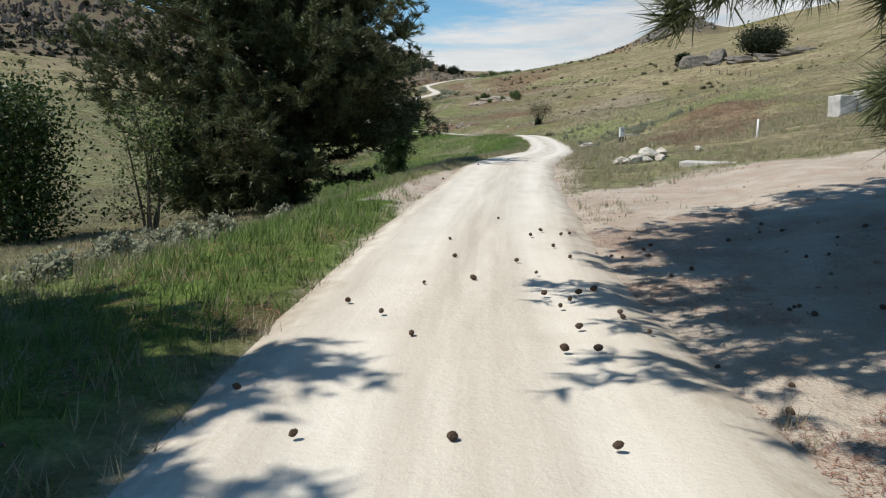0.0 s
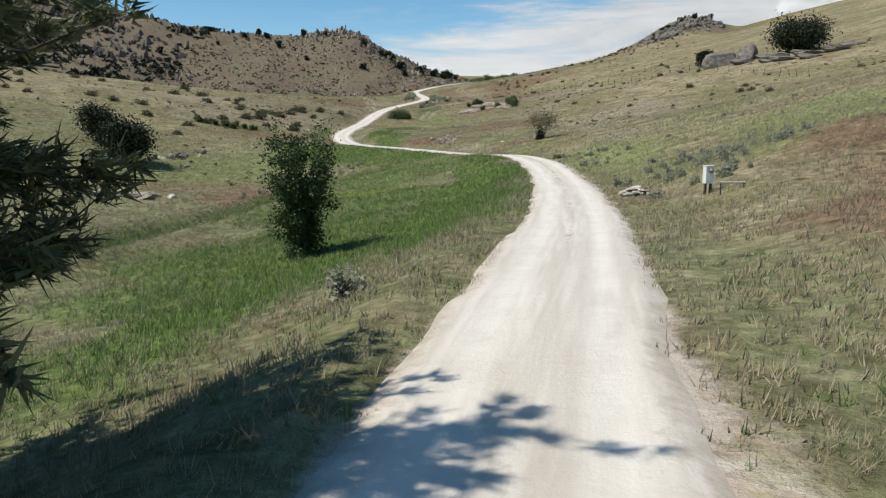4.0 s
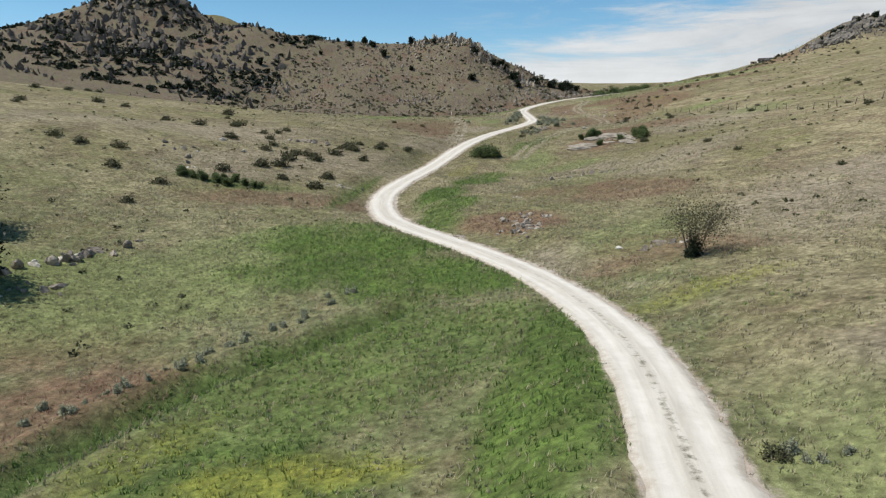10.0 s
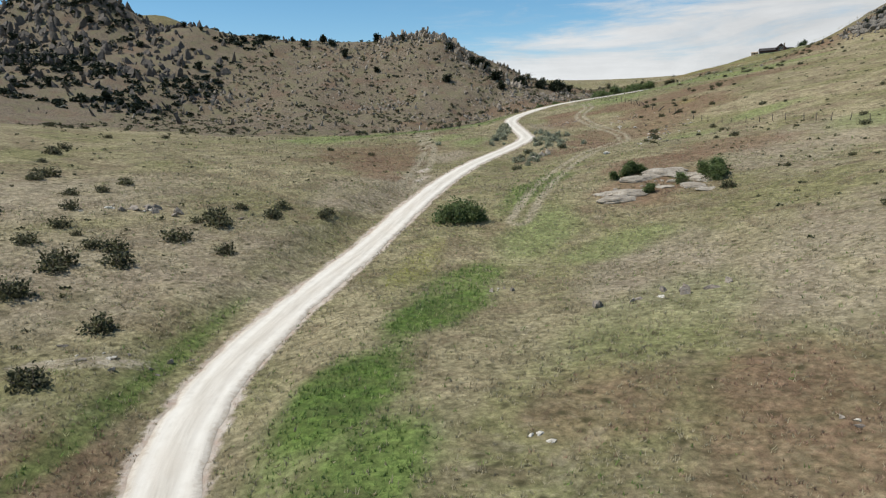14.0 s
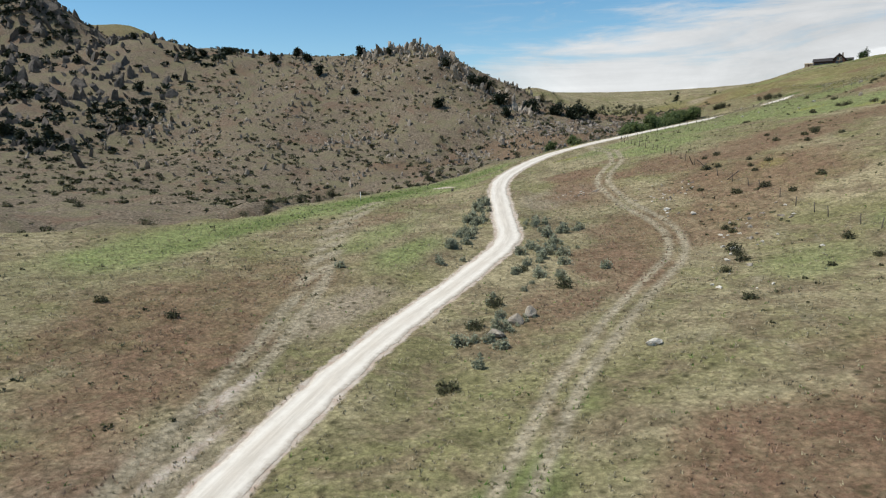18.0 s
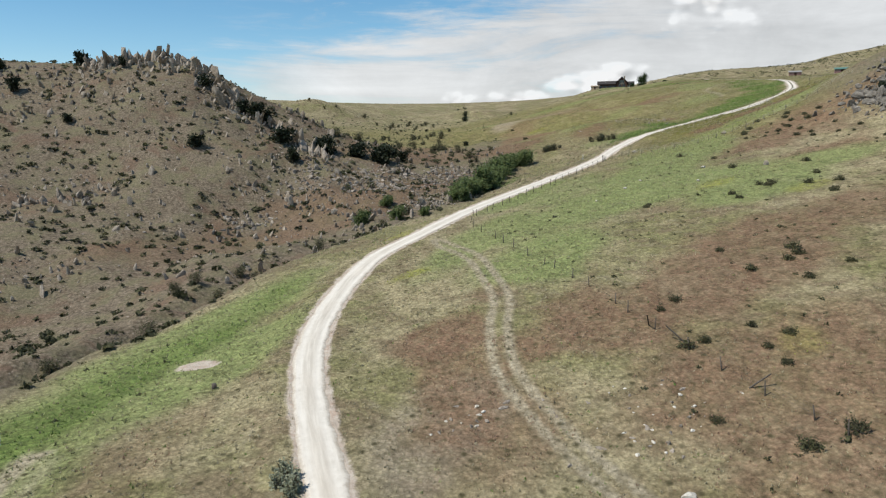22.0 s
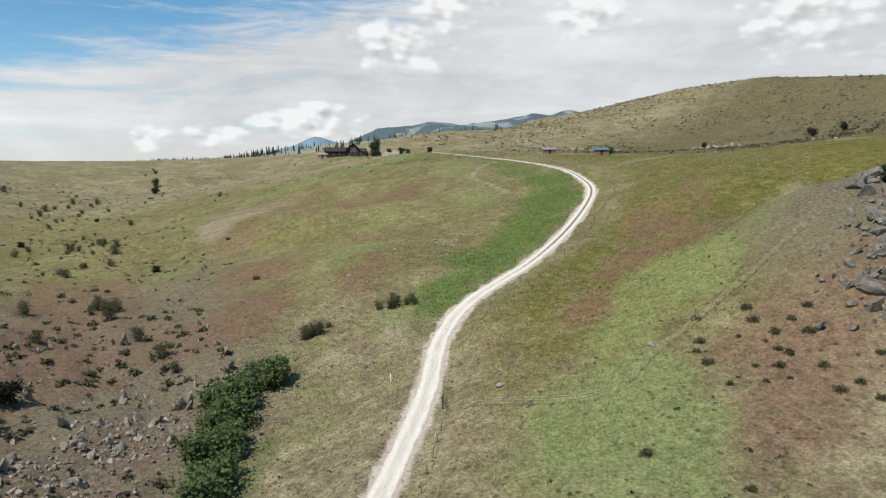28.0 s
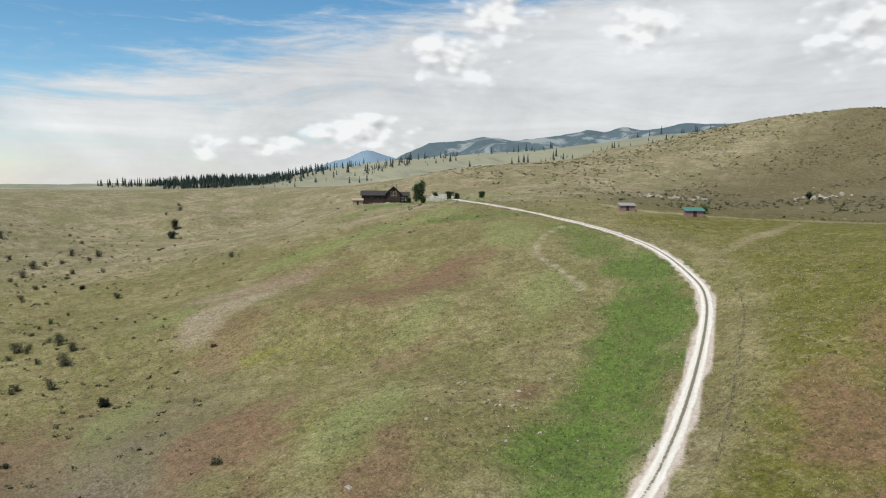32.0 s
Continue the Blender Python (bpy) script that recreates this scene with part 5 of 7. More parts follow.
crest = np.array([(-40, 438), (-24, 433), (-27, 432.5), (-62, 445), (-54, 452), (-77, 458), (-98, 456), (-104, 460), (-110, 452), (-118, 458), (-140, 452), (-145, 414), (-139, 409), (-122, 440), (-131, 455), (-160, 450), (-170, 452), (-150, 362), (-143, 360), (-157, 364), (-165, 400), (-176, 395), (-190, 405), (-198, 415), (-205, 400), (-215, 420), (-222, 408), (-235, 420), (-180, 430), (-190, 440), (-210, 440), (-225, 436), (-200, 380), (-185, 372), (-240, 400), (-16, 414), (-70, 425), (-88, 440)])
big_junipers = np.array([(-19.5, 422.9), (-9.5, 427), (-8.4, 426), (-0.9, 427), (5, 424.8), (8, 434.5), (10.5, 432)])
scatter(juniper_bush, big_junipers, np.array([1.5, 1.5, 1.2, 1.4, 1.7, 1.1, 1.0]), rs)
scatter(juniper_bush, crest[::2], rs.uniform(0.6, 1.35, len(crest[::2])), rs)
scatter(juniper_tall, crest[1::2], rs.uniform(0.6, 1.2, len(crest[1::2])), rs)
draw = np.stack([rs.uniform(-20, 80, 90), rs.uniform(470, 780, 90)], 1)
draw[:, 0] = np.interp(draw[:, 1], [470, 560, 640, 780], [22, 16, 40, 80]) + 15 * rs.normal(size=90)
head = np.array([(-13.5, 501.6), (-6.4, 444.4), (-0.1, 454.5), (6.6, 505.2), (12.1, 567.7), (13.6, 483.2), (21.8, 534.9), (36.5, 551.5), (94.4, 852.0), (-11.1, 753.4), (-29.8, 754.9), (14.9, 703.7), (27.4, 691.1), (40.2, 748.1), (8.0, 746.9), (-12.2, 688.6), (-18.9, 742.0), (15.0, 460.7), (6.0, 437.3), (27.1, 474.7), (26.8, 491.8), (22.9, 530.3), (29.0, 451.6), (31.2, 444.0), (32.0, 438.0), (82.3, 804.4), (93.1, 834.6), (29.3, 482.6), (36.3, 714.5), (23.7, 685.3), (21.4, 669.3), (33.2, 692.6), (46.4, 708.1), (83.6, 786.9), (34.3, 540.3), (26.4, 570.6)])
scatter(brown_bush, head, rs.uniform(0.8, 1.7, len(head)), rs)
scatter(juniper_bush, draw[:4], rs.uniform(0.4, 0.75, 4), rs)
scatter(brown_bush, draw[12:36], rs.uniform(0.5, 1.1, 24), rs)
scatter(dark_shrub, draw[50:], rs.uniform(0.6, 1.4, 40), rs)
gully = np.array([(19.0, 386.5), (20.5, 389), (22, 391.5), (23.5, 394), (25.5, 396.5), (21, 393), (27.5, 399.5), (29.4, 403.5), (31, 407), (32.5, 411), (34, 414.5), (35.5, 418), (37, 422), (38.5, 425.5), (35, 424), (33, 419), (40.5, 428), (30, 410), (42.5, 426)])
scatter(thicket_bush, around(-33, 144.5, 20, 2.6, 0.8, rs), rs.uniform(0.22, 0.34, 20), rs)
scatter(thicket_bush, gully, rs.uniform(1.0, 1.65, len(gully)), rs)
brush = np.vstack([around(54, 438.5, 9, 2.2, 1.0, rs), around(67, 440, 7, 2.5, 1.2, rs), around(29, 485, 5, 2, 1.5, rs), np.array([(-20, 349.5), (-25.5, 345), (-27.5, 341), (-4.5, 361), (2.5, 368), (8, 380)]), around(30, 560, 8, 5, 14, rs), np.array([(-50, 266), (-48, 272), (-46.5, 275.5), (-45, 284), (-43, 288), (-41.5, 298), (-39.5, 302), (-38.5, 306), (-34, 315), (-30, 322), (-27.5, 327), (-22, 337.5), (-17, 343.5), (-14, 346.5), (-8, 352)])])
scatter(brown_bush, brush, rs.uniform(0.6, 1.3, len(brush)), rs)
low_green = np.array([(5.9, 376.3), (-1, 375), (4.4, 389.8), (11.1, 376.7)])
scatter(thicket_bush, low_green, np.array([0.95, 0.9, 0.85, 0.6]), rs)
slab_bushes = np.array([(10.9, 205.3), (9.6, 204.0), (11.9, 206.2), (12.8, 206.0), (18.9, 201.2), (19.7, 198.6), (16.2, 199.4), (12.5, 196.9), (20.4, 200.2)])
scatter(thicket_bush, slab_bushes, np.array([0.42, 0.36, 0.5, 0.44, 0.5, 0.55, 0.4, 0.38, 0.6]), rs)
road_sage = np.vstack([np.stack([rs.uniform(-8.2, -5.9, 34), rs.uniform(258, 288, 34)], 1), around(2.5, 256, 16, 1.6, 7, rs), around(-0.6, 232, 6, 0.7, 2.5, rs)])
road_sage = road_sage[near_line(road_sage[:, 0], road_sage[:, 1], ROAD, 6)[0] > 1.9]
scatter(sage_plant, road_sage, rs.uniform(1.0, 1.75, len(road_sage)), rs)

# ---------------------------------------------------------------- rocks


def rock_mesh(seed, size, mat, rough=0.25, flat=0.0, detail=2, cut=16, deep=0.5):
    """One angular stone: a ball cut by flat planes and roughened."""
    r = np.random.default_rng(seed)
    bm = bmesh.new()
    bmesh.ops.create_icosphere(bm, subdivisions=detail, radius=1.0)
    cuts = [(unit(r.normal(size=3)), r.uniform(deep, 0.88)) for _ in range(cut)]
    for v in bm.verts:
        p = np.array(v.co)
        for n, d in cuts:
            over = p @ n - d
            if over > 0:
                p = p - n * over
        p = p * (1 + rough * 0.7 * (noise.noise(Vector(p * 1.7 + seed)) + 0.55 * noise.noise(Vector(p * 4.3 + seed))))
        p = p * np.array(size)
        if flat and p[2] > 0:
            p[2] *= 1 - flat
        v.co = p
    return bm_mesh("rock", bm, mat, smooth=False)


GREY = [rock_mesh(100 + k, s, ROCK_GREY) for k, s in enumerate([(1, 0.8, 0.7), (1.2, 0.7, 0.6), (0.8, 0.8, 0.9), (1.3, 1.0, 0.55)])]
SLABS = [rock_mesh(120 + k, s, ROCK_GREY, 0.42, 0.15, 3, 9, 0.3) for k, s in enumerate([(1.6, 1.0, 0.5), (1.3, 1.1, 0.45), (2.1, 0.8, 0.55)])]
FINS = [rock_mesh(140 + k, s, ROCK_DARK, 0.22, 0, 2, 11, 0.28) for k, s in enumerate([(0.7, 0.45, 1.6), (0.6, 0.55, 1.4), (1.0, 0.5, 1.8), (0.9, 0.7, 1.1)])]
FINS_GREY = [rock_mesh(160 + k, s, ROCK_SLOPE, 0.22, 0, 2, 11, 0.28) for k, s in enumerate([(0.55, 0.4, 1.4), (0.5, 0.45, 1.2), (0.9, 0.5, 1.0)])]
WHITE = [rock_mesh(180 + k, s, ROCK_WHITE, 0.2, 0, 3) for k, s in enumerate([(0.8, 0.55, 0.42), (0.6, 0.5, 0.36), (0.5, 0.4, 0.35)])]
ro = np.random.default_rng(91)


def outcrop(name, places, meshes, sizes, label, lean=(12, 0), sink=0.3, group="", piece="rock"):
    """One outcrop, each of its stones a part."""
    places = np.asarray(places, float)
    zs = height(places[:, 0], places[:, 1])
    at = (places[0, 0], places[0, 1], zs[0])
    ob = tagged(holder(name, at), label, "rocks", group)
    for (x, y), z, s in zip(places, zs, sizes):
        me = meshes[int(ro.integers(len(meshes)))]
        st = part(piece, me, ob)
        tilt = lean[0] * ro.normal() + lean[1]
        st.matrix_basis = pose(x - at[0], y - at[1], z - at[2] + s * (0.5 - sink) * 0.6, tilt, lean[0] * ro.normal(), ro.uniform(0, 360)) @ Matrix.Diagonal((s, s * ro.uniform(0.8, 1.2), s * ro.uniform(0.8, 1.2), 1))
    return ob


def spots(x, y, n, sx, sy, turn=0):
    a = around(0, 0, n, sx, sy, ro)
    c, s = math.cos(radians(turn)), math.sin(radians(turn))
    return np.stack([x + a[:, 0] * c - a[:, 1] * s, y + a[:, 0] * s + a[:, 1] * c], 1)


RIDGE = "dark upright crags on the stony ridge"
PALE = "pale grey-brown jagged stones on the ridge slope"
for x, y, n, sx, sy, turn, big, dark in [(-46, 443, 44, 9, 3, -20, 1.9, 0), (-62, 447, 34, 7, 3, 0, 1.9, 0), (-30, 432, 34, 6, 4, -30, 1.7, 0), (-20, 426, 26, 5, 4, -30, 1.2, 0), (-64, 396, 42, 5, 4, 20, 1.7, 0), (-52, 402, 20, 5, 3, 0, 1.3, 0),
                                        (-26, 404, 24, 4, 5, 0, 1.3, 0), (-128, 396, 40, 6, 5, 0, 2.3, 0), (-150, 362, 24, 8, 3, 0, 2.2, 1), (-165, 415, 50, 14, 10, 30, 4.2, 1), (-205, 425, 56, 20, 14, 0, 5.2, 1), (-235, 445, 44, 16, 10, 0, 5.6, 1),
                                        (-215, 458, 30, 14, 6, 0, 4.6, 1), (-180, 452, 28, 10, 6, 0, 4.0, 1), (-185, 385, 30, 16, 8, 0, 3.2, 1), (-95, 450, 26, 12, 4, 0, 1.8, 1), (-75, 442, 26, 8, 6, 0, 1.6, 0), (-255, 420, 30, 14, 14, 0, 4.6, 1), (-90, 405, 26, 10, 6, 0, 1.3, 0),
                                        (-40, 418, 26, 8, 6, 0, 1.4, 0), (-14, 415, 30, 6, 5, 0, 1.0, 0), (-25, 388, 22, 5, 3, 0, 1.5, 0), (-42, 388, 18, 5, 4, 0, 1.3, 0), (-105, 425, 22, 8, 8, 0, 1.5, 0)]:
    n, big = (int(n * 1.5), big * 0.78) if dark else (int(n * 1.3), big * 0.8)
    outcrop("rock_outcrop", spots(x, y, n, sx, sy, turn), FINS if dark else (FINS_GREY + FINS[:1]), big * ro.uniform(0.3, 1.1, n), RIDGE if dark else PALE, (13, -16), 0.4, "ridge outcrops")
JAGGED = [rock_mesh(220 + k, z, ROCK_PALE, 0.24, 0, 2, 10, 0.3) for k, z in enumerate([(1.2, 0.6, 0.6), (0.8, 0.5, 0.9), (1.5, 0.8, 0.45), (0.7, 0.6, 0.7)])]
KNOLL = [rock_mesh(190 + k, z, ROCK_KNOLL, 0.16, 0, 3, 12, 0.42) for k, z in enumerate([(1.1, 0.9, 0.85), (1.3, 0.8, 0.7), (0.9, 0.8, 1.0), (1.5, 1.0, 0.8), (1.0, 0.6, 0.9)])]
outcrop("rock_outcrop", np.vstack([spots(108, 373.5, 60, 4.0, 3.0, 20), spots(114, 377, 70, 5.5, 3.2, 20), spots(102.5, 370.5, 24, 2.6, 1.6, 20)]), KNOLL, np.concatenate([2.1 * ro.uniform(0.3, 1.1, 130), 1.2 * ro.uniform(0.3, 1.1, 24)]), "heap of grey fractured boulders on a knoll", (18, 0), 0.32, "knoll rocks")
outcrop("rock_outcrop", np.vstack([spots(122, 382, 60, 6, 4.0, 10), spots(131, 387, 30, 6, 4.0, 10)]), KNOLL, 1.9 * ro.uniform(0.3, 1.1, 90), "grey boulders along the top of a knoll", (18, 0), 0.32, "knoll rocks")
BACKS = [rock_mesh(130 + k, z, ROCK_GREY, 0.20, 0.1, 4, 7, 0.62) for k, z in enumerate([(1.0, 0.52, 0.30), (1.0, 0.62, 0.26), (1.0, 0.45, 0.34)])]
slabs = tagged(holder("rock_outcrop", (13.8, 200.5, ground_z(13.8, 200.5))), "broad grey bedrock slabs half buried in russet grass", "rocks", "slab outcrops")
for k, (x, y, q, turn) in enumerate([(15.4, 204.3, 2.9, -25), (17.6, 202.0, 2.5, -40), (12.0, 202.5, 2.1, 5), (13.6, 203.6, 1.7, -10), (8.3, 198.2, 1.8, -20), (10.3, 197.2, 2.2, -28), (9.2, 195.3, 2.4, 0), (14.4, 198.7, 1.3, -40), (17.2, 197.2, 1.7, -42), (18.4, 199.6, 1.7, -60), (18.2, 195.2, 1.3, 10), (15.6, 200.6, 0.9, 30), (13.1, 199.6, 0.7, 0), (12.2, 198.2, 0.6, 50), (16.4, 205.4, 1.6, -20)]):
    st = part("slab", BACKS[k % 3], slabs)
    st.matrix_basis = pose(x - 13.8, y - 200.5, ground_z(x, y) - ground_z(13.8, 200.5) - 0.05 * q, 3 * math.sin(5 * k), 3 * math.cos(7 * k), turn) @ Matrix.Diagonal((q, q, q, 1))
outcrop("rock_outcrop", np.vstack([spots(14.5, 199.5, 18, 2.8, 2.6), spots(9.5, 197, 8, 1.4, 1.0)]), GREY, 0.3 * ro.uniform(0.3, 1.2, 26), "small grey stones between bedrock slabs", (12, 0), 0.4, "slab outcrops")
outcrop("rock_outcrop", np.vstack([spots(3.4, 130.5, 34, 1.6, 2.6), spots(3.6, 127.2, 10, 1.6, 0.8)]), JAGGED[2:] + GREY[:1], 0.5 * ro.uniform(0.35, 1.2, 44), "low broken rocks in russet grass", (8, 0), 0.58, "slab outcrops")
for x, y, n, sx, sy, turn, big, words in [(-2, 404, 60, 5.5, 2.6, 15, 1.5, "pale jagged bedrock breaking out of a brown slope"), (9, 412, 54, 5.5, 3.0, 20, 1.4, "pale jagged bedrock below dark junipers"), (22, 420.5, 34, 3.2, 2.0, 0, 1.3, "pale broken rocks above the gully"),
                                         (12.5, 387.5, 30, 2.2, 2.6, 0, 1.1, "pale loose blocks at the gully's edge"), (6, 401, 26, 3.0, 1.5, 30, 1.0, "pale low ledge of broken rock"), (-13, 407, 34, 4.5, 3.0, 20, 1.4, "pale jagged stones on a brown slope"), (-24, 391, 26, 3.4, 2.2, 20, 1.4, "pale slanting fins on a brown slope"), (4, 381, 14, 2.0, 1.2, 20, 0.8, "pale stones beside low green bushes")]:
    outcrop("rock_outcrop", spots(x, y, int(n * 1.5), sx, sy, turn), JAGGED, 0.85 * big * ro.uniform(0.16, 1.05, int(n * 1.5)) ** 1.3, words, (16, -12), 0.6, "gully rocks")
DOME = [rock_mesh(230 + k, z, ROCK_KNOLL, 0.14, 0, 4, 9, 0.62) for k, z in enumerate([(3.6, 2.8, 2.9), (2.9, 2.6, 2.7), (4.6, 2.4, 1.3), (5.2, 2.6, 1.1)])]
domes = tagged(holder("rock_outcrop", (60, 168, ground_z(60, 168))), "big cracked domed boulders on the hillside", "rocks", "hillside boulders")
for k, (x, y, m, q, turn) in enumerate([(57.6, 168.6, 0, 1.0, 15), (62.6, 168.4, 1, 1.0, 70), (60.2, 164.6, 2, 0.55, 10), (65.5, 163.5, 2, 0.7, -10)]):
    st = part("boulder", DOME[m], domes)
    st.matrix_basis = pose(x - 60, y - 168, ground_z(x, y) - ground_z(60, 168) + 0.4 * q, 5 * math.sin(3 * k), 0, turn) @ Matrix.Diagonal((q, q, q, 1))
backs = tagged(holder("rock_outcrop", (68, 156, ground_z(68, 156))), "broad grey bedrock backs below a juniper", "rocks", "hillside boulders")
for k, (x, y, m, q, turn) in enumerate([(66.5, 159, 3, 0.7, -20), (71.5, 160, 3, 0.8, -10), (69, 155.5, 2, 0.6, -15), (75, 157, 3, 0.75, 0), (63.5, 160.5, 2, 0.45, 10), (79, 160, 2, 0.7, -20)]):
    st = part("slab", DOME[m], backs)
    st.matrix_basis = pose(x - 68, y - 156, ground_z(x, y) - ground_z(68, 156) - 0.15, 0, 8, turn) @ Matrix.Diagonal((q, q, q, 1))
for x, y, n, sx, sy, big, words in [(-33, 179.8, 22, 2.6, 0.9, 0.75, "low pale bedrock in dry grass"), (-44, 156, 9, 3.0, 1.2, 0.6, "white stones on the grassy slope"), (-40.5, 148, 8, 1.8, 1.0, 0.5, "pale stones on the grassy slope"), (-20.5, 152, 14, 2.6, 0.8, 0.35, "small pale stones above the road"),
                                    (9.2, 163.7, 9, 1.6, 0.6, 0.7, "flat grey rocks in dry grass"), (14.4, 118, 9, 1.4, 0.7, 0.6, "dark flat rocks in russet grass"), (-1.5, 168.8, 6, 0.7, 0.4, 0.4, "white stones in green grass"), (12.8, 145, 3, 0.6, 0.4, 0.4, "pale stones in russet grass"), (1.2, 145.2, 3, 0.5, 0.3, 0.35, "pale stones in dry grass"), (26, 270, 16, 3.0, 3.0, 0.5, "pale scattered rocks among shrubs")]:
    outcrop("rock_outcrop", spots(x, y, n, sx, sy, 15), JAGGED[2:] + WHITE[:1], big * ro.uniform(0.4, 1.2, n), words, (8, 0), 0.5, "slope rocks")
outcrop("rock_outcrop", np.vstack([spots(-30.8, 115.5, 44, 2.9, 0.5, 72), spots(-29, 108, 9, 2.0, 1.4)]), JAGGED + WHITE[:1], 0.8 * ro.uniform(0.3, 1.0, 53), "pale rocks under a juniper", (14, 0), 0.4, "meadow rocks")
outcrop("rock_outcrop", spots(-26.5, 90, 9, 1.8, 1.4), SLABS + WHITE[:1], 1.1 * ro.uniform(0.5, 1.0, 9), "pale flat rocks beside the ditch", (10, 0), 0.4, "meadow rocks")
outcrop("rock_outcrop", np.vstack([spots(13.5, 290.5, 12, 3.2, 0.9, 10), spots(18, 284.5, 8, 1.6, 1), spots(18.8, 276.5, 5, 1.4, 1.4)]), JAGGED[2:] + WHITE[1:], 0.45 * ro.uniform(0.4, 1.1, 25), "small pale rocks along the grass track", (8, 0), 0.5, "track rocks")
for x, y, n, sx, sy, words in [(18.6, 287.0, 30, 2.6, 1.6, "pale flat stones breaking through russet grass"), (5.6, 290.5, 20, 1.5, 0.7, "pale low bedrock beside the grass track")]:
    outcrop("rock_outcrop", spots(x, y, n, sx, sy, 20), WHITE + JAGGED[2:], 0.42 * ro.uniform(0.3, 1.1, n), words, (6, 0), 0.6, "track rocks")
outcrop("rock_outcrop", np.vstack([spots(24, 262, 14, 3, 5), spots(20, 246, 10, 2, 4)]), WHITE + GREY[:1], 0.5 * ro.uniform(0.4, 1.2, 24), "pale scattered stones on the hillside", (12, 0), 0.4, "track rocks")
outcrop("rock_outcrop", spots(96, 472, 26, 9, 5, 40), GREY + WHITE[2:], 0.55 * ro.uniform(0.4, 1.1, 26), "small stones along a green hollow", (12, 0), 0.4, "hollow rocks")
outcrop("rock_outcrop", spots(356, 606, 16, 6, 3), GREY, 2.0 * ro.uniform(0.5, 1.1, 16), "grey rocks on the far hill", (12, 0), 0.3, "far rocks")
outcrop("rock_outcrop", np.vstack([spots(300, 648, 20, 10, 4, 120)]), GREY + FINS_GREY, 2.0 * ro.uniform(0.5, 1.1, 20), "grey rocks in a fold of the far hill", (12, 0), 0.3, "far rocks")


def stone(at, me, size, label, turn=0, sink=0.15, squash=1.0, group="single stones"):
    ob = new("boulder", me)
    ob.matrix_basis = pose(at[0], at[1], ground_z(*at[:2]) + size * (0.35 - sink), 0, 0, turn) @ Matrix.Diagonal((size, size, size * squash, 1))
    return tagged(ob, label, "boulder", group)


for x, y, s, w, turn in [(6.45, 26.0, 0.50, 0, 10), (6.95, 25.8, 0.60, 0, 60), (7.5, 26.3, 0.78, 1, 20), (8.05, 26.6, 0.66, 2, 140), (6.5, 25.5, 0.34, 2, 90), (7.2, 25.4, 0.38, 1, 30), (9.6, 27.2, 0.36, 1, 70), (6.15, 25.6, 0.32, 2, 10), (7.0, 26.5, 0.5, 2, 75), (7.8, 25.8, 0.42, 0, 100)]:
    stone((x, y), WHITE[w], s, "white limestone boulder in a heap beside the road", turn, 0.1, 1.0, "white boulder heap")
for x, y, s, me, lab in [(0.9, 235.2, 1.0, GREY[0], "grey boulder among sagebrush"), (1.9, 236.6, 0.9, GREY[2], "upright grey boulder among sagebrush"), (-0.4, 232.6, 0.75, GREY[3], "grey boulder beside the road"), (10.7, 229.0, 0.9, WHITE[0], "flat pale boulder in russet grass"),
                         (21.7, 258.2, 0.9, WHITE[0], "white boulder beside a shrub"), (17.4, 279.1, 0.8, WHITE[0], "flat pale boulder in dry grass"), (20.2, 275.7, 0.7, WHITE[1], "flat pale boulder in dry grass"), (1.2, 131.5, 0.55, GREY[0], "rounded pale boulder in russet grass"), (42.7, 355.2, 0.6, WHITE[1], "pale stone in green grass"),
                         (59, 360, 0.8, WHITE[0], "white stone in green grass"), (47, 359, 0.6, WHITE[2], "pale stone in green grass"), (62.3, 399, 0.7, GREY[1], "grey stone in the pasture"), (80, 392, 0.8, GREY[0], "grey stone in the pasture"), (-63, 398, 2.0, FINS_GREY[0], "pale upright stone on the ridge slope"),
                         (53, 350, 0.55, WHITE[1], "pale stone in green grass"), (36, 350, 0.5, WHITE[2], "pale stone in green grass"), (66, 352, 0.7, GREY[2], "grey stone in green grass"), (-38, 162, 0.7, WHITE[1], "pale stone on the grassy slope"), (-44, 168, 0.8, WHITE[0], "pale stone on the grassy slope"), (-41, 152, 0.7, GREY[1], "grey stone on the grassy slope")]:
    stone((x, y), me, s, lab, ro.uniform(0, 360))

# broken white slabs and red bricks thrown down beside the road
heap = tagged(holder("rubble_heap", (11.3, 56.2, ground_z(11.3, 56.2)), 15, 1.15), "heap of broken white slabs and red bricks", "rubble")


def broken_slab(seed, long, wide, thick, mat):
    """A flat piece with snapped corners."""
    r = np.random.default_rng(seed)
    n = 9
    rim = [(0.5 * long * math.cos(2 * math.pi * k / n) * r.uniform(0.75, 1.1), 0.5 * wide * math.sin(2 * math.pi * k / n) * r.uniform(0.75, 1.1)) for k in range(n)]
    bm = bmesh.new()
    low, top = [bm.verts.new((x, y, 0)) for x, y in rim], [bm.verts.new((0.97 * x, 0.97 * y, thick)) for x, y in rim]
    bm.faces.new(low[::-1])
    bm.faces.new(top)
    for k in range(n):
        bm.faces.new((low[k], low[(k + 1) % n], top[(k + 1) % n], top[k]))
    return bm_mesh("slab", bm, mat)


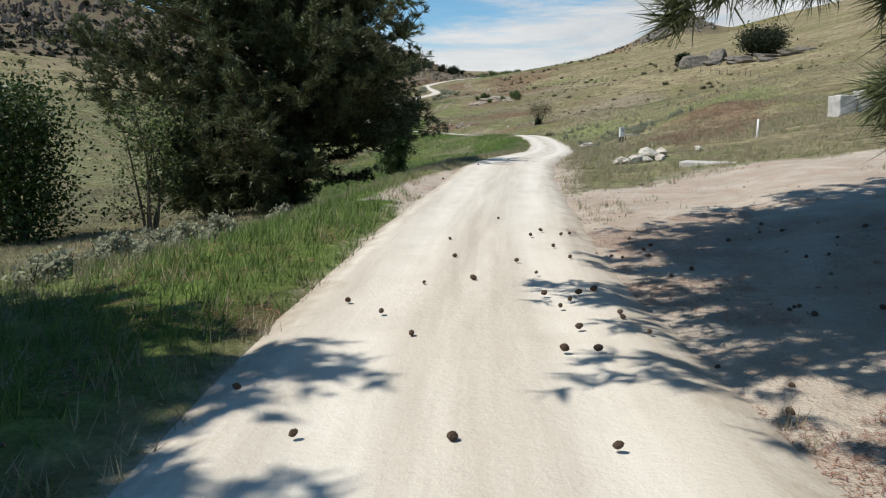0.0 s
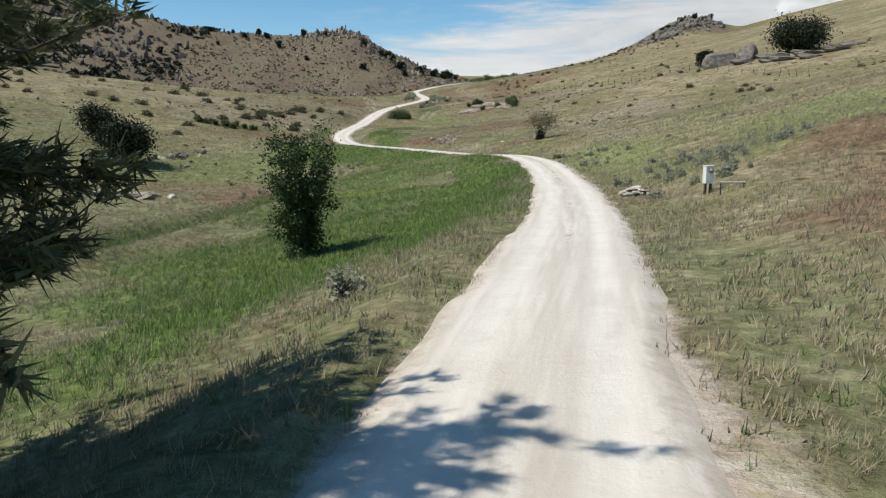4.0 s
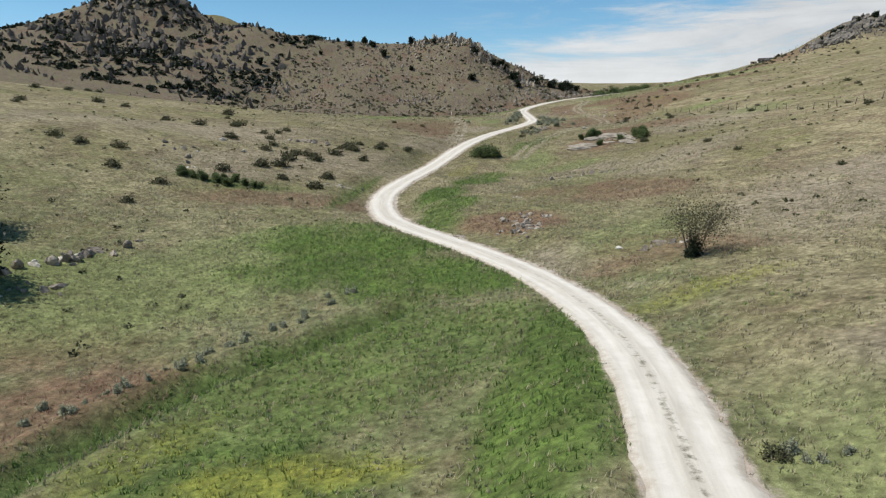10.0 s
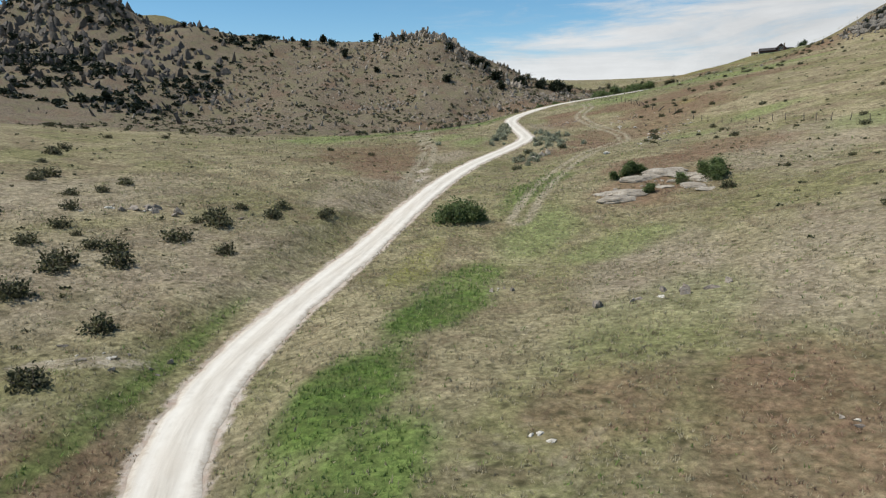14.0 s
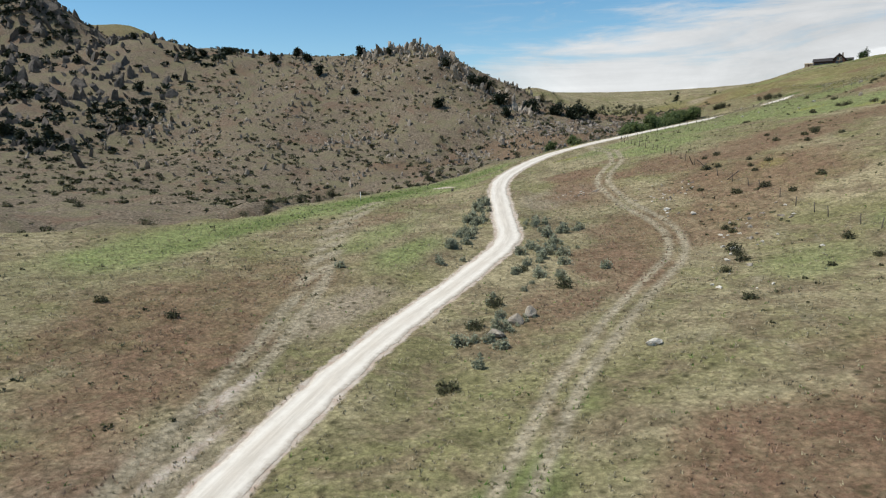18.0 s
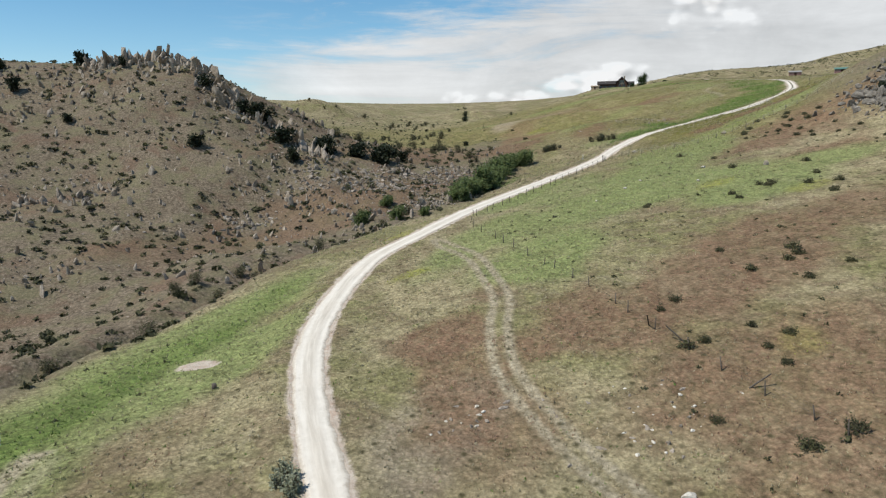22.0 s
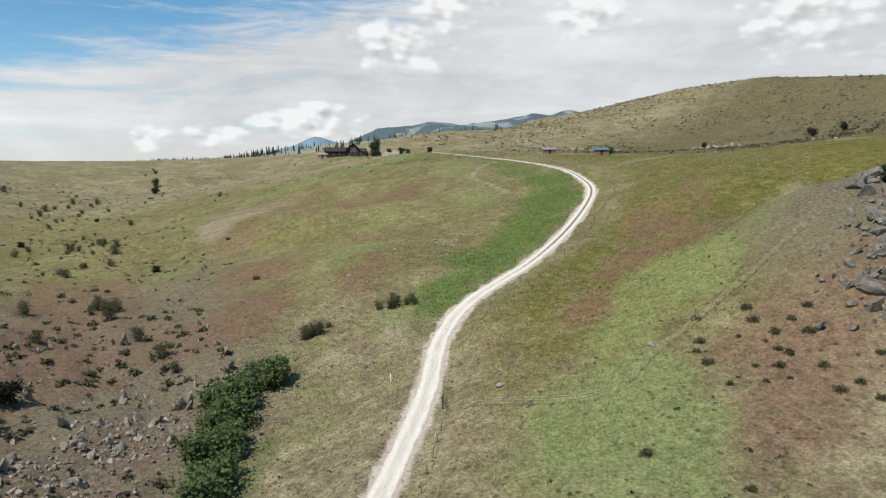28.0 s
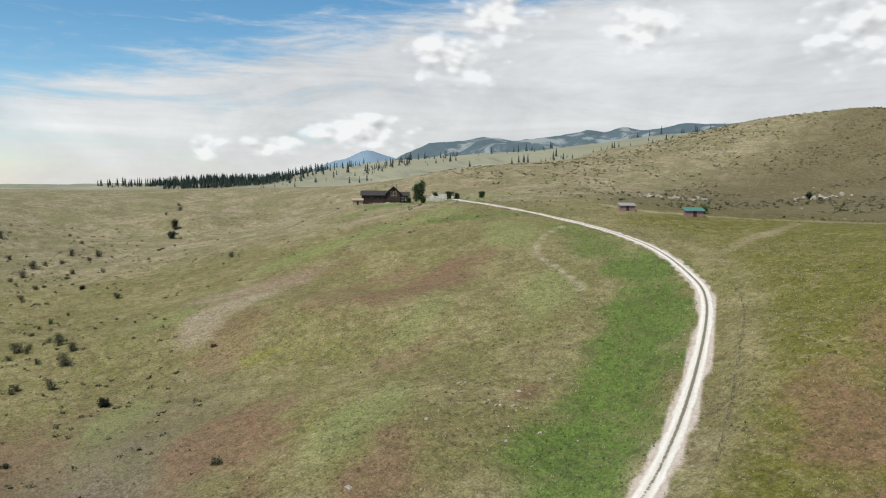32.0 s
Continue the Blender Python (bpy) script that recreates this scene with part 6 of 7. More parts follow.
for k, (x, y, z, long, wide, tilt, lean, turn) in enumerate([(-0.30, 0.10, 0.02, 0.85, 0.55, 6, -8, 20), (-0.05, -0.35, 0.03, 0.75, 0.5, 10, 6, 70), (0.15, 0.35, 0.12, 0.95, 0.55, -24, 5, 95), (-0.45, -0.35, 0.02, 0.6, 0.4, 4, 9, 140), (0.45, -0.45, 0.03, 0.55, 0.4, 12, -6, 30), (-0.15, -0.05, 0.14, 0.7, 0.45, 14, 10, 120), (0.25, -0.75, 0.02, 0.5, 0.35, 7, 3, 10), (0.65, -0.70, 0.02, 0.45, 0.3, -6, 8, 80), (0.05, -0.55, 0.12, 0.5, 0.35, 16, -10, 160), (-0.6, 0.0, 0.02, 0.45, 0.3, -8, 5, 60)]):
    st = part("slab", broken_slab(500 + k, long, wide, 0.07, ROCK_WHITE), heap, "broken white slab")
    st.matrix_basis = pose(x, y, z + 0.04, tilt, lean, turn)
bm = bmesh.new()
box(bm, (-0.11, -0.055, 0), (0.11, 0.055, 0.065), 0.008)
brick = bm_mesh("brick", bm, RUST)
for k, (x, y, z, turn) in enumerate([(0.30, 0.05, 0.10, 20), (0.42, -0.12, 0.10, 60), (0.25, -0.20, 0.16, 110), (0.50, 0.05, 0.08, 150), (0.36, -0.30, 0.12, 35), (0.55, -0.25, 0.07, 80), (0.38, 0.0, 0.19, 130), (0.62, -0.42, 0.06, 10), (0.47, -0.40, 0.13, 100)]):
    st = part("brick", brick, heap, "red brick")
    st.matrix_basis = pose(x, y, z, 10 * math.sin(3 * k), 14 * math.cos(2 * k), turn)

# ---------------------------------------------------------------- meter, posts, slabs, cones


def meter():
    at = (12.55, 50.9)
    ob = tagged(holder("electric_meter", (at[0], at[1], ground_z(*at)), 8), "white electric meter cabinet on two dark legs", "electric meter")
    bm = bmesh.new()
    box(bm, (-0.16, -0.13, 0.38), (0.16, 0.13, 1.02), 0.015)
    part("cabinet", bm_mesh("cabinet", bm, PAINT_WHITE), ob)
    bm = bmesh.new()
    box(bm, (-0.175, -0.15, 1.02), (0.175, 0.14, 1.045), 0.008)
    part("lid", bm_mesh("lid", bm, PAINT_WHITE), ob)
    bm = bmesh.new()
    bmesh.ops.create_cone(bm, cap_ends=True, segments=24, radius1=0.085, radius2=0.075, depth=0.11, matrix=pose(0.03, -0.18, 0.86, 90))
    dial = part("meter_dial", bm_mesh("meter_dial", bm, METAL_GREY, smooth=True), ob, "grey round meter under glass")
    bm = bmesh.new()
    bmesh.ops.create_cone(bm, cap_ends=True, segments=24, radius1=0.098, radius2=0.098, depth=0.03, matrix=pose(0.03, -0.140, 0.86, 90))
    part("ring", bm_mesh("ring", bm, METAL_DARK, smooth=True), dial)
    bm = bmesh.new()
    box(bm, (-0.14, -0.134, 0.40), (0.14, -0.130, 0.72), 0.002)
    part("door", bm_mesh("door", bm, PAINT_WHITE), ob)
    for x in (-0.1, 0.1):
        bm = bmesh.new()
        box(bm, (x - 0.035, -0.05, -0.25), (x + 0.035, 0.05, 0.378), 0.006)
        part("leg", bm_mesh("leg", bm, METAL_DARK), ob)
    ob2 = tagged(holder("low_rail", (12.9, 49.5, ground_z(12.9, 49.5)), 10), "short pale pipe rail beside the meter", "rail")
    v, f = tube([(-0.5, 0, 0.32), (0.5, 0, 0.30)], [0.035, 0.035], 8)
    part("bar", link_mesh("bar", v, f, CONCRETE), ob2)
    for x in (-0.45, 0.45):
        v, f = tube([(x, 0, -0.2), (x, 0, 0.285)], [0.025, 0.025], 6)
        part("leg", link_mesh("leg", v, f, METAL_DARK), ob2)


meter()


def upright(name, at, tall, wide, mat, label, category="post", lean=0.0, turn=0.0, group="", cap=True):
    bm = bmesh.new()
    bmesh.ops.create_cone(bm, cap_ends=True, segments=9, radius1=wide, radius2=wide * 0.88, depth=tall + 0.3, matrix=pose(0, 0, tall / 2 - 0.15))
    for v in bm.verts:
        v.co.x += 0.12 * wide * noise.noise(v.co * 9)
        v.co.y += 0.12 * wide * noise.noise(v.co * 7 + Vector((3, 1, 2)))
    ob = new(name, bm_mesh(name, bm, mat, smooth=True))
    ob.matrix_basis = pose(at[0], at[1], ground_z(*at[:2]), lean, 0, turn)
    return tagged(ob, label, category, group)


upright("pipe_marker", (12.4, 28.6), 0.75, 0.045, PAINT_WHITE, "white plastic pipe standing in dry grass", "marker")
upright("pipe_marker", (-29.0, 293.2), 1.5, 0.06, PAINT_WHITE, "white marker pipe in green grass", "marker")
upright("pipe_marker", (54.6, 413.2), 1.3, 0.07, PAINT_WHITE, "white marker post beside the road gate", "marker")
upright("stump", (-15.0, 300.3), 0.42, 0.22, POST, "dark short stump in green grass", "stump")


def slab_pile():
    for lo, hi, at, turn in [((-0.45, -0.5, -0.2), (0.45, 0.5, 1.0), (19.9, 36.4), 5), ((-1.6, -0.35, -0.2), (1.6, 0.35, 0.85), (22.1, 36.2), -6)]:
        bm = bmesh.new()
        box(bm, lo, hi, 0.05)
        bmesh.ops.subdivide_edges(bm, edges=bm.edges, cuts=3, use_grid_fill=True)
        for v in bm.verts:
            v.co += 0.05 * Vector((noise.noise(v.co * 2), noise.noise(v.co * 2 + Vector((5, 0, 0))), noise.noise(v.co * 2 + Vector((0, 5, 0)))))
        ob = new("concrete_block", bm_mesh("concrete_block", bm, CONCRETE))
        ob.matrix_basis = pose(at[0], at[1], ground_z(*at) , 0, 0, turn)
        tagged(ob, "rough pale concrete wall end standing in grass", "concrete block", "old blocks")
    bm = bmesh.new()
    box(bm, (-0.75, -0.3, -0.1), (0.75, 0.3, 0.09), 0.03)
    ob = new("flat_slab", bm_mesh("flat_slab", bm, CONCRETE))
    ob.matrix_basis = pose(7.6, 20.6, ground_z(7.6, 20.6), 2, 0, -35)
    tagged(ob, "pale flat slab at the edge of the turnout", "slab")


slab_pile()


def cones():
    """Fallen pine cones on the gravel under the trees."""
    r = np.random.default_rng(77)
    bm = bmesh.new()
    bmesh.ops.create_icosphere(bm, subdivisions=3, radius=1)
    for v in bm.verts:
        k = 1 + 0.16 * math.sin(9 * math.atan2(v.co.y, v.co.x) + 8 * v.co.z) * math.cos(9 * v.co.z)
        v.co = Vector((v.co.x * 0.75 * k, v.co.y * 0.75 * k, v.co.z * 1.05 * k))
    me = bm_mesh("pine_cone", bm, CONE)
    spots_ = [(0.33, 7.6), (0.9, 8.6), (1.05, 7.9), (1.0, 6.9), (1.08, 6.4), (1.12, 5.7), (0.9, 5.1), (1.15, 5.1), (1.75, 4.5), (1.78, 4.3), (2.1, 4.1), (2.3, 4.5), (-0.8, 3.6), (0.05, 3.55), (0.9, 3.45), (-0.55, 6.2), (-0.25, 5.5), (-0.2, 7.4), (-0.9, 6.6), (0.15, 8.9), (0.1, 10.2), (1.5, 9.6), (0.95, 12.2), (2.0, 9.0), (1.3, 10.5), (-1.3, 4.3), (0.2, 23.6), (2.5, 27.5), (1.2, 24.5), (0.0, 20.5), (-0.4, 21.6)]
    spots_ += [(x, y) for x, y in zip(r.uniform(1.2, 5.5, 55), r.uniform(2.2, 11, 55))]
    d, zr, _ = near_line(np.array([p[0] for p in spots_]), np.array([p[1] for p in spots_]), ROAD, 12)
    for (x, y), dd, z in zip(spots_, d, zr):
        s = r.uniform(0.022, 0.036)
        z = z + 0.03 if dd < 1.5 else ground_z(x, y)
        ob = new("pine_cone", me)
        ob.matrix_basis = pose(x, y, z + s * 0.5, r.uniform(60, 120), 0, r.uniform(0, 360)) @ Matrix.Diagonal((s, s, s, 1))
        tagged(ob, "brown pine cone fallen on pale gravel", "pine cone", "fallen pine cones")


cones()

# ---------------------------------------------------------------- fences and gate


def fence(name, points, gap, tall, label, wires=(0.45, 0.75, 1.05), jitter=0.15, braces=(), thick=0.055, wire=0.006, mats=None):
    line = spline(points, 0.5)
    run = np.concatenate([[0], np.cumsum(np.linalg.norm(np.diff(line[:, :2], axis=0), axis=1))])
    r = np.random.default_rng(len(points) + int(run[-1]))
    at = np.arange(0, run[-1], gap)
    at = at + r.uniform(-0.25, 0.25, len(at)) * gap
    xs, ys = np.interp(at, run, line[:, 0]), np.interp(at, run, line[:, 1])
    zs = height(xs, ys)
    ob = tagged(holder(name, (xs[0], ys[0], zs[0])), label, "fence")
    meshes = []
    for k in range(3):
        bm = bmesh.new()
        bmesh.ops.create_cone(bm, cap_ends=True, segments=7, radius1=thick * (1 + 0.2 * k), radius2=thick * 0.8, depth=tall + 0.5, matrix=pose(0, 0, tall / 2 - 0.25))
        meshes.append(bm_mesh("post", bm, (mats or (POST, WIRE))[0], smooth=True))
    for k, (x, y, z) in enumerate(zip(xs, ys, zs)):
        st = part("post", meshes[int(r.integers(3))], ob)
        st.matrix_basis = pose(x - xs[0], y - ys[0], z - zs[0], 5 * r.normal(), 5 * r.normal(), r.uniform(0, 360))
    for w in wires:
        p = np.stack([xs - xs[0], ys - ys[0], zs - zs[0] + w], 1)
        v, f = tube(p, np.full(len(p), wire), 4)
        part("wire", link_mesh("wire", v, f, (mats or (POST, WIRE))[1]), ob)
    for x, y, turn in braces:
        v, f = tube([(0, 0, 0), (0, 1.5, 1.25)], [0.07, 0.06], 7)
        st = part("brace", link_mesh("brace", v, f, POST), ob, "leaning dark brace post")
        st.matrix_basis = pose(x - xs[0], y - ys[0], ground_z(x, y) - zs[0], 0, 0, turn)
    return ob


fence("wire_fence", [(56.4, 131), (57, 147), (52, 185), (45, 220), (38, 246), (32, 267.5), (29.7, 279), (26.5, 289), (23.6, 301), (22.2, 310), (20.0, 321), (17.5, 335), (15.5, 348), (17, 355)], 4.0, 1.15, "leaning wire fence with dark wooden posts", braces=[(25.2, 296.5, 60), (26.6, 288.4, -110), (23.8, 300.6, 150)])
fence("roadside_fence", [(17.4, 355.5), (22.4, 361.6), (36.6, 378.4), (45.6, 388), (55.2, 400)], 3.2, 1.15, "wire fence along the gravel road", thick=0.05)
fence("pasture_fence", [(56, 398), (66.3, 386.8), (79.5, 390.1), (92.9, 391.6), (102, 392), (111, 391.3)], 2.6, 1.2, "grey wire fence climbing the pasture", (0.45, 0.75, 1.05), thick=0.06, wire=0.011, mats=(PALE_POST, PALE_WIRE))
fence("upper_fence", [(76.5, 420), (101, 434.5), (127.5, 454), (156.8, 478.2), (172.5, 500)], 6.0, 1.0, "thin wire fence above the road", thick=0.04)


def gate():
    at = (55.4, 401.2)
    ob = tagged(holder("farm_gate", (*at, ground_z(*at)), 56), "open dark steel farm gate beside the road", "gate")
    for name, x, h, w in (("gate_post", 0, 1.7, 0.10), ("gate_post", 0.0, 0.0, 0.0)):
        if h:
            v, f = tube([(x, 0, -0.4), (x, 0, h)], [w, w * 0.9], 9)
            part(name, link_mesh(name, v, f, POST), ob)
    for z in (0.35, 0.6, 0.85, 1.1, 1.35):
        v, f = tube([(0.15, 0, z), (2.6, 0, z)], [0.02, 0.02], 6)
        part("rail", link_mesh("rail", v, f, METAL_DARK), ob)
    for x in (0.15, 1.4, 2.6):
        v, f = tube([(x, 0.012, 0.3), (x, 0.012, 1.4)], [0.022, 0.022], 6)
        part("stile", link_mesh("stile", v, f, METAL_DARK), ob)


gate()

# ---------------------------------------------------------------- house and sheds


def gable(bm, x0, x1, y0, y1, eave, ridge, over=0.5, thick=0.18, along="x"):
    """Two roof slopes over a box."""
    if along == "x":
        ym = (y0 + y1) / 2
        prof = [(y0 - over, eave - over * (ridge - eave) / (ym - y0)), (ym, ridge), (y1 + over, eave - over * (ridge - eave) / (y1 - ym))]
        rows = [[(x, y, z) for y, z in prof] for x in (x0 - over, x1 + over)]
    else:
        xm = (x0 + x1) / 2
        prof = [(x0 - over, eave - over * (ridge - eave) / (xm - x0)), (xm, ridge), (x1 + over, eave - over * (ridge - eave) / (x1 - xm))]
        rows = [[(x, y, z) for x, z in prof] for y in (y0 - over, y1 + over)]
    for k in (0, 1):
        a, b, c, d = rows[0][k], rows[0][k + 1], rows[1][k + 1], rows[1][k]
        lo = [bm.verts.new(p) for p in (a, b, c, d)]
        hi = [bm.verts.new((p[0], p[1], p[2] + thick)) for p in (a, b, c, d)]
        bm.faces.new(lo)
        bm.faces.new(hi)
        for i in range(4):
            j = (i + 1) % 4
            bm.faces.new((lo[i], lo[j], hi[j], hi[i]))
    bmesh.ops.recalc_face_normals(bm, faces=bm.faces)


def wedge(bm, x0, x1, y0, y1, z0, z1, along):
    """The triangular wall under a gable."""
    if along == "y":
        pts = [(x0, z0), (x1, z0), ((x0 + x1) / 2, z1)]
        a, b = [bm.verts.new((x, y0, z)) for x, z in pts], [bm.verts.new((x, y1, z)) for x, z in pts]
    else:
        pts = [(y0, z0), (y1, z0), ((y0 + y1) / 2, z1)]
        a, b = [bm.verts.new((x0, y, z)) for y, z in pts], [bm.verts.new((x1, y, z)) for y, z in pts]
    bm.faces.new(a), bm.faces.new(b)
    for i in range(3):
        j = (i + 1) % 3
        bm.faces.new((a[i], a[j], b[j], b[i]))
    bmesh.ops.recalc_face_normals(bm, faces=bm.faces)


def window(parent, x, y, z, w, h, frame_mat=TRIM):
    """A window on a wall that faces -y."""
    bm = bmesh.new()
    box(bm, (x - w / 2, y - 0.03, z), (x + w / 2, y - 0.005, z + h))
    win = part("window", bm_mesh("window", bm, GLASS), parent, "dark window with a pale frame")
    bm = bmesh.new()
    for lo, hi in [((x - w / 2 - 0.12, z - 0.12), (x - w / 2, z + h + 0.12)), ((x + w / 2, z - 0.12), (x + w / 2 + 0.12, z + h + 0.12)), ((x - w / 2, z - 0.12), (x + w / 2, z)), ((x - w / 2, z + h), (x + w / 2, z + h + 0.12)), ((x - 0.04, z), (x + 0.04, z + h))]:
        box(bm, (lo[0], y - 0.08, lo[1]), (hi[0], y - 0.002, hi[1]))
    part("frame", bm_mesh("frame", bm, frame_mat), win)


def house():
    at = (170.6, 699.8)
    ob = tagged(holder("ranch_house", (*at, ground_z(*at) + 0.7), -22), "long dark brown log ranch house with low roofs", "house")
    bm = bmesh.new()
    box(bm, (-12, 0, -1.5), (1.0, 8, 3.2))
    wedge(bm, -12, 1.0, 0, 8, 3.2, 4.9, "x")
    part("wall", bm_mesh("wall", bm, LOG), ob, "dark brown log wall of the long wing")
    bm = bmesh.new()
    box(bm, (1.0, -2.2, -1.5), (8.0, 8.6, 4.2))
    wedge(bm, 1.0, 8.0, -2.2, 8.6, 4.2, 6.9, "y")
    part("wall", bm_mesh("wall", bm, LOG), ob, "dark brown log wall of the gabled middle")
    bm = bmesh.new()
    box(bm, (8.0, 0.5, -1.5), (12.5, 8, 3.0))
    wedge(bm, 8.0, 12.5, 0.5, 8, 3.0, 4.4, "x")
    part("wall", bm_mesh("wall", bm, LOG), ob, "dark brown log wall of the short wing")
    for args in (dict(x0=-12, x1=1.2, y0=0, y1=8, eave=3.25, ridge=4.95, over=0.7), dict(x0=1.0, x1=8.0, y0=-2.2, y1=8.6, eave=4.25, ridge=6.95, over=0.8, along="y"), dict(x0=8.0, x1=12.5, y0=0.5, y1=8, eave=3.05, ridge=4.45, over=0.6)):
        bm = bmesh.new()
        gable(bm, **args)
        part("roof", bm_mesh("roof", bm, ROOF_DARK), ob)
    bm = bmesh.new()
    box(bm, (5.6, 4.4, 5.5), (6.6, 5.3, 7.9), 0.04)
    part("chimney", bm_mesh("chimney", bm, ROCK_GREY), ob, "grey stone chimney")
    for x, w in ((-10, 1.6), (-7, 2.2), (-3.6, 2.2), (-0.8, 1.4)):
        window(ob, x, 0, 0.9, w, 1.2, LOG)
    for x, z, w, h, rim in ((3.2, 0.7, 1.6, 2.0, LOG), (5.8, 0.7, 1.6, 2.0, LOG), (3.7, 3.0, 1.3, 1.9, TRIM), (5.3, 3.0, 1.3, 1.9, TRIM)):
        window(ob, x, -2.2, z, w, h, rim)
    for x in (9.2, 11.2):
        window(ob, x, 0.5, 0.8, 1.1, 1.5, PAINT_WHITE)
    deck = bmesh.new()
    box(deck, (-12.4, -3.0, -0.25), (0.98, -0.01, -0.05))
    dk = part("deck", bm_mesh("deck", deck, LOG), ob)
    for z in (0.35, 0.65, 0.95):
        v, f = tube([(-12.3, -2.9, z), (0.9, -2.9, z)], [0.05, 0.05], 6)
        part("rail", link_mesh("rail", v, f, LOG), dk)
    for x in np.linspace(-12.2, 0.8, 9):
        v, f = tube([(x, -2.9, -2.2), (x, -2.9, 1.0)], [0.09, 0.09], 6)
        part("deck_post", link_mesh("deck_post", v, f, LOG), dk)
    bm = bmesh.new()
    box(bm, (-12.3, -2.8, -2.3), (0.95, -2.6, -0.26))
    part("skirting", bm_mesh("skirting", bm, LOG), dk)

    ob.scale = (0.92, 1.0, 1.1)


house()


def hut(name, at, turn, wide, deep, low, high, wall, roof, label):
    ob = tagged(holder(name, (*at, ground_z(*at) - 0.05), turn), label, "shed")
    bm = bmesh.new()
    box(bm, (-wide / 2, -deep / 2, -0.8), (wide / 2, deep / 2, low))
    part("wall", bm_mesh("wall", bm, wall), ob)
    bm = bmesh.new()
    box(bm, (-wide / 2 - 0.4, -deep / 2 - 0.4, low + 0.004), (wide / 2 + 0.4, deep / 2 + 0.4, low + 0.16), 0.02)
    for v in bm.verts:
        v.co.z += (high - low) * (v.co.y + deep / 2) / deep
    part("roof", bm_mesh("roof", bm, roof), ob)
    bm = bmesh.new()
    box(bm, (-wide * 0.1, -deep / 2 - 0.05, 0), (wide * 0.1, -deep / 2 - 0.004, 2.0))
    door = part("door", bm_mesh("door", bm, LOG), ob, "dark plank door")
    bm = bmesh.new()
    box(bm, (wide * 0.06, -deep / 2 - 0.09, 0.95), (wide * 0.075, -deep / 2 - 0.052, 1.1))
    part("handle", bm_mesh("handle", bm, METAL_DARK), door)
    return ob


hut("shed", (227.5, 594), -28, 5.6, 3.6, 2.0, 2.8, SHED_WALL, METAL_GREY, "small red-brown shed with a grey roof")
hut("shed", (233.5, 566), -30, 6.2, 3.6, 2.0, 2.9, SHED_WALL, ROOF_GREEN, "low red shed with a green metal roof")
hut("garden_hut", (154.5, 693), -22, 4.6, 3.4, 2.3, 2.9, TRIM, TRIM, "small tan hut beside the house")
yard = [(190.0, 706, 10.5, 5.4, 41), (193.0, 707, 12.0, 4.6, 42), (199, 703, 4.4, 2.4, 43), (202, 694, 4.2, 2.2, 44), (208, 703, 3.4, 2.4, 45), (207, 695, 3.4, 2.6, 46), (217, 688, 3.4, 2.4, 47), (176, 684, 3.0, 1.7, 49), (183, 683, 2.8, 1.6, 50)]
for x, y, h, w, s in yard:
    plant("garden_tree", leafy(s, h, w, 0.1, 6, 0.24, 3000 if h > 8 else 1800, LEAVES, TWIG, 0.88, 0.36), (x, y), "small green tree in the house yard", "tree", "yard trees")
outcrop("stone_border", np.vstack([spots(198, 690, 12, 3.0, 0.8, -20), spots(166, 687.5, 14, 4.5, 0.5, -20)]), WHITE, 0.7 * ro.uniform(0.5, 1.1, 26), "row of pale boulders in the yard", (10, 0), 0.3)


def terrace():
    """Three stepped courses of pale stone blocks behind the yard trees."""
    at = (201.5, 699)
    ob = tagged(holder("terrace_wall", (*at, ground_z(*at)), -24), "stepped retaining wall of pale stone beside the house", "wall")
    r = np.random.default_rng(97)
    for row in range(3):
        x = -8.5 + 1.2 * row
        while x < 8.0 - 2.0 * row:
            w = r.uniform(0.9, 2.0)
            bm = bmesh.new()
            box(bm, (x, 1.3 * row + r.uniform(-0.12, 0.12), -0.9 if row == 0 else 0.9 * row), (x + w - 0.05, 1.3 * row + 1.5, 0.9 * (row + 1) + r.uniform(-0.12, 0.06)), 0.08)
            part("stone_block", bm_mesh("stone_block", bm, ROCK_WHITE), ob)
            x += w


terrace()
plant("juniper_tree", leafy(61, 4.4, 4.2, 0.2, 4, 0.2, 1800, JUNIPER, BARK, 0.8), (80, 757), "dark juniper at the head of the draw", "tree", "far trees")
plant("juniper_tree", leafy(62, 5.0, 4.0, 0.2, 4, 0.2, 1800, JUNIPER, BARK, 0.8), (84, 778), "dark juniper on the far rise", "tree", "far trees")
plant("juniper_tree", leafy(63, 5.5, 5.0, 0.2, 4, 0.22, 1800, JUNIPER, BARK, 0.8), (377, 543), "dark juniper on the far hill", "tree", "far trees")
plant("juniper_tree", leafy(64, 5.0, 6.0, 0.2, 4, 0.22, 1800, JUNIPER, BARK, 0.75), (358, 548), "dark wide juniper on the far hill", "tree", "far trees")
plant("juniper_tree", leafy(65, 4.0, 3.6, 0.2, 4, 0.22, 1200, JUNIPER, BARK, 0.8), (350, 607), "dark juniper beside rocks on the far hill", "tree", "far trees")
plant("juniper_tree", leafy(66, 3.4, 4.6, 0.2, 4, 0.2, 1500, THICKET, BARK, 0.75), (245, 572), "green bush beside the low shed", "bush", "far trees")
for x, y, s in [(108.5, 377, 71), (112, 380, 72), (104, 374.5, 73), (119, 383, 74), (128, 390, 75), (138, 396, 76)]:
    plant("juniper_tree", leafy(s, 2.9, 2.6, 0.15, 4, 0.17, 1500, JUNIPER, BARK, 0.82), (x, y), "dark juniper among knoll boulders", "tree", "knoll junipers")

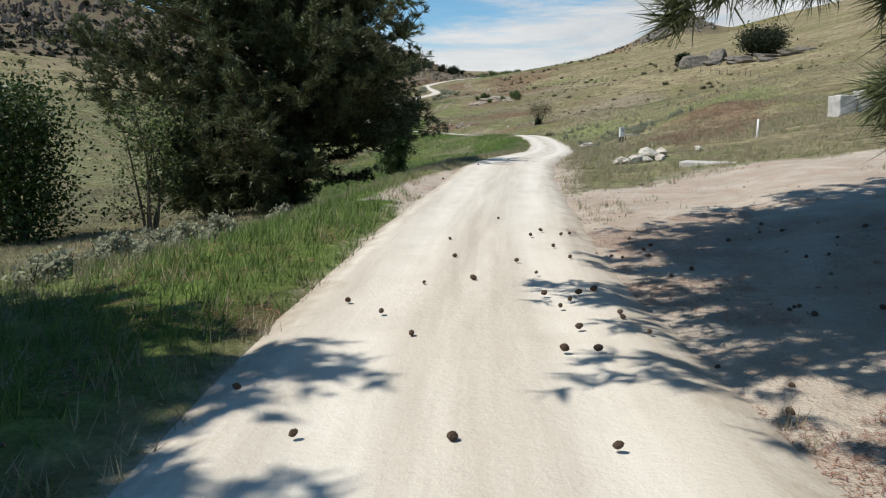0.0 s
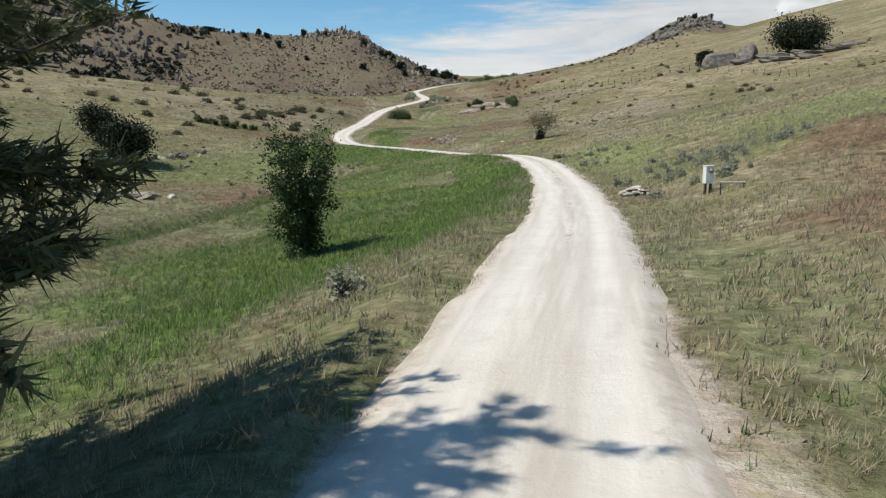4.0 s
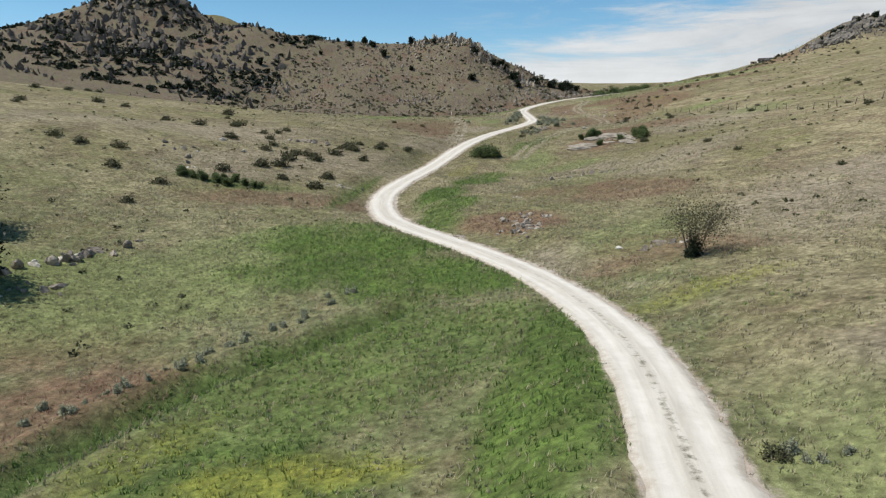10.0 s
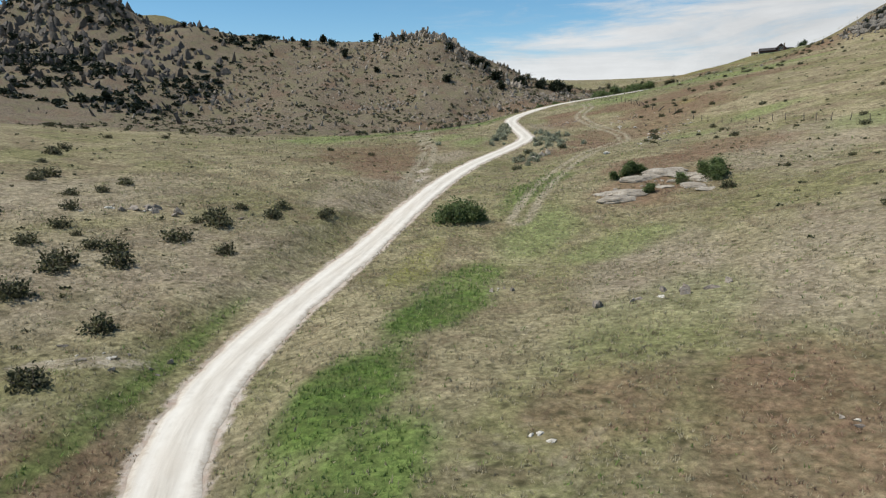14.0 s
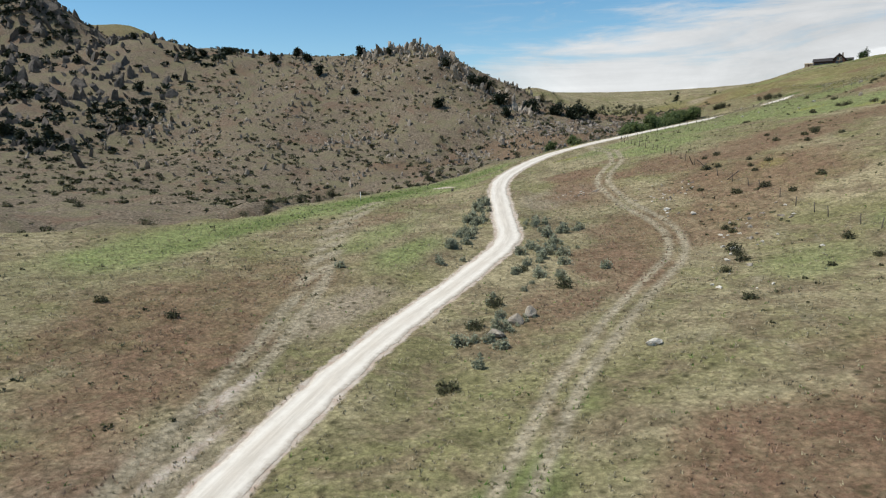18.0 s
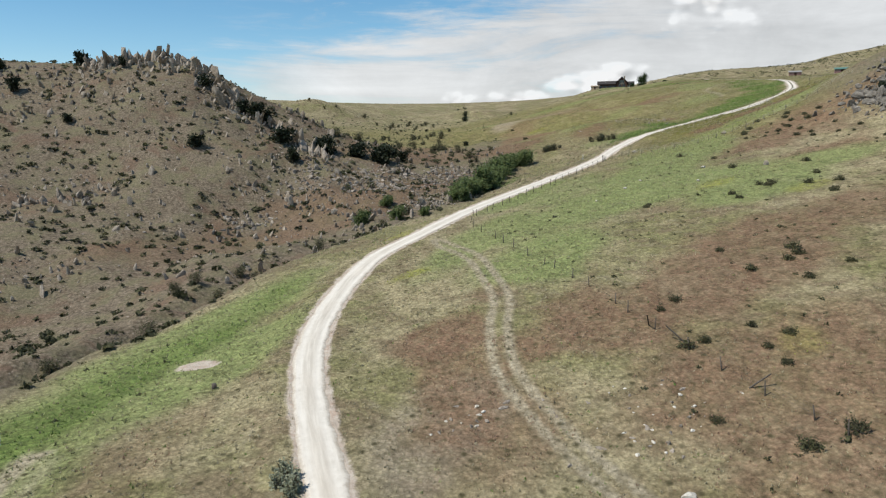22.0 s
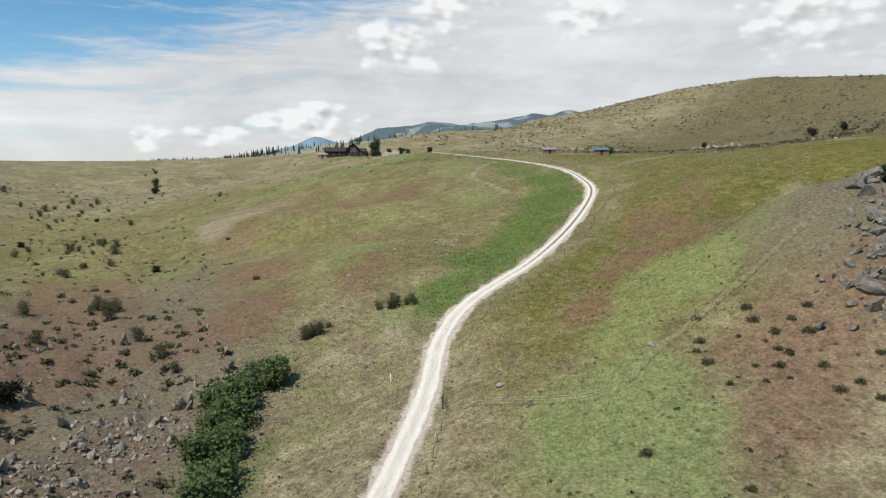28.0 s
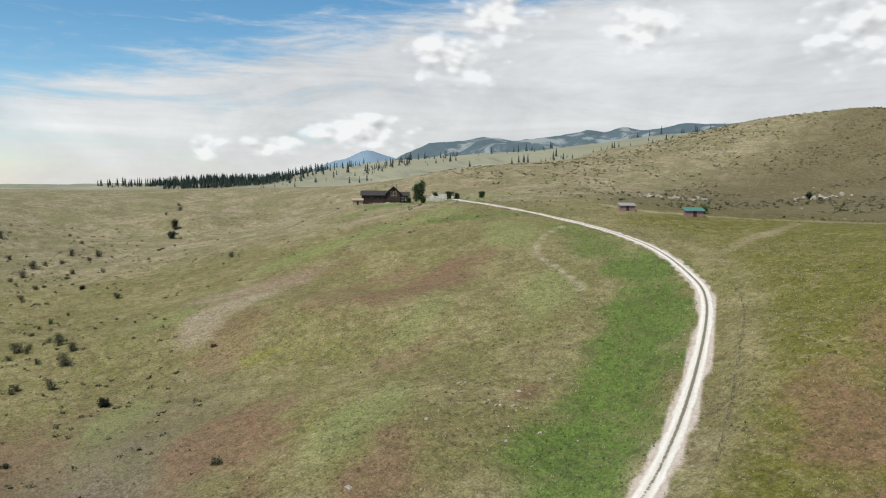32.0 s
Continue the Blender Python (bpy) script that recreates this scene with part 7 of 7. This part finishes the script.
# ---------------------------------------------------------------- the distance
def grass_hills():
    m = Mat("far_grassland", 0.95, 0.1).world()
    c = m.mix(m.noise(0.004, 6, 0.7, 0.6), (0.175, 0.178, 0.120), (0.315, 0.298, 0.205))
    c = m.mix(m.ramp(m.noise(0.009, 6, 0.7, 1.0, (1, 0.5, 1)), 0.52, 0.62, 0.0, 0.5), c, (0.125, 0.140, 0.110))
    m.colour(m.mix(m.ramp(m.noise(0.006, 5, 0.7, 0.5, (0.5, 1, 1)), 0.56, 0.66, 0.0, 0.6), c, (0.36, 0.335, 0.245)))
    return m.mat


FAR_GRASS = grass_hills()


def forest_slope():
    # distance haze is mixed into these colours: blue-grey woods, washed-out clearings
    m = Mat("hazy_forested_mountain", 0.95, 0.1).world()
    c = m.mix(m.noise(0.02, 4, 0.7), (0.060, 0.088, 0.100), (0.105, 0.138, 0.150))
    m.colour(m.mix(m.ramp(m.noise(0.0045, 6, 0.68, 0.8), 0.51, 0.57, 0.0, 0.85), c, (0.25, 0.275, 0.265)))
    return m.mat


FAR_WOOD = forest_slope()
# the peak's blue is haze of distance put into its base colour
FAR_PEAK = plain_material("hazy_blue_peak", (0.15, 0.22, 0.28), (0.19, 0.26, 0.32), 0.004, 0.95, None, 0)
FAR_CONIFER = leaf_material("far_conifers", (0.016, 0.028, 0.022), (0.036, 0.052, 0.036), 0, 0)


def far_range(name, crest, reach, base, mat, rough, label):
    """A long hill or range: its crest line, falling forward over reach metres."""
    line = spline(crest, 30)
    rows = np.concatenate([np.linspace(0, 1, 22), np.linspace(1.06, 1.6, 6)])
    c = line[:, :2] - np.array([41.0, 380.0])
    d = np.linalg.norm(c, axis=1)
    out = c / d[:, None]
    verts = []
    for v in rows:
        p = line[:, :2] + out * reach * (v - 1)
        u = np.clip(v, 0, 1)
        z = base + (line[:, 2] - base) * (u * u * (3 - 2 * u)) - np.maximum(v - 1, 0) * 160
        n = fbm(p[:, 0] / (reach * 0.32), p[:, 1] / (reach * 0.32), 5, 81) - 0.5
        z = z + (fbm(p[:, 0] / 90, p[:, 1] / 90, 3, 83) - 0.5) * rough * 0.45 + n * rough * (0.35 + 0.65 * np.sin(math.pi * min(v, 1) * 0.96))
        verts.append(np.stack([p[:, 0], p[:, 1], z], 1))
    ob = new(name, link_mesh(name, np.vstack(verts), grid_faces(len(line), len(rows)), mat))
    return tagged(ob, label, "hill", kind="structure"), line


far_range("backdrop_grass_hills", [(-500, 2240, 58), (163, 2251, 70), (446, 2209, 82), (564, 2178, 104), (671, 2143, 121), (751, 2112, 133), (858, 2064, 143), (962, 2009, 154), (1064, 1947, 161), (1184, 1862, 175), (1296, 1769, 192), (1445, 1620, 207), (1900, 1300, 210), (2400, 1000, 230)], 900, 25, FAR_GRASS, 22, "pale grass hills beyond the house")
far_range("backdrop_forest_ridge", [(-200, 2100, 50), (100, 2110, 62), (264, 2100, 72), (336, 2090, 76), (435, 2070, 78), (524, 2050, 80), (640, 2010, 76)], 300, 20, FAR_GRASS, 8, "low wooded rise on the horizon")
far_range("backdrop_far_peak", [(1080, 4700, 60), (1380, 4620, 190), (1480, 4590, 215), (1610, 4560, 272), (1720, 4520, 238), (1850, 4460, 200), (2000, 4400, 150)], 700, 40, FAR_PEAK, 20, "far peak, pale blue with haze")
far_range("backdrop_blue_mountains", [(1480, 4080, 120), (1600, 4030, 215), (1665, 4004, 246), (1750, 3965, 289), (1915, 3882, 308), (2038, 3813, 330), (2158, 3740, 312), (2288, 3655, 326), (2415, 3564, 340), (2476, 3518, 360), (2549, 3460, 342), (2619, 3401, 370), (2700, 3331, 361), (2831, 3208, 379), (3069, 2952, 392), (3419, 2475, 386)], 900, 60, FAR_WOOD, 70, "haze-blue forested mountains on the horizon")


def conifers():
    """Far woods: narrow pointed trees on the horizon, too many and too small to tell apart."""
    r = np.random.default_rng(88)
    x = np.concatenate([r.uniform(60, 560, 900), r.uniform(190, 460, 700), r.uniform(420, 760, 60)])
    y = np.concatenate([2095 - 0.1 * (x[:900] - 264) - 60 * r.uniform(0, 1, 900), 2090 - 0.1 * (x[900:1600] - 264) - 110 * r.uniform(0, 1, 700), r.uniform(1850, 2050, 60)])
    keep = r.uniform(0, 1, len(x)) < np.interp(x, [60, 160, 230, 400, 560, 760], [0.1, 0.3, 1, 1, 0.4, 0.3])
    x, y = x[keep], y[keep]
    # loose groups on the open hills
    for _ in range(64):
        u = r.uniform(0, 1)
        cx, cy = np.interp(u, [0, 0.4, 1], [470, 860, 1500]), np.interp(u, [0, 0.4, 1], [2190, 2040, 1580])
        back = r.uniform(10, 420)
        n = r.integers(2, 9)
        way = np.array([cx - 41, cy - 380]) / math.hypot(cx - 41, cy - 380)
        x = np.append(x, cx - way[0] * back + way[1] * 22 * r.normal(size=n))
        y = np.append(y, cy - way[1] * back - way[0] * 22 * r.normal(size=n))
    deps = bpy.context.evaluated_depsgraph_get()
    v, f = [], []
    for a, b in zip(x, y):
        hit, place, *_ = scene.ray_cast(deps, Vector((a, b, 600)), Vector((0, 0, -1)))
        if not hit:
            continue
        h = 5 + 15 * r.uniform(0, 1) ** 1.4
        for lay in range(4):
            z0, w = place.z + h * (0.08 + 0.22 * lay), h * 0.17 * (1 - 0.22 * lay)
            n = len(v)
            t = r.uniform(0, 6.28)
            for k in range(6):
                ww = w * r.uniform(0.75, 1.2)
                v.append((a + ww * math.cos(t + k * 1.047), b + ww * math.sin(t + k * 1.047), z0))
            v.append((a, b, z0 + h * 0.36))
            f.extend((n + k, n + (k + 1) % 6, n + 6) for k in range(6))
    tagged(new("far_forest", link_mesh("far_forest", v, f, FAR_CONIFER, False)), "dark conifer forest along the far horizon", "forest", kind="stuff")


bpy.context.view_layer.update()
conifers()

# ---------------------------------------------------------------- scree and brush on the stony slopes


def scree(name, places, sizes, mat, tall, seed, label):
    """Small angular stones, joined: too many to tell apart."""
    r = np.random.default_rng(seed)
    g = (1 + 5 ** 0.5) / 2
    ico = unit(np.array([(-1, g, 0), (1, g, 0), (-1, -g, 0), (1, -g, 0), (0, -1, g), (0, 1, g), (0, -1, -g), (0, 1, -g), (g, 0, -1), (g, 0, 1), (-g, 0, -1), (-g, 0, 1)], float))
    tri = np.array([(0, 11, 5), (0, 5, 1), (0, 1, 7), (0, 7, 10), (0, 10, 11), (1, 5, 9), (5, 11, 4), (11, 10, 2), (10, 7, 6), (7, 1, 8), (3, 9, 4), (3, 4, 2), (3, 2, 6), (3, 6, 8), (3, 8, 9), (4, 9, 5), (2, 4, 11), (6, 2, 10), (8, 6, 7), (9, 8, 1)])
    n = len(places)
    z = height(places[:, 0], places[:, 1])
    v = ico[None] * r.uniform(0.6, 1.25, (n, 12, 1)) * np.stack([r.uniform(0.4, 1.0, n), r.uniform(0.3, 0.8, n), tall * r.uniform(0.5, 1.2, n)], 1)[:, None]
    a = r.uniform(0, 6.28, n)
    c, s = np.cos(a)[:, None], np.sin(a)[:, None]
    x, y = v[..., 0] * c - v[..., 1] * s, v[..., 0] * s + v[..., 1] * c
    lean = 0.45 * r.normal(size=(n, 1)) - 0.25
    v = np.stack([x + 0.25 * v[..., 2] * r.normal(size=(n, 1)), y + lean * v[..., 2], v[..., 2]], 2) * sizes[:, None, None]
    v = v + np.stack([places[:, 0], places[:, 1], z + 0.15 * sizes * tall], 1)[:, None]
    f = (tri[None] + 12 * np.arange(n)[:, None, None]).reshape(-1, 3)
    tagged(new(name, link_mesh(name, v.reshape(-1, 3), f, mat, False)), label, "stones", kind="stuff")


def brush_cover(name, places, sizes, mat, seed, label, count=16):
    """Low shrubs far off, joined: leaves heaped over each spot."""
    r = np.random.default_rng(seed)
    n = len(places)
    z = height(places[:, 0], places[:, 1])
    u = unit(r.normal(size=(n, count, 3)))
    u[..., 2] = np.abs(u[..., 2])
    p = u * r.uniform(0.4, 1.0, (n, count, 1)) * np.array([1, 1, 0.75]) * sizes[:, None, None] + np.stack([places[:, 0], places[:, 1], z], 1)[:, None]
    v, f = leaves(p.reshape(-1, 3), 1.0, r, 0.9)
    s = np.repeat(sizes, count)[:, None, None] * 0.42
    mid = p.reshape(-1, 1, 3)
    v = (v.reshape(-1, 4, 3) - mid) * s + mid
    tagged(new(name, link_mesh(name, v.reshape(-1, 3), f, mat, False)), label, "brush", kind="stuff")


rf = np.random.default_rng(66)


def stony_spots(n, x0, x1, y0, y1, need, scale=14, base=0.07):
    p = np.stack([rf.uniform(x0, x1, n), rf.uniform(y0, y1, n)], 1)
    k = rocky(p[:, 0], p[:, 1]) * (base + 1.3 * step(need, need + 0.22, fbm(p[:, 0] / scale, p[:, 1] / scale, 4, 37)))
    return p[rf.uniform(0, 1, n) < k]


near = stony_spots(11000, -120, 45, 335, 470, 0.56)
scree("ridge_stones", near, 0.10 + 0.45 * rf.uniform(0, 1, len(near)) ** 2.5, ROCK_SLOPE, 0.8, 401, "grey-brown loose stones over the ridge slope")
blades_ = stony_spots(6000, -140, 40, 345, 462, 0.60, 9)
scree("ridge_fins", blades_, 0.2 + 0.75 * rf.uniform(0, 1, len(blades_)) ** 2, ROCK_SLOPE, 1.9, 402, "grey-brown upright stone fins over the ridge slope")
west = stony_spots(5000, -300, -100, 335, 480, 0.52, 20)
west = west[rf.uniform(0, 1, len(west)) < step(-100, -170, west[:, 0])]
scree("crag_stones", west, 0.3 + 1.5 * rf.uniform(0, 1, len(west)) ** 2, ROCK_DARK, 1.9, 403, "dark broken rock over the high crags")
knoll = np.vstack([around(109, 374, 500, 7, 5, rf), around(116, 379, 300, 5, 3.5, rf)])
scree("knoll_stones", knoll, 0.2 + 0.9 * rf.uniform(0, 1, len(knoll)) ** 2, ROCK_KNOLL, 1.0, 404, "grey loose stones round the knoll")
toe = np.vstack([around(0, 400, 1300, 11, 9, rf), around(12, 412, 700, 8, 5, rf), around(23, 420, 400, 4, 3, rf), around(12.5, 387, 500, 3, 3, rf)])
toe = toe[near_line(toe[:, 0], toe[:, 1], ROAD, 9)[0] > 7]
scree("gully_stones", toe, 0.08 + 0.42 * rf.uniform(0, 1, len(toe)) ** 2.2, ROCK_PALE, 0.8, 405, "grey loose stones above the gully")
crestline = np.stack([rf.uniform(-75, -8, 420), np.zeros(420)], 1)
crestline[:, 1] = np.interp(crestline[:, 0], [-75, -62, -46, -27, -8], [456, 449, 447, 434, 420]) + 3.0 * rf.normal(size=420)
scree("crest_fins", crestline, 0.35 + 1.3 * rf.uniform(0, 1, 420) ** 2, ROCK_SLOPE, 1.9, 406, "jagged grey fins along the ridge crest")
hill = np.stack([rf.uniform(255, 620, 8000), rf.uniform(480, 830, 8000)], 1)
scree("hill_stones", hill[:400], 0.3 + 0.8 * rf.uniform(0, 1, 400) ** 2, ROCK_GREY, 0.7, 407, "grey stones over the far hill")

pebbles = np.stack([rf.uniform(-4, 7, 2600), rf.uniform(1.2, 52, 2600)], 1)
dp, _, side_ = near_line(pebbles[:, 0], pebbles[:, 1], ROAD, 12)
pebbles = pebbles[(dp > 1.55) & (rf.uniform(0, 1, len(dp)) < covers(pebbles[:, 0], pebbles[:, 1])[3] + 0.1)]
scree("verge_pebbles", pebbles, 0.012 + 0.035 * rf.uniform(0, 1, len(pebbles)) ** 2, ROCK_SLOPE, 0.6, 408, "loose pebbles along the gravel verge")


def litter(n, seed):
    """Fallen reddish needles lying in drifts on the gravel under the pines."""
    r = np.random.default_rng(seed)
    p = np.vstack([np.stack([r.uniform(1.9, 8, n), r.uniform(2, 12.5, n)], 1), np.stack([r.uniform(-4, -1.4, n // 4), r.uniform(2, 12, n // 4)], 1)])
    p = p[fbm(p[:, 0] / 0.9, p[:, 1] / 0.9, 3, 97) > 0.52]
    d, zr, _ = near_line(p[:, 0], p[:, 1], ROAD, 12)
    z = np.where(d < 1.5, zr + 0.03, height(p[:, 0], p[:, 1]) + 0.012)
    a = r.uniform(0, 6.28, len(p))
    way = np.stack([np.cos(a), np.sin(a), 0.06 * r.normal(size=len(p))], 1) * r.uniform(0.05, 0.11, (len(p), 1))
    side = np.stack([-np.sin(a), np.cos(a), 0 * a], 1) * 0.0032
    c = np.column_stack([p, z])
    v = np.stack([c - side, c + side, c + way], 1).reshape(-1, 3)
    tagged(new("needle_litter", link_mesh("needle_litter", v, np.arange(len(v)).reshape(-1, 3), LITTER, False)), "reddish fallen pine needles on pale gravel", "pine needles", kind="stuff")


LITTER = leaf_material("fallen_needles", (0.19, 0.085, 0.058), (0.36, 0.19, 0.13), 0, 0)
litter(60000, 421)
b1_ = stony_spots(5200, -140, 42, 290, 475, 0.30)
brush_cover("ridge_brush", b1_, 0.25 + 0.75 * rf.uniform(0, 1, len(b1_)) ** 1.6, SHRUB, 411, "low dark brush over the ridge slope", 24)
b2_ = stony_spots(5200, -300, -130, 350, 480, 0.46, 16)
b2_ = b2_[rf.uniform(0, 1, len(b2_)) < 0.25 + 0.9 * step(0.48, 0.62, fbm(b2_[:, 0] / 16, b2_[:, 1] / 16, 3, 77))]
brush_cover("crag_brush", b2_, rf.uniform(0.6, 2.3, len(b2_)), JUNIPER, 412, "dark brush between the high crags", 26)
hill = hill[fbm(hill[:, 0] / 30, hill[:, 1] / 30, 3, 47) > 0.44]
brush_cover("hill_brush", hill, 0.35 + 1.0 * rf.uniform(0, 1, len(hill)) ** 2, SHRUB, 413, "low brush over the far hill", 10)
b5_ = np.stack([rf.uniform(20, 260, 5200), rf.uniform(385, 700, 5200)], 1)
b5_ = b5_[(near_line(b5_[:, 0], b5_[:, 1], ROAD, 8)[0] > 3) & (fbm(b5_[:, 0] / 18, b5_[:, 1] / 18, 3, 49) > 0.46)]
brush_cover("upland_tussocks", b5_, rf.uniform(0.10, 0.36, len(b5_)), SHRUB, 416, "small dark tussocks over the upland grass", 9)
b3_ = np.vstack([np.stack([rf.uniform(-80, 60, 1600), rf.uniform(470, 790, 1600)], 1), np.stack([rf.uniform(60, 260, 500), rf.uniform(600, 820, 500)], 1)])
b3_ = b3_[(fbm(b3_[:, 0] / 25, b3_[:, 1] / 25, 3, 43) > 0.42)]
brush_cover("draw_brush", b3_, rf.uniform(0.25, 0.8, len(b3_)), SHRUB, 414, "low brush along the draw", 12)
b4_ = np.vstack([np.stack([rf.uniform(18, 90, 900), rf.uniform(120, 380, 900)], 1), np.stack([rf.uniform(-100, -17, 700), rf.uniform(100, 330, 700)], 1)])
b4_ = b4_[near_line(b4_[:, 0], b4_[:, 1], ROAD, 8)[0] > 4]
brush_cover("slope_brush", b4_, rf.uniform(0.12, 0.42, len(b4_)), SHRUB, 415, "small dark tussocks over the dry slopes", 12)

# ---------------------------------------------------------------- grass


def grass(name, x0, x1, y0, y1, n, length, width, blades, lean, seed, reach=None):
    """Tufts over one stretch of ground, sorted by the cover they grow in."""
    r = np.random.default_rng(seed)
    x, y = r.uniform(x0, x1, n), r.uniform(y0, y1, n)
    d, _, _ = near_line(x, y, ROAD, 60 if reach else 8)
    lush, green, red, bare, stony, tan, yellow, ditch = covers(x, y)
    clump = fbm(x / 2.2, y / 2.2, 3, 23)
    keep = (d > np.where(y < 30, 1.6, 1.45)) & (r.uniform(0, 1, n) > bare * 1.15) & (clump + 0.35 * lush + 0.15 * green > r.uniform(0.25, 0.6, n)) & (stony < 0.5)
    if reach:
        keep &= d < reach * r.uniform(0.35, 1, n)
    x, y, lush, green, red = x[keep], y[keep], lush[keep], green[keep], red[keep]
    z = height(x, y) - 0.02
    yellow, ditch = yellow[keep], ditch[keep]
    p, q = r.uniform(0, 1, len(x)), r.uniform(0, 1, len(x))
    kind = np.where(p > 1 - red * 0.8, 1, np.where(q < 0.10, 0, 2))
    kind = np.where(q < green * 0.8, 3, kind)
    kind = np.where(p < np.maximum(lush * 0.95, ditch), 0, kind)
    kind = np.where(q < yellow * 0.7, 4, kind)
    withered = (fbm(x / 5, y / 5, 3, 29) > 0.55) & (r.uniform(0, 1, len(x)) < 0.3)
    kind = np.where((kind == 0) & withered & (ditch < 0.3), 3, kind)
    for k, (mat, word) in enumerate(((GRASS_LUSH, "green"), (GRASS_RED, "russet"), (GRASS_DRY, "dry"), (GRASS_PALE, "pale_green"), (GRASS_YELLOW, "yellow"))):
        m = kind == k
        if m.sum() < 10:
            continue
        grow = 0.65 + 0.5 * r.uniform(0, 1, m.sum()) + 0.35 * lush[m] + 0.9 * ditch[m]
        at = np.stack([x[m], y[m], z[m]], 1)
        way = np.tile([0.12, 0.05, 1.0], (len(at), 1)) + lean * r.normal(size=(len(at), 3)) * np.array([1, 1, 0])
        way = unit(way)
        dd = unit(way[:, None] + 0.34 * r.normal(size=(len(at), blades, 3)))
        dd[..., 2] = np.abs(dd[..., 2])
        side = unit(np.cross(dd, r.normal(size=(len(at), blades, 3))))
        ln = length * grow[:, None, None] * r.uniform(0.55, 1.15, (len(at), blades, 1))
        base = at[:, None] + np.concatenate([0.22 * length * r.normal(size=(len(at), blades, 2)), np.zeros((len(at), blades, 1))], 2)
        v = np.stack([base - side * width, base + side * width, base + dd * ln], 2).reshape(-1, 3)
        ob = new(name + "_" + word, link_mesh(name + "_" + word, v, np.arange(len(v)).reshape(-1, 3), mat, False))
        tagged(ob, word.replace("_", " ") + " grass tufts over the hillside and verges", "grass", kind="stuff")


grass("verge_grass", -16, 26, 0.5, 30, 52000, 0.20, 0.006, 8, 0.2, 301)
grass("verge_grass", -22, 30, 30, 70, 42000, 0.24, 0.011, 7, 0.2, 305)
grass("meadow_grass", -45, 48, 66, 205, 110000, 0.24, 0.022, 5, 0.25, 302, 60)
grass("slope_grass", -60, 120, 200, 430, 120000, 0.26, 0.042, 4, 0.4, 303, 60)
grass("upland_grass", 20, 215, 380, 640, 70000, 0.32, 0.08, 3, 0.45, 304, 60)
